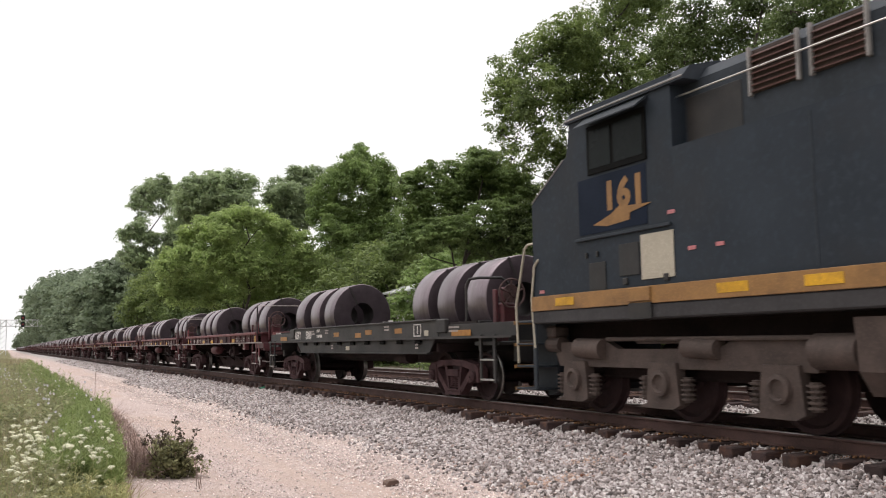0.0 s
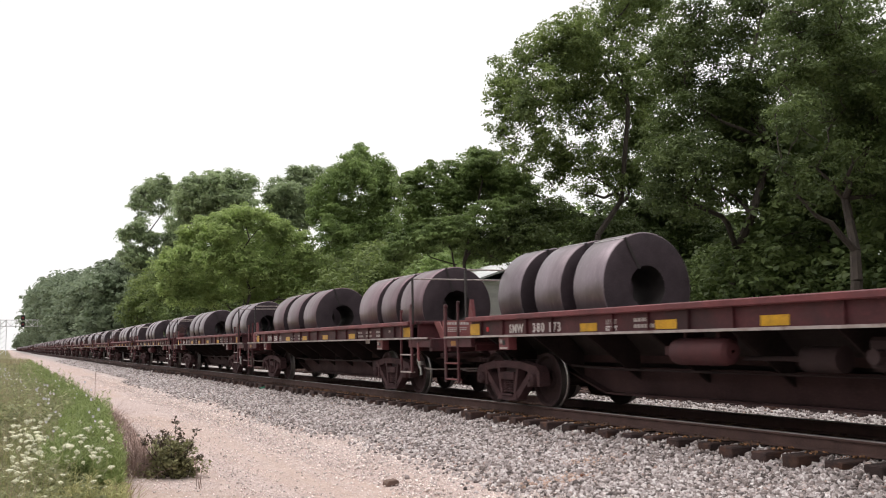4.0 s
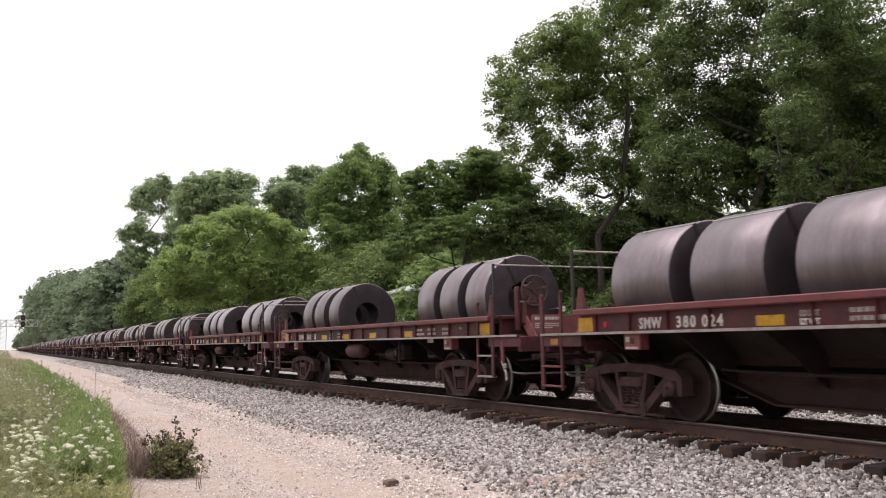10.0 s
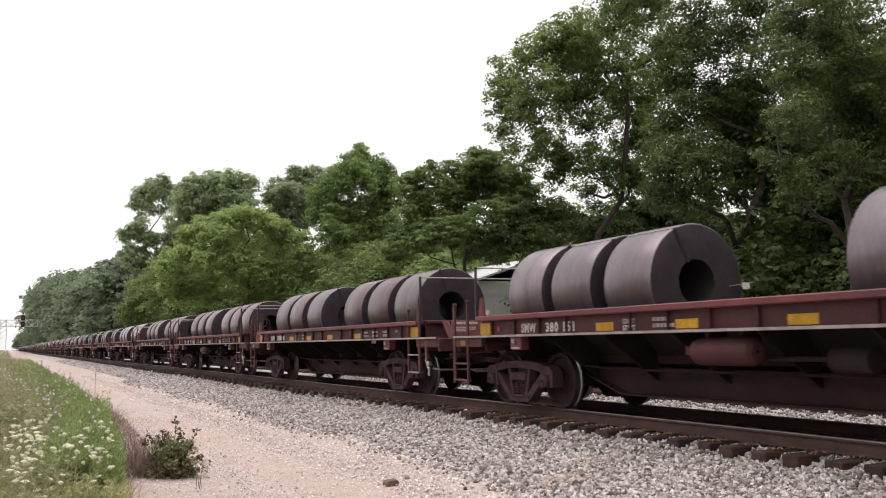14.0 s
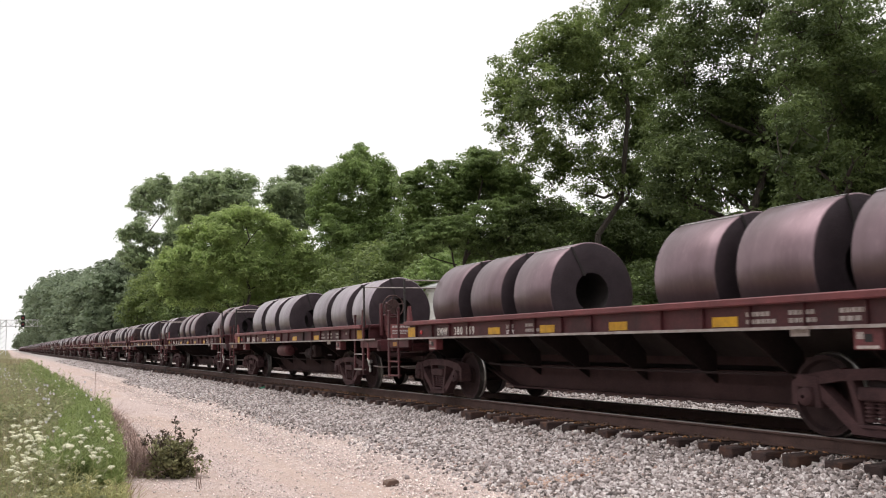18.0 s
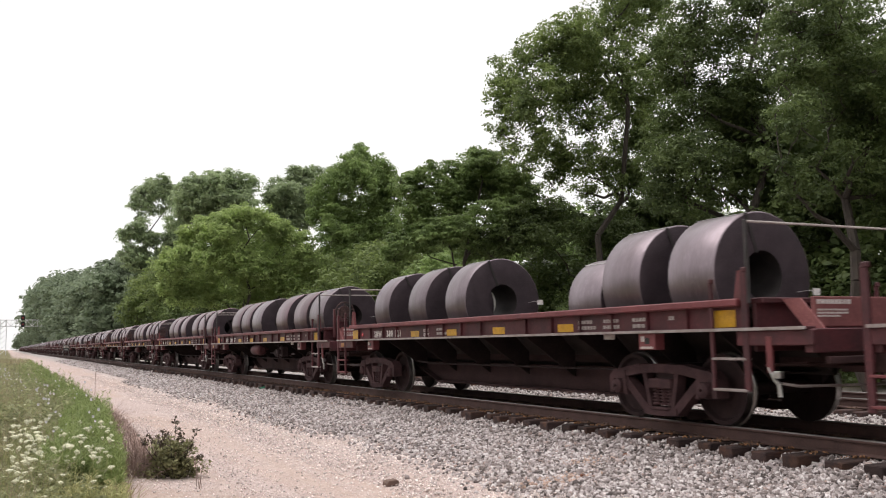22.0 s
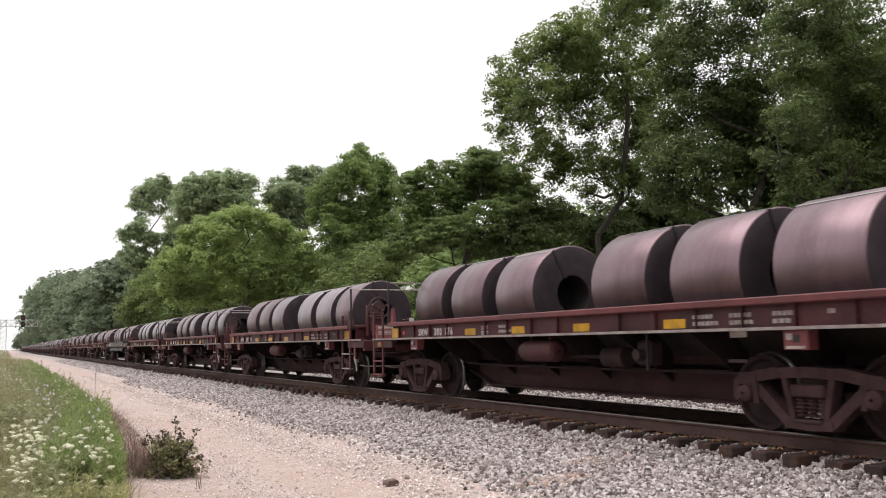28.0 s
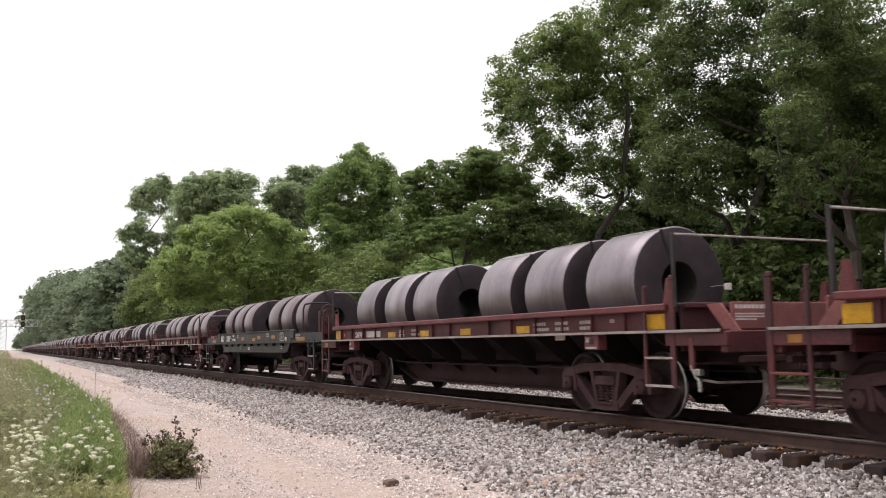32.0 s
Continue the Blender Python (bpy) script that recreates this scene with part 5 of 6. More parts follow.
def ladder_mesh(a, b, low, high, x, rungs, r=0.02):
    m = Mesh()
    for y, top, w in ((a, high[0], 0.026), (b, high[1], 0.045)):
        m.box(x - r, x + r, y - w, y + w, low, top, 0.006)
        m.box(x - r - 0.01, x + r + 0.01, y - w - 0.012, y + w - 0.02, top - 0.02, top + 0.04, 0.01)
    for z in rungs:
        m.slot = 1
        m.box(x - 0.03, x + 0.07, min(a, b), max(a, b), z - 0.018, z + 0.012, 0.005)
        m.slot = 0
    return m


def hoop_mesh(y, x=1.44, low=1.5, high=2.47):
    """Portal of steel angle across the car's end."""
    m = Mesh()
    for s in (-1, 1):
        m.box(s * x - 0.02, s * x + 0.02, y - 0.024, y + 0.024, low, high, 0.006)
    m.slot = 1
    m.rod((-x, y, high - 0.02), (x, y, high - 0.02), 0.015, 8)
    m.slot = 0
    return m


def end_parts(root, s):
    """Platform, bulkhead, gussets and coupler of one end; s = -1 is the end that leads."""
    y = s * 6.55

    def span(a, b):
        return (min(s * a, s * b), max(s * a, s * b))

    plat = Mesh()
    plat.box(-1.42, 1.42, *span(6.5, 7.42), 1.06, 1.12, 0.008)
    plat.box(-1.46, -1.38, *span(6.45, 7.55), 1.02, 1.19, 0.01).box(1.38, 1.46, *span(6.45, 7.55), 1.02, 1.19, 0.01)
    plat.box(-1.42, 1.42, *span(7.4, 7.52), 0.94, 1.2, 0.012)
    part("end_platform", plat, RED, root)
    bulk = Mesh()
    bulk.box(-1.3, 1.3, *span(6.55, 6.61), 0.95, 1.55, 0.012)
    bulk.box(-1.3, 1.3, *span(6.5, 6.72), 1.5, 1.57, 0.012)
    bulkhead = part("bulkhead", bulk, RED, root)
    plate = part("end_plate", Mesh().box(-0.98, 0.98, *span(7.12, 7.16), 1.22, 1.56, 0.008), BRACE, root, "faded red end plate with worn white lettering")
    marks = Mesh()
    for z, n, w in ((1.475, 8, 0.055), (1.4, 11, 0.036), (1.365, 11, 0.036), (1.33, 8, 0.036)):
        for j in range(n):
            x = -0.93 + j * w * 1.25
            marks.box(x, x + w, *span(7.16, 7.163), z, z + (0.05 if n == 8 and w > 0.05 else 0.02), 0.0)
    tagged(part("stencil_panel", marks, WHITE, plate), kind="stuff")
    for x in (-0.98, 0.98):
        part("brace", Mesh().slab([(s * 6.72, 1.55), (s * 6.98, 1.55), (s * 7.3, 1.2), (s * 7.04, 1.2)], "x", x - 0.012, x + 0.012), BRACE, bulkhead, "faded red slanted brace plate")
    for x in (-1.4, 1.4):
        part("gusset", Mesh().slab([(s * 6.6, 1.54), (s * 6.4, 1.54), (s * 6.48, 1.89), (s * 6.53, 1.89)], "x", x - 0.03, x + 0.03), RED_TOP, root, "red pointed stake")
    part("end_hoop", hoop_mesh(s * 6.65), [HOOP, DIM_WHITE], root, "thin dark steel hoop over the car end")
    cp = part("coupler", COUPLER_ME, None, root, "rusty knuckle coupler", at=(0, s * 7.45, 0))
    if s > 0:
        cp.rotation_euler = (0, 0, math.pi)
    rod = Mesh().pipe([(-1.35, s * 7.0, 0.6), (-1.2, s * 7.1, 0.57), (1.1, s * 7.5, 0.56)], 0.018, 6)
    part("uncoupling_lever", rod, PALE_EDGE, root, "worn pale uncoupling rod")
    draft = Mesh().box(-0.32, 0.32, *span(6.9, 7.62), 0.7, 0.78, 0.01).box(-0.36, -0.28, *span(7.3, 7.6), 0.7, 1.02, 0.012).box(0.28, 0.36, *span(7.3, 7.6), 0.7, 1.02, 0.012).box(-1.2, -0.5, *span(7.46, 7.54), 0.82, 0.9, 0.01)
    part("draft_gear_box", draft, BELLY, root, "dusty brown draft gear housing")
    pipe = Mesh().pipe([(0.35, s * 7.5, 0.85), (0.3, s * 7.1, 0.8), (-0.6, s * 6.7, 0.8), (-0.6, s * 5.0, 0.72)], 0.022, 6)
    part("brake_pipe", pipe, BELLY, root)
    hose = Mesh().pipe([(0.35, s * 7.5, 0.85), (0.38, s * 7.75, 0.72), (0.36, s * 7.82, 0.52), (0.3, s * 7.84, 0.45)], 0.025, 7)
    part("air_hose", hose, BLACK, root)
    return bulkhead


def panel_bars(x, y0, z0, rows, width, height, gap, r):
    m = Mesh()
    for i in range(rows):
        w = width * r.uniform(0.7, 1.0)
        z = z0 - i * (height + gap)
        n = max(2, int(w / 0.07))
        for j in range(n):
            a = y0 - j * w / n
            m.box(x - 0.004, x, a - w / n * 0.78, a, z - height, z, 0)
    return m


def sill_text(root, text, size, x, y, z, material, spread=1.0, squeeze=1.0, label="", bold=0.006):
    ob = part("lettering", lettering(text, size, material, spread, bold), None, root, label)
    ob.rotation_euler = (math.pi / 2, 0, -math.pi / 2)
    ob.scale = (squeeze, 1, 1)
    ob.location = (x, y, z)
    return ob


def coil_car():
    """Dark red flat car with a long trough; y runs along it, its leading end at -y."""
    r = random.Random(8)
    root = tagged(new("coil_car"), "grimy dark red steel coil car", "rail car", "coil cars of the train")
    m = Mesh()
    m.slab([(6.4, 0.68), (4.75, 0.62), (3.7, 0.28), (-3.7, 0.28), (-4.75, 0.62), (-6.4, 0.68)], "x", -0.34, 0.34)
    m.box(-0.24, 0.24, -7.4, 7.4, 0.74, 1.0, 0.01)
    for s in (-0.38, 0.38):
        m.slab([(4.8, 0.6), (3.7, 0.26), (-3.7, 0.26), (-4.8, 0.6), (-4.8, 0.63), (-3.72, 0.29), (3.72, 0.29), (4.8, 0.63)], "x", s - 0.12, s + 0.12)
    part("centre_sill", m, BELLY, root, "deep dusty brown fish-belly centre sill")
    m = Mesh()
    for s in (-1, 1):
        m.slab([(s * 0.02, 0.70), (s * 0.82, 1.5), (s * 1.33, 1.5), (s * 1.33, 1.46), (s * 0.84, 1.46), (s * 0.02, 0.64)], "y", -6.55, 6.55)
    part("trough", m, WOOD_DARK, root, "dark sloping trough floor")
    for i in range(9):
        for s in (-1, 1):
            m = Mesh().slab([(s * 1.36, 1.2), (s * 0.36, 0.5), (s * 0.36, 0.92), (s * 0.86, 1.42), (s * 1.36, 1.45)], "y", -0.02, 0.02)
            part("crossbearer", m, SHADED_STEEL, root, at=(0, -6.0 + i * 1.5, 0))
    for s in (-1, 1):
        m = Mesh().box(min(s * 1.36, s * 1.385), max(s * 1.36, s * 1.385), -6.5, 6.55, 1.2, 1.5, 0.002)
        for i in range(17):
            y = -6.35 + i * 0.78
            if any(abs(y - q) < 0.26 for q in (6.42, 2.85, 1.12, -0.72, -2.8, -6.2)):
                continue
            m.box(min(s * 1.38, s * 1.43), max(s * 1.38, s * 1.43), y - 0.008, y + 0.008, 1.22, 1.48, 0.002)
        sill = part("side_sill", m, RED, root)
        part("top_flange", Mesh().box(min(s * 1.28, s * 1.49), max(s * 1.28, s * 1.49), -6.5, 6.62, 1.475, 1.565, 0.014), RED_TOP, sill, "faded red top rail")
        m = Mesh().box(min(s * 1.34, s * 1.5), max(s * 1.34, s * 1.5), -7.5, 7.5, 1.19, 1.222, 0.004)
        m.slot = 1
        m.box(min(s * 1.5, s * 1.506), max(s * 1.5, s * 1.506), -7.5, 7.5, 1.188, 1.224, 0.002)
        part("lower_flange", m, [RED, PALE_EDGE], sill, "red lower rail with a pale worn edge")
        for y, w in ((6.42, 0.36), (2.85, 0.42), (1.12, 0.42), (-0.72, 0.42), (-2.8, 0.42), (-6.2, 0.36)):
            big = abs(y) > 6
            z0, z1 = (1.235, 1.44) if big else (1.24, 1.36)
            part("reflector", Mesh().box(min(s * 1.386, s * 1.392), max(s * 1.386, s * 1.392), y - w / 2, y + w / 2, z0, z1, 0.002), YELLOW, sill, "yellow reflective sheet")
        disc = Mesh().rod((s * 1.386, 5.93, 1.33), (s * 1.396, 5.93, 1.33), 0.045, 12)
        part("reflector", disc, RED_REFLECT, sill, "round red reflector")
        for y0, rows, w in ((1.78, 2, 0.45), (-3.15, 2, 0.5), (-3.78, 2, 0.5), (-4.45, 2, 0.36), (-5.2, 1, 0.12)):
            bars = panel_bars(-1.389, y0, 1.4, rows, w, 0.05, 0.035, r)
            ob = tagged(part("stencil_panel", bars, DIM_WHITE, sill, "small worn white stencil lines"), kind="stuff")
            if s > 0:
                ob.rotation_euler = (0, 0, math.pi)
        part("stencil_plate", Mesh().box(min(s * 1.4, s * 1.41), max(s * 1.4, s * 1.41), -4.06, -3.8, 1.115, 1.19, 0.003), DIM_WHITE, sill, "small pale plate below the sill")
        part("reflector", Mesh().box(min(s * 1.461, s * 1.467), max(s * 1.461, s * 1.467), 7.06, 7.26, 1.05, 1.14, 0.002), ORANGE, sill, "faded orange reflective sheet")
        for y in (5.25, -4.82):
            pad = part("jack_pad", Mesh().box(min(s * 1.3, s * 1.46), max(s * 1.3, s * 1.46), y - 0.17, y + 0.17, 0.97, 1.19, 0.01), RED_TOP, root)
            part("stencil_mark", Mesh().box(min(s * 1.462, s * 1.467), max(s * 1.462, s * 1.467), y - 0.13, y + 0.13, 0.985, 1.015, 0.001).box(min(s * 1.462, s * 1.467), max(s * 1.462, s * 1.467), y + 0.04, y + 0.12, 1.08, 1.15, 0.001), DIM_WHITE, pad)
            part("stencil_hole", Mesh().box(min(s * 1.462, s * 1.466), max(s * 1.462, s * 1.466), y - 0.06, y + 0.03, 1.05, 1.13, 0.001), BLACK, pad)
    for s in (-1, 1):
        end_parts(root, s)
        add_truck(root, s * 5.2 + 0.61)
        for x in (-1.45, 1.45):
            if s < 0:
                part("ladder", ladder_mesh(-6.05, -6.6, 0.5, (1.78, 1.88), x, (0.51, 0.87)), [RED, PALE_EDGE], root, "red corner ladder with worn steps")
                part("step_bracket", Mesh().box(x - 0.02, x + 0.02, -6.98, -6.9, 0.72, 1.12, 0.006), [RED_TOP], root)
                part("angle_cock", Mesh().pipe([(x, -6.92, 0.78), (x, -7.0, 0.64), (x, -7.05, 0.6), (x, -7.06, 0.46)], 0.026, 7).box(x - 0.04, x + 0.04, -7.1, -7.0, 0.66, 0.74, 0.01), [GLINT], root, "bright metal bracket")
            else:
                part("ladder", ladder_mesh(6.98, 7.52, 0.36, (1.84, 1.8), x, (0.42, 0.72)), [RED, RED_TOP], root, "red corner ladder with worn steps")
    # brake gear below the frame
    m = Mesh().lathe([(0.06, 0.02), (0.06, 0.1), (0.1, 0.155), (0.16, 0.172), (0.98, 0.172), (1.04, 0.155), (1.08, 0.1), (1.09, 0.035), (1.2, 0.03), (1.2, 0.01)], "y", 18, (-1.28, 0, 0.95))
    m.box(-1.3, -1.0, 0.26, 0.32, 0.95, 1.2).box(-1.3, -1.0, 0.84, 0.9, 0.95, 1.2).box(-1.33, -1.25, 1.16, 1.24, 0.9, 1.02, 0.01)
    part("air_reservoir", m, DULL_RED, root, "dull red air reservoir", smooth=True)
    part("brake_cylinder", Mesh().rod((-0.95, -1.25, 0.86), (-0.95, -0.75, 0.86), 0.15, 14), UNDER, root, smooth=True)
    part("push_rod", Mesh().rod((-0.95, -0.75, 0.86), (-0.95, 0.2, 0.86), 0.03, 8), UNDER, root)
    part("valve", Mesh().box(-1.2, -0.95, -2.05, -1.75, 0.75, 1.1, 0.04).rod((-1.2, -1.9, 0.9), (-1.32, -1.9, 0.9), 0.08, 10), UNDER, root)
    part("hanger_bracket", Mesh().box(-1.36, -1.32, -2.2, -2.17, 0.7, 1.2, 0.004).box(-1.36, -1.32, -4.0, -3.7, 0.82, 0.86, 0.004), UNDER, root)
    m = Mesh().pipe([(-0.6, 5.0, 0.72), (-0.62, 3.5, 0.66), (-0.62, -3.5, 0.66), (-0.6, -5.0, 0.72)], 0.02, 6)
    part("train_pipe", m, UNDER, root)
    return root


BRAKE_GREY = mat("dull_red_brown_casting", (0.085, 0.045, 0.043), (0.045, 0.027, 0.026), rough=0.8, metal=0.0, scale=8)
BRAKE_ME = Mesh().box(-1.02, -0.72, -6.98, -6.72, 1.38, 1.82, 0.04).box(-0.98, -0.78, -6.92, -6.75, 1.8, 2.1, 0.06).box(-1.1, -1.04, -6.88, -6.76, 1.3, 2.06, 0.012).box(-0.95, -0.8, -6.8, -6.6, 1.1, 1.4, 0.01).data("brake_stand", RED)
_w = Mesh()
_w.lathe([(-7.06, 0.243), (-7.045, 0.248), (-7.04, 0.26), (-7.045, 0.272), (-7.06, 0.277), (-7.075, 0.272), (-7.08, 0.26), (-7.075, 0.248), (-7.06, 0.243)], "y", 24, (-0.86, 0, 1.98))
_w.lathe([(-7.04, 0.02), (-7.05, 0.16), (-7.03, 0.17), (-7.02, 0.02)], "y", 20, (-0.86, 0, 1.98))
for _i in range(5):
    _t = _i * 2 * math.pi / 5
    _w.rod((-0.86, -7.03, 1.98), (-0.86 + 0.25 * math.sin(_t), -7.06, 1.98 + 0.25 * math.cos(_t)), 0.018, 5)
_w.rod((-0.86, -6.9, 1.98), (-0.86, -7.08, 1.98), 0.05, 10)
BRAKE_WHEEL_ME = _w.data("brake_wheel", BRAKE_GREY)


def add_brake(car, front):
    stand = part("brake_stand", BRAKE_ME, None, car, "red hand brake housing")
    part("brake_wheel", BRAKE_WHEEL_ME, None, stand, "dusty round brake wheel")
    if not front:
        stand.rotation_euler = (0, 0, math.pi)


def turn_gear(car):
    """On a car that runs the other way round the air gear hangs on the far side."""
    for o in car.children:
        if o.name.split(".")[0] in ("air_reservoir", "brake_cylinder", "push_rod", "valve", "hanger_bracket"):
            o.rotation_euler = (0, 0, math.pi)


# ---- steel coils ----
COILS = {}


def coil_mesh(rad, width, n=48):
    key = (round(rad, 2), round(width, 2), n)
    if key not in COILS:
        h, c, b = width / 2, 0.02, 0.34
        m = Mesh()
        prof = [(-h, b), (-h - 0.006, rad * 0.55), (-h + 0.004, rad * 0.72), (-h, rad - c), (-h + 0.008, rad - 0.006), (-h + c, rad), (h - c, rad), (h - 0.008, rad - 0.006), (h, rad - c), (h + 0.005, rad * 0.7), (h, b)]
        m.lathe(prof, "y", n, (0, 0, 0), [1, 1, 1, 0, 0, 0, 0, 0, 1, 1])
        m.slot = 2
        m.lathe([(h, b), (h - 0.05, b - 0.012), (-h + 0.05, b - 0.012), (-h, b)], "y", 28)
        m.slot = 0
        strap = Mesh()
        strap.slot = 1
        for t in (-0.4,):
            s, co = math.sin(t), math.cos(t)
            strap.slot = 1
            for y in (-h - 0.012, h + 0.012):
                a, e = Vector((s * (b - 0.02), y, co * (b - 0.02))), Vector((s * (rad + 0.004), y, co * (rad + 0.004)))
                w = Vector((co, 0, -s)) * 0.024
                d = Vector((0, 0.002, 0))
                strap.add([a - w - d, a + w - d, e + w - d, e - w - d, a - w + d, a + w + d, e + w + d, e - w + d], [(0, 1, 2, 3), (7, 6, 5, 4), (0, 4, 5, 1), (1, 5, 6, 2), (2, 6, 7, 3), (3, 7, 4, 0)])
            strap.slot = 0
            w, o = Vector((co, 0, -s)) * 0.02, Vector((s, 0, co)) * (rad + 0.003)
            up = Vector((s, 0, co)) * 0.003
            a, e = o + Vector((0, -h, 0)), o + Vector((0, h, 0))
            strap.add([a - w, a + w, e + w, e - w, a - w + up, a + w + up, e + w + up, e - w + up], [(3, 2, 1, 0), (4, 5, 6, 7), (0, 1, 5, 4), (1, 2, 6, 5), (2, 3, 7, 6), (3, 0, 4, 7)])
        COILS[key] = {}
        for tone, steel in (("grey", STEEL), ("brown", STEEL_BROWN), ("bright", STEEL_BRIGHT)):
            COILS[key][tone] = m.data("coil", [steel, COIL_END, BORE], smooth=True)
        COILS[key]["strap"] = strap.data("strap", [STRAP, BORE])
    return COILS[key]


TONE_WORDS = {"grey": "dull grey", "brown": "brownish", "bright": "bright silvery"}


def load_coils(k, items, tone, detail=True):
    """items: (edge towards the tail, width, radius, tone or None), along the car from the lettering mark."""
    for i, (edge, width, rad, own) in enumerate(items):
        t = own or tone
        set_ = coil_mesh(rad, width, 48 if detail else 20)
        ob = new("steel_coil", set_[t])
        tagged(ob, "%s rolled steel coil lying in the coil car" % TONE_WORDS[t], "steel coil", "steel coils on the train")
        if detail:
            st = part("strap", set_["strap"], None, ob, "thin steel band")
            st.rotation_euler = (0, 0.1 * math.sin(k * 3.7 + i * 1.9), 0)
        if detail and i in (2, 5) and (k * 7 + i) % 5 != 1:
            h, dz = width / 2, -0.12 - 0.1 * math.sin(k * 2.3 + i)
            tag = Mesh().box(0.73, 0.87, -h - 0.152, -h - 0.148, dz - 0.05, dz + 0.05, 0.001)
            tag.pipe([(0.6, -h + 0.01, dz), (0.7, -h - 0.1, dz + 0.02), (0.8, -h - 0.147, dz)], 0.003, 4)
            part("paper_tag", tag, WHITE, ob, "small white paper tag on a wire")
        keep_moving(ob, k, 0.0, edge - width / 2 + 5.15, 0.7 + rad * 1.41422)


# ---- black flat car with a shallow frame ----
def black_car():
    """Black coil car: a deep side sill with a step at each end, no belly below."""
    r = random.Random(18)
    root = tagged(new("coil_car"), "weathered black steel coil car with white lettering", "rail car", "coil cars of the train")
    m = Mesh().box(-0.3, 0.3, -7.4, 7.4, 0.72, 1.0, 0.01)
    for i in range(7):
        y = -4.8 + i * 1.6
        m.box(-1.3, 1.3, y - 0.05, y + 0.05, 0.92, 1.1, 0.01)
    part("centre_sill", m, UNDER, root)
    m = Mesh()
    for s in (-1, 1):
        m.slab([(s * 0.02, 0.70), (s * 0.82, 1.5), (s * 1.33, 1.5), (s * 1.33, 1.46), (s * 0.84, 1.46), (s * 0.02, 0.64)], "y", -6.55, 6.55)
    part("trough", m, WOOD_DARK, root)
    for s in (-1, 1):
        def xs(a, b):
            return (min(s * a, s * b), max(s * a, s * b))
        m = Mesh().box(*xs(1.38, 1.42), -5.1, 4.75, 1.2, 1.56, 0.004).box(*xs(1.38, 1.41), -8.1, -5.1, 1.2, 1.45, 0.004).box(*xs(1.38, 1.41), 4.75, 7.4, 1.2, 1.45, 0.004)
        m.box(*xs(1.3, 1.47), -5.1, 4.75, 1.545, 1.58, 0.008).box(*xs(1.36, 1.46), -5.5, -5.08, 1.3, 1.57, 0.02).box(*xs(1.36, 1.46), 4.7, 5.1, 1.3, 1.57, 0.02)
        sill = part("side_sill", m, BLACK, root, "black side sill")
        m = Mesh().box(*xs(1.34, 1.5), -8.1, 7.4, 1.18, 1.215, 0.004)
        m.slot = 1
        m.box(*xs(1.5, 1.506), -8.1, 7.4, 1.178, 1.217, 0.002)
        part("deck_edge", m, [BLACK, HOOP], sill)
        m = Mesh().slab([(-4.9, 1.18), (-4.6, 0.9), (4.2, 0.9), (4.6, 1.18)], "x", *xs(1.36, 1.39)).box(*xs(1.3, 1.44), -4.6, 4.2, 0.88, 0.91, 0.004)
        part("lower_web", m, BLACK, sill)
        for i in range(9):
            y = -4.1 + i * 0.98
            part("stake_pocket", Mesh().box(*xs(1.39, 1.43), y - 0.13, y + 0.13, 1.09, 1.17, 0.008), DARK, sill, "dark stake pocket")
        part("stencil_plate", Mesh().box(*xs(1.391, 1.397), 0.1, 0.36, 0.96, 1.06, 0.002), CREAM, sill, "small cream plate")
        for y, w, z0 in ((3.95 - 5.15 + 0.6, 0.4, 1.26), (1.0, 0.4, 1.3), (-1.3, 0.42, 1.32), (-3.1, 0.4, 1.32), (-6.1, 0.8, 1.23), (5.9, 0.7, 1.24)):
            part("reflector", Mesh().box(*xs(1.42, 1.426), y - w / 2, y + w / 2, z0, z0 + 0.11, 0.002), ORANGE, sill, "faded orange reflective sheet")
        for y0, z, w in ((3.2, 1.49, 0.45), (1.9, 1.5, 0.35), (-2.3, 1.5, 0.35), (1.4, 1.1, 0.2), (-4.0, 1.1, 0.2), (-5.6, 1.42, 0.5)):
            ob = tagged(part("stencil_panel", panel_bars(-1.424, y0, z, 2, w, 0.04, 0.03, r), DIM_WHITE, sill), kind="stuff")
            if s > 0:
                ob.rotation_euler = (0, 0, math.pi)
    frame_mark = Mesh()
    for y0, y1, z0, z1 in ((-4.3, -4.27, 1.24, 1.5), (-3.95, -3.92, 1.24, 1.5), (-4.3, -3.92, 1.24, 1.265), (-4.3, -3.92, 1.475, 1.5), (-4.13, -4.1, 1.3, 1.45)):
        frame_mark.box(-1.427, -1.421, y0, y1, z0, z1, 0.001)
    part("stencil_frame", frame_mark, WHITE, root, "white stencilled box")
    part("placard", Mesh().box(-1.427, -1.421, -4.65, -4.45, 1.25, 1.36, 0.002), CREAM, root, "small cream card")
    for s in (-1, 1):
        m = Mesh().box(-1.4, 1.4, min(s * 6.6, s * 7.5), max(s * 6.6, s * 7.5), 1.05, 1.12, 0.01).box(-1.3, 1.3, min(s * 6.55, s * 6.63), max(s * 6.55, s * 6.63), 0.95, 1.5, 0.01).box(-1.0, 1.0, min(s * 7.3, s * 7.5), max(s * 7.3, s * 7.5), 0.75, 1.1, 0.02)
        part("end_platform", m, BLACK, root)
        cp = part("coupler", COUPLER_ME, None, root, "rusty knuckle coupler", at=(0, s * 7.45, 0))
        if s > 0:
            cp.rotation_euler = (0, 0, math.pi)
        add_truck(root, s * 5.5 + 0.45)
        for x in (-1.43, 1.43):
            part("ladder", ladder_mesh(s * 6.9, s * 7.4, 0.4, (1.2, 1.2), x, (0.45, 0.8)), [BLACK, GLINT], root)
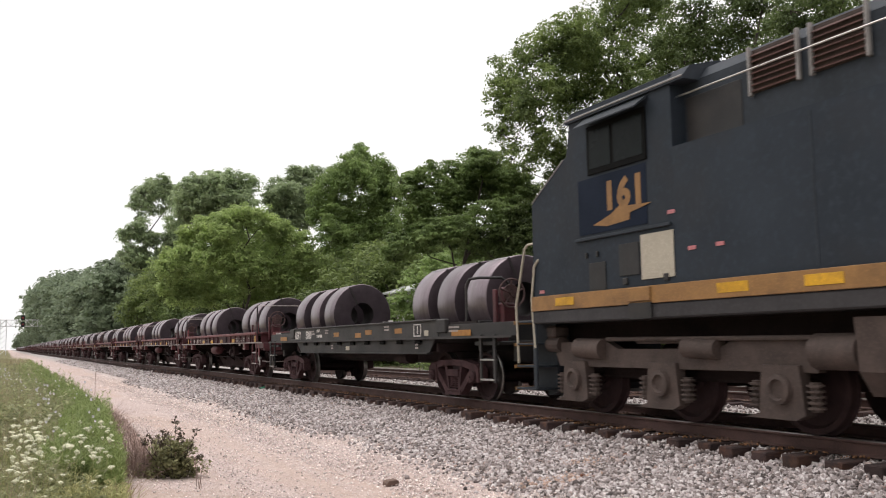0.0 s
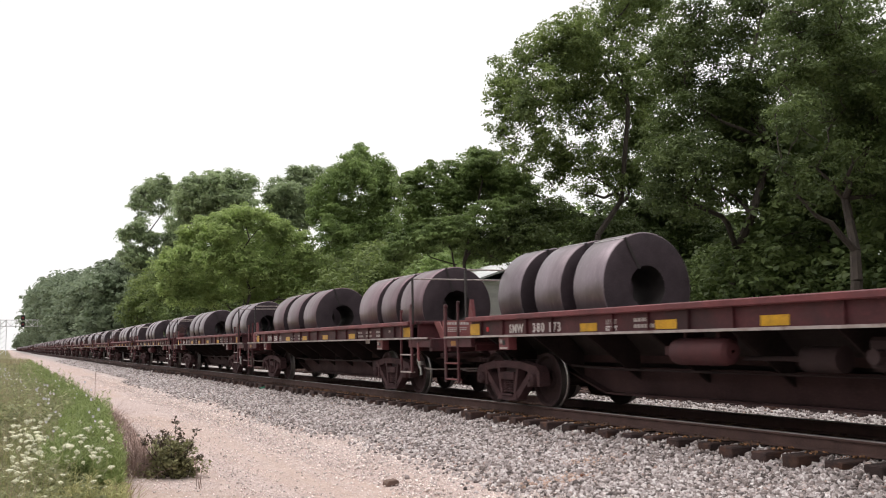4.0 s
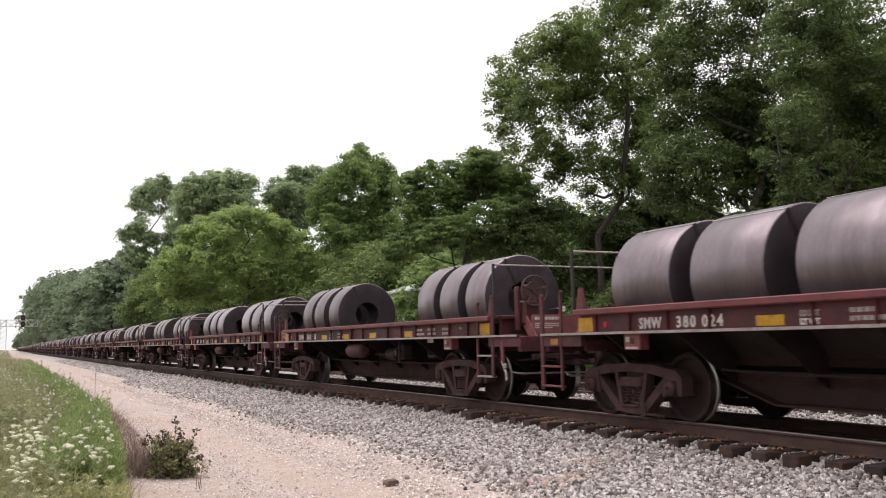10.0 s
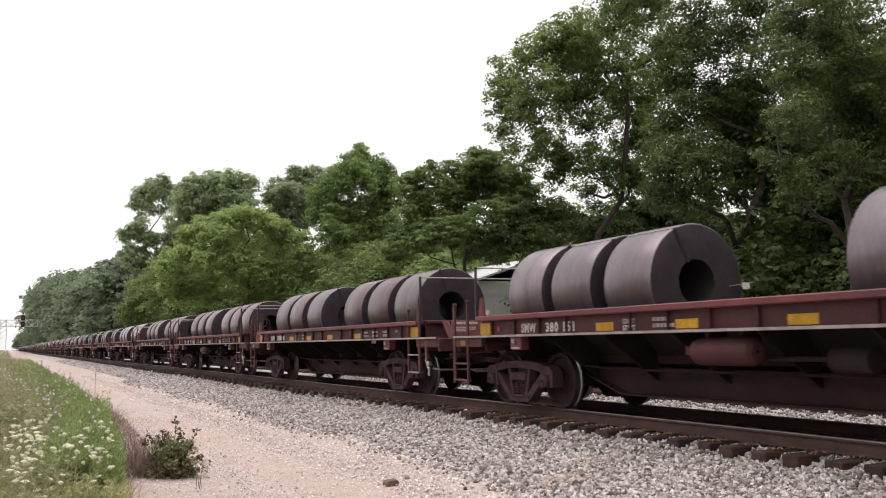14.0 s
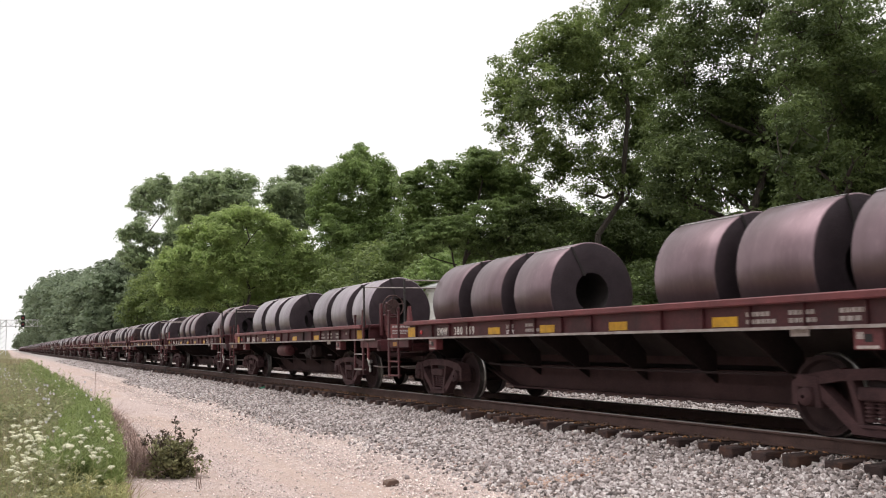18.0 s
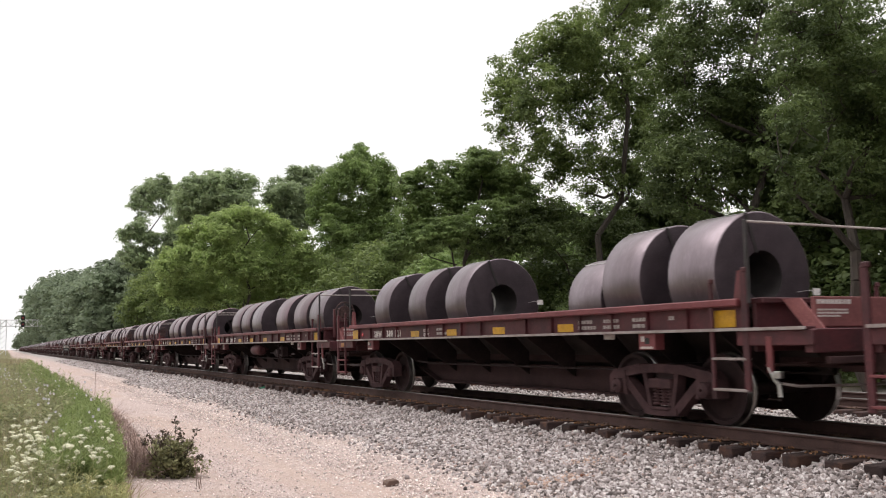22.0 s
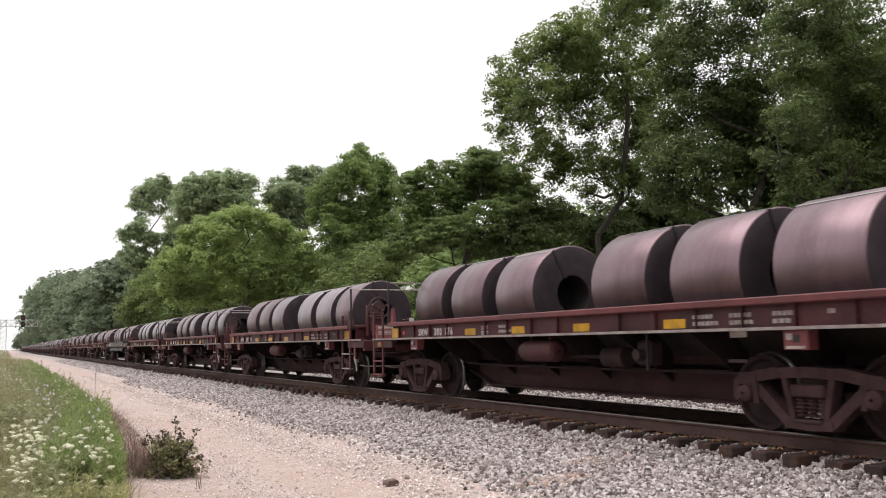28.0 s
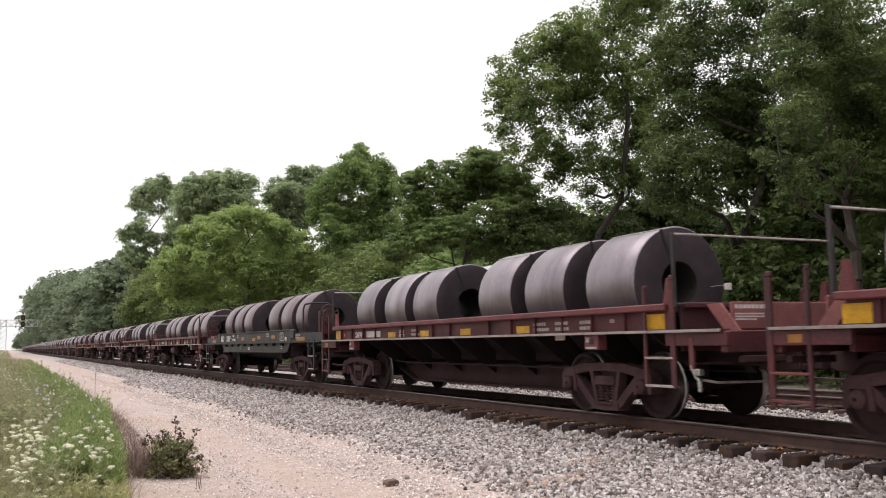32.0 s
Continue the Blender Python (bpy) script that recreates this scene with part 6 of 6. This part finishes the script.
    grab = Mesh().pipe([(-1.4, -6.3, 1.5), (-1.4, -6.3, 2.15), (-1.36, -6.34, 2.27), (-1.2, -6.42, 2.3), (-0.75, -6.5, 2.3), (-0.62, -6.52, 2.2), (-0.6, -6.52, 1.9)], 0.025, 8)
    part("grab_rail", grab, BLACK, root, "curved black grab rail")
    part("brake_cylinder", Mesh().rod((-0.8, -2.4, 0.8), (-0.8, -1.8, 0.8), 0.16, 14), UNDER, root, smooth=True)
    part("air_reservoir", Mesh().rod((0.5, 0.2, 0.8), (0.5, 1.3, 0.8), 0.2, 14), UNDER, root, smooth=True)
    add_brake(root, True)
    sill_text(root, "ASRY", 0.32, -1.426, 4.68, 1.27, WHITE, 1.0, 0.78, "white stencilled letters")
    sill_text(root, "5000", 0.32, -1.426, 3.62, 1.27, WHITE, 1.0, 0.78, "white stencilled numbers")
    sill_text(root, "LD LMT", 0.1, -1.426, 2.62, 1.45, WHITE, 1.0, 0.8)
    sill_text(root, "LT WT 53600", 0.1, -1.426, 2.62, 1.3, WHITE, 1.0, 0.8)
    return root


CAR_MARKS = {}


def consist(k, number, tone, lead, edges, width, small=None, own=()):
    """One car of the train: its number, the tone of its load, where the hand brake is, and each coil's rear edge."""
    items = []
    for i, e in enumerate(edges):
        w = width if i in (2, 5) else min(width, edges[i] - edges[i + 1] - 0.28)
        items.append((e, round(w, 1), small[1] if small and small[0] == i else 0.87, dict(own).get(i)))
    CAR_MARKS[k] = (number, tone, lead, items)


consist(0, "", "grey", True, (1.32, -0.19, -1.5, -7.77, -9.07, -10.42), 0.85)
consist(1, "175", "grey", True, (1.32, -0.04, -1.43, -7.13, -8.4, -9.75), 0.9)
consist(2, "173", "grey", True, (1.32, 0.03, -1.16, -7.24, -8.55, -9.8), 0.8)
consist(3, "064", "brown", False, (1.3, -0.42, -2.19, -7.09, -8.61, -9.8), 1.2)
consist(4, "093", "grey", False, (1.32, 0.0, -1.2, -6.84, -8.19, -9.51), 1.0)
consist(5, "111", "grey", True, (1.32, -0.17, -1.47, -7.0, -8.26, -9.6), 0.9)
consist(6, "024", "grey", False, (1.32, -0.42, -2.22, -5.65, -7.31, -9.14), 1.3)
consist(7, "058", "grey", True, (1.32, 0.2, -1.11, -7.27, -8.41, -9.59), 0.8)
consist(8, "080", "bright", True, (1.32, -0.3, -1.8, -6.32, -7.88, -9.4), 1.1)
consist(9, "151", "grey", True, (1.32, -0.11, -1.59, -6.03, -7.6, -9.31), 1.1)
consist(10, "", "brown", False, (1.32, -0.31, -2.19, -5.52, -7.29, -9.04), 1.3, None, ((0, "grey"), (2, "grey"), (5, "grey")))
consist(11, "195", "brown", True, (1.32, -0.43, -2.29, -5.7, -7.42, -9.22), 1.3)
consist(12, "169", "brown", False, (1.32, -0.43, -2.12, -6.04, -7.63, -9.34), 1.2)
consist(13, "178", "bright", True, (1.32, -0.48, -2.25, -6.01, -7.67, -9.39), 1.2)
consist(14, "181", "brown", False, (1.32, -0.32, -1.86, -6.4, -7.71, -9.45), 1.0, (3, 0.76))
consist(15, "121", "grey", False, (1.32, -0.78, -2.69, -7.04, -8.2, -9.73), 0.9, (3, 0.72))
consist(16, "137", "brown", True, (1.32, -0.28, -1.97, -5.32, -7.41, -9.04), 1.3, None, ((2, "grey"), (5, "grey")))
consist(17, "183", "brown", False, (1.32, -0.24, -2.41, -5.58, -7.3, -9.21), 1.3)
consist(18, "", "brown", True, (1.32, -0.38, -2.07, -5.07, -6.95, -8.96), 1.3)
consist(19, "176", "brown", True, (1.32, -0.48, -2.34, -5.41, -7.27, -9.13), 1.3)
consist(20, "130", "brown", True, (1.32, -0.56, -2.27, -5.34, -7.18, -8.96), 1.3, None, ((2, "grey"), (3, "bright"), (4, "bright")))
consist(21, "005", "grey", True, (1.32, -0.37, -2.4, -5.51, -7.17, -9.01), 1.2, None, ((1, "brown"),))
consist(22, "", "bright", False, (1.32, -0.6, -2.29, -5.43, -7.16, -9.03), 1.2)
consist(23, "", "brown", True, (1.32, -0.4, -2.0, -5.6, -7.2, -8.9), 1.2)
for _k in range(24, 58):
    _r = random.Random(_k)
    _w = _r.choice((0.9, 1.1, 1.3))
    _j = _r.uniform(0.0, 0.25)
    consist(_k, "", _r.choice(("grey", "brown", "brown", "bright")), _r.random() < 0.6, tuple(1.32 - i * (_w + 0.35 + _j) for i in range(3)) + tuple(-5.6 - (1.3 - _w) * 2.5 - i * (_w + 0.4 + _j * 0.5) for i in range(3)), _w)


def build_train():
    black = keep_moving(black_car(), 0)
    tail_black = keep_moving(copy_thing(black, pose(0, 0, 0)), 23)
    proto = coil_car()
    cars = {1: keep_moving(proto, 1)}
    for k in [*range(2, 23), *range(24, 29)]:
        cars[k] = keep_moving(copy_thing(proto, pose(0, 0, 0)), k)
    for car in [tail_black] + [c for k, c in cars.items() if k > 1]:
        for o in car.children_recursive:
            if o.name.startswith("wheelset"):
                WHEELS[0.457, round(o.location.y, 3)].append(o)
    for k, (number, tone, lead, items) in CAR_MARKS.items():
        load_coils(k, items, tone, k < 29)
        if k not in cars:
            continue
        add_brake(cars[k], lead)
        if not lead:
            turn_gear(cars[k])
        if k <= 24:
            sill_text(cars[k], "LD LMT", 0.085, -1.3875, 2.42, 1.335, DIM_WHITE, 1.05, 0.85)
            sill_text(cars[k], "LT WT", 0.085, -1.3875, 2.42, 1.245, WHITE, 1.1, 0.95)
            sill_text(cars[k], "SMW", 0.2, -1.3875, 5.17, 1.258, WHITE, 1.12, 0.95, "white stencilled letters")
            if number:
                sill_text(cars[k], "380 " + number, 0.2, -1.3875, 4.42, 1.258, WHITE, 1.3, 1.0, "white stencilled numbers")
            else:
                tagged(part("stencil_panel", panel_bars(-1.389, 4.4, 1.4, 1, 0.9, 0.14, 0.0, random.Random(k)), WHITE, cars[k]), kind="stuff")
    # the tail of the train, never nearer than a hundred metres
    far = tagged(new("coil_car"), "distant dark red coil car loaded with steel", "rail car", "coil cars of the train")
    m, far_wheels = Mesh(), wheelset_mesh(0.457, 12)
    for s in (-1, 1):
        m.box(min(s * 1.3, s * 1.49), max(s * 1.3, s * 1.49), -6.5, 6.62, 1.475, 1.565, 0.0).box(min(s * 1.36, s * 1.39), max(s * 1.36, s * 1.39), -6.5, 6.5, 1.2, 1.5, 0.0)
        m.slab([(s * 0.02, 0.70), (s * 0.82, 1.5), (s * 1.33, 1.5), (s * 1.33, 1.46), (s * 0.84, 1.46), (s * 0.02, 0.64)], "y", -6.55, 6.55)
        m.box(-1.42, 1.42, min(s * 6.5, s * 7.5), max(s * 6.5, s * 7.5), 1.02, 1.19, 0.0)
        for x in (-1.45, 1.45):
            m.box(x - 0.04, x + 0.04, s * 6.9 - 0.3, s * 6.9 + 0.3, 0.5, 1.8, 0.0)
    part("body", m, RED, far)
    part("sill_edge", Mesh().box(-1.506, -1.5, -7.5, 7.5, 1.19, 1.222, 0.0), PALE_EDGE, far)
    part("centre_sill", Mesh().slab([(6.4, 0.68), (4.75, 0.62), (3.7, 0.28), (-3.7, 0.28), (-4.75, 0.62), (-6.4, 0.68)], "x", -0.34, 0.34), UNDER, far)
    for y in (-4.65, 5.75):
        t = part("truck", FRAME_ME, None, far, at=(-1.0, y, 0))
        for a in (-0.889, 0.889):
            part("wheelset", far_wheels, None, t, at=(1.0, a, 0.457))
    for k in range(29, 58):
        keep_moving(far if k == 29 else copy_thing(far, pose(0, 0, 0)), k)


build_train()


# ---- locomotive, coupled cab first to the black car; its y runs from the lettering mark of that car ----
def loco_truck(root, y, flip):
    t = part("truck", Mesh().box(-0.9, 0.9, -1.9, 1.9, 0.55, 0.9, 0.04), SHADED_STEEL, root, "dusty grey three-axle truck", at=(0, y, 0))
    for s in (-1, 1):
        x0, x1 = (min(s * 1.12, s * 1.24), max(s * 1.12, s * 1.24))
        m = Mesh()
        m.slab([(-2.55, 0.92), (-2.45, 1.08), (-1.3, 1.1), (-1.0, 0.98), (1.0, 0.98), (1.3, 1.1), (2.45, 1.08), (2.6, 0.9), (2.5, 0.72), (-2.5, 0.72)], "x", x0, x1)
        m.box(x0, x1, -0.6, 0.6, 1.05, 1.12, 0.02)
        for a in (-2.02, 0.0, 2.02):
            m.slab([(a - 0.33, 0.26), (a - 0.27, 0.8), (a + 0.27, 0.8), (a + 0.33, 0.26), (a + 0.55, 0.2), (a - 0.2, 0.2)], "x", min(s * 1.14, s * 1.3), max(s * 1.14, s * 1.3))
        part("side_frame", m, LOCO_GREY, t, "dusty cast side frame")
        for a in (-2.02, 0.0, 2.02):
            cap = Mesh()
            cap.lathe([(s * 1.3, 0.17), (s * 1.36, 0.165), (s * 1.37, 0.12), (s * 1.33, 0.1), (s * 1.33, 0.01)], "x", 18, (0, a, 0.53))
            part("journal_cap", cap, LOCO_GREY, t, smooth=True)
            for d in (-0.42, 0.42):
                sp = Mesh().rod((s * 1.22, a + d, 0.3), (s * 1.22, a + d, 0.62), 0.06, 10)
                for i in range(5):
                    sp.rod((s * 1.22, a + d, 0.33 + i * 0.06), (s * 1.22, a + d, 0.355 + i * 0.06), 0.095, 12)
                part("coil_spring", sp, LOCO_GREY, t)
        for a, b, w in ((-1.05, -0.45, 0.13), (1.3, 1.95, 0.15)):
            part("brake_cylinder", Mesh().rod((s * 1.25, a, 0.98), (s * 1.25, b, 1.0), w, 14), LOCO_GREY, t, smooth=True)
        part("brake_rod", Mesh().rod((s * 1.28, -2.6, 1.1), (s * 1.28, 1.2, 1.12), 0.03, 8), LOCO_GREY, t)
    for a in (-2.02, 0.0, 2.02):
        ws = part("wheelset", LOCO_WHEEL_ME, None, t, at=(0, a, 0.533))
        WHEELS.setdefault((0.533, a), []).append(ws)


BRAKE_PALE = mat("pale_grey_post", (0.3, 0.28, 0.27), (0.2, 0.185, 0.18), rough=0.6, scale=5)
LOCO_WHEEL_ME = wheelset_mesh(0.533, 32, WHEEL)


def locomotive():
    root = tagged(new("locomotive"), "dark blue diesel locomotive with a gold stripe, grimy", "locomotive")
    m = Mesh().box(-1.5, 1.5, -34.9, -13.95, 1.38, 1.58, 0.02)
    part("frame", m, SILL_GREY, root, "dusty blue-grey underframe")
    part("centre_beam", Mesh().box(-0.8, 0.8, -34.9, -13.7, 1.1, 1.4, 0.02), SHADED_STEEL, root)
    m = Mesh()
    for s in (-1, 1):
        m.box(min(s * 1.49, s * 1.515), max(s * 1.49, s * 1.515), -34.8, -13.95, 1.58, 1.81, 0.005)
    m.box(-1.5, 1.5, -13.98, -13.93, 1.58, 1.81, 0.005)
    part("sill_stripe", m, GOLD, root, "worn gold side stripe")
    for s in (-1, 1):
        for y in (-14.9, -18.4, -19.7, -22.5, -25.5, -29, -32):
            part("reflector", Mesh().box(min(s * 1.516, s * 1.522), max(s * 1.516, s * 1.522), y - 0.25, y + 0.25, 1.64, 1.76, 0.002), YELLOW, root, "bright yellow reflective sheet")
    # nose and cab share one outline, extruded across
    m = Mesh()
    m.slab([(-13.95, 1.81), (-13.95, 3.3), (-14.05, 3.38), (-14.9, 3.86), (-14.98, 3.9), (-15.12, 4.52), (-17.4, 4.52), (-17.4, 1.81)], "x", -1.46, 1.46)
    part("cab", m, BLUE, root, "dark blue cab with a sloping nose")
    part("cab_roof", Mesh().slab([(-1.5, 4.42), (-1.38, 4.56), (-0.9, 4.68), (0.9, 4.68), (1.38, 4.56), (1.5, 4.42), (1.5, 4.38), (-1.5, 4.38)], "y", -17.7, -15.0), ROOF, root, "grey-blue rounded roof")
    for s in (-1, 1):
        def xs(a, b):
            return (min(s * a, s * b), max(s * a, s * b))
        win = part("cab_window", Mesh().box(*xs(1.462, 1.485), -16.9, -15.55, 3.5, 4.22, 0.01), DARK, root, "black window frame")
        for y0, y1 in ((-16.12, -15.62), (-16.84, -16.2)):
            part("pane", Mesh().box(*xs(1.486, 1.49), y0, y1, 3.58, 4.14, 0.003), GLASS, win, "dark glass")
        part("sunshade", Mesh().slab([(s * 1.47, 4.36), (s * 1.68, 4.2), (s * 1.68, 4.18), (s * 1.47, 4.32)], "y", -16.95, -15.5), ROOF, root)
        part("door", Mesh().box(*xs(1.462, 1.475), -15.9, -15.5, 1.62, 2.22, 0.01), BLACK, root, "small cab-side door")
        part("vent", Mesh().box(*xs(1.462, 1.475), -16.66, -16.22, 1.98, 2.42, 0.008), BLACK, root, "dark vent")
        part("access_panel", Mesh().box(*xs(1.462, 1.475), -17.36, -16.7, 1.9, 2.5, 0.01), CREAM, root, "faded cream panel")
        part("step_well", Mesh().box(*xs(1.516, 1.53), -16.94, -16.45, 1.38, 1.595, 0.01), BLACK, root, "dark step opening")
        part("step_cover", Mesh().box(*xs(1.516, 1.545), -16.93, -16.46, 1.615, 1.8, 0.012), GOLD, root, "gold step cover with a dark edge")
        part("drip_rail", Mesh().box(*xs(1.462, 1.5), -17.33, -15.2, 2.555, 2.6, 0.006), ROOF, root, "long horizontal lip")
        for y in (-16.35, -17.2):
            part("latch", Mesh().box(*xs(1.462, 1.49), y - 0.05, y + 0.05, 1.86, 1.95, 0.008), BLACK, root, "small black latch")
        for y in (-15.45, -15.72):
            part("door_hook", Mesh().box(*xs(1.462, 1.49), y - 0.025, y + 0.025, 2.3, 2.38, 0.006), BLACK, root)
        for y, z in ((-17.33, 2.73), (-17.69, 2.23), (-18.18, 2.23), (-14.2, 1.88)):
            part("reflector", Mesh().box(*xs(1.462, 1.468), y - 0.07, y + 0.07, z - 0.025, z + 0.025, 0.001), PINK, root, "small pink reflector")
        m = Mesh().slab([(s * 1.08, -17.4), (s * 1.46, -17.4), (s * 1.46, -33.8), (s * 1.08, -33.8)], "z", 1.81, 3.56)
        part("equipment_cabinet", m, BLUE, root, "dark blue body panels")
        for y in (-19.6, -21.8, -24.0, -26.2, -28.4, -30.6):
            part("panel_seam", Mesh().box(*xs(1.46, 1.466), y - 0.012, y + 0.012, 1.85, 3.5, 0.001), ROOF, root)
        for y0, y1 in ((-19.32, -18.6), (-20.22, -19.5), (-21.2, -20.5), (-22.1, -21.4)):
            g = part("grille", Mesh().box(*xs(1.23, 1.245), y0, y1, 3.96, 4.48, 0.005), GRILLE, root, "rusty brown louvred grille")
            for i in range(7):
                z = 4.0 + i * 0.07
                part("louvre", Mesh().slab([(s * 1.245, z), (s * 1.285, z - 0.03), (s * 1.285, z - 0.022), (s * 1.245, z + 0.012)], "y", y0 + 0.02, y1 - 0.02), LOUVRE, g)
            for y in (y0, y1):
                part("grille_post", Mesh().box(*xs(1.24, 1.3), y - 0.018, y + 0.018, 3.93, 4.52, 0.006), BRAKE_PALE, g, "pale grille post")
        part("roof_handrail", Mesh().pipe([(s * 1.12, -16.95, 4.22), (s * 1.36, -17.0, 4.22), (s * 1.36, -33.0, 4.22)], 0.012, 6), GLINT, root, "thin pale handrail")
        part("nose_trim", Mesh().pipe([(s * 1.462, -13.97, 3.32), (s * 1.462, -14.06, 3.385), (s * 1.462, -14.9, 3.865)], 0.014, 6), BRAKE_PALE, root, "pale edge of the sloping nose")
        # the bright highlight on the roof edge, modelled as a pale rod
        part("eave_strip", Mesh().pipe([(s * 1.5, -15.02, 4.42), (s * 1.5, -17.68, 4.42)], 0.014, 6), BRAKE_PALE, root, "pale strip drawn for the eave's highlight")
        part("side_recess", Mesh().box(*xs(1.225, 1.24), -18.42, -17.45, 3.62, 4.2, 0.006), BLACK, root, "dark recessed panel behind the cab")
        # front steps and rails
        m = Mesh()
        for i, z in enumerate((0.36, 0.72, 1.08, 1.44)):
            m.box(*xs(1.05, 1.46), -13.95, -13.3 - i * 0.04, z - 0.03, z, 0.006)
        m.slot = 1
        for z in (0.36, 0.72, 1.08, 1.44):
            m.box(*xs(1.05, 1.465), -13.31, -13.28, z - 0.05, z + 0.005, 0.004)
        m.slot = 0
        m.box(*xs(1.02, 1.06), -13.95, -13.35, 0.3, 1.5, 0.01).box(*xs(1.44, 1.48), -14.0, -13.9, 0.35, 1.6, 0.01)
        part("step_ladder", m, [ROOF, GOLD], root, "steps with gold-edged treads")
        part("handrail", Mesh().pipe([(s * 1.42, -13.35, 0.75), (s * 1.42, -13.3, 1.7), (s * 1.42, -13.62, 2.62), (s * 1.42, -13.72, 2.68), (s * 1.42, -13.95, 2.68)], 0.02, 8), CREAM, root, "pale bent handrail")
        part("handrail", Mesh().pipe([(s * 1.48, -13.98, 1.0), (s * 1.48, -13.9, 1.75), (s * 1.48, -14.0, 2.3), (s * 1.46, -14.1, 2.4)], 0.02, 8), CREAM, root, "pale bent handrail")
    part("hood", Mesh().slab([(-1.23, 3.5), (-1.23, 4.4), (-1.1, 4.56), (-0.5, 4.66), (0.5, 4.66), (1.1, 4.56), (1.23, 4.4), (1.23, 3.5)], "y", -33.8, -17.4), ROOF, root, "grey-blue long hood")
    part("pilot", Mesh().slab([(-13.95, 0.3), (-13.6, 0.22), (-13.55, 0.9), (-13.7, 1.4), (-13.95, 1.4)], "x", -1.02, 1.02), ROOF, root, "dark pilot plate")
    part("fuel_tank", Mesh().slab([(-1.38, 0.75), (-1.2, 0.5), (1.2, 0.5), (1.38, 0.75), (1.42, 1.3), (-1.42, 1.3)], "y", -28.2, -19.95), LOCO_GREY, root, "dusty grey fuel tank")
    part("air_reservoir", Mesh().rod((-1.2, -19.9, 0.95), (-1.2, -19.3, 0.95), 0.2, 14), LOCO_GREY, root, smooth=True)
    part("bell_box", Mesh().rod((-1.2, -14.0, 1.05), (-1.2, -14.35, 1.05), 0.12, 12).box(-1.3, -1.0, -14.25, -14.0, 1.15, 1.35, 0.04), LOCO_GREY, root)
    cp = part("coupler", COUPLER_ME, None, root, at=(0, -13.5, 0))
    cp.rotation_euler = (0, 0, math.pi)
    loco_truck(root, -16.81, 1)
    loco_truck(root, -31.9, -1)
    ob = sill_text(root, "161", 0.54, -1.4685, -15.9, 2.955, GOLD, 1.1, 1.08, "gold road number", 0.026)
    part("number_panel", Mesh().box(-1.467, -1.4605, -16.86, -15.28, 2.64, 3.46, 0.001), NAVY, root, "cleaner navy panel behind the number")
    bolt = Mesh().slab([(-15.64, 2.76), (-16.12, 2.88), (-16.1, 2.85), (-16.5, 2.83), (-16.48, 2.74), (-15.98, 2.71)], "x", -1.474, -1.4675)
    bolt.slab([(-16.03, 2.85), (-16.32, 2.985), (-16.3, 2.945), (-16.97, 2.91), (-16.42, 2.82)], "x", -1.476, -1.4676)
    part("lightning_mark", bolt, GOLD, root, "gold lightning bolt shape")
    keep_moving(root, 0, 0.0, 5.15, 0.0)


locomotive()


# ---- everything that moves ----
def motions():
    times = [float(t) for t in range(0, 33, 4)]
    for ob, k, dx, dy, z in MOVERS:
        walk(ob, [(t, pose(TRACK + dx, car_y(k, t) + dy, z)) for t in times])
    # wheels roll without slip; those alike share one set of keys
    for (radius, y), sets in WHEELS.items():
        rows = []
        for i in range(32 * FPS + 1):
            t = i / FPS
            turn = (cars_passed(t) - cars_passed(0.0)) * PITCH_LEN / radius
            rows.append((t, pose(0, y, radius, math.degrees(turn) % 360.0)))
        walk(sets[0], rows)
        keys = sets[0].animation_data
        for ws in sets[1:]:
            ws.rotation_mode = "QUATERNION"
            own = ws.animation_data_create()
            own.action = keys.action
            own.action_slot = keys.action_slot


motions()
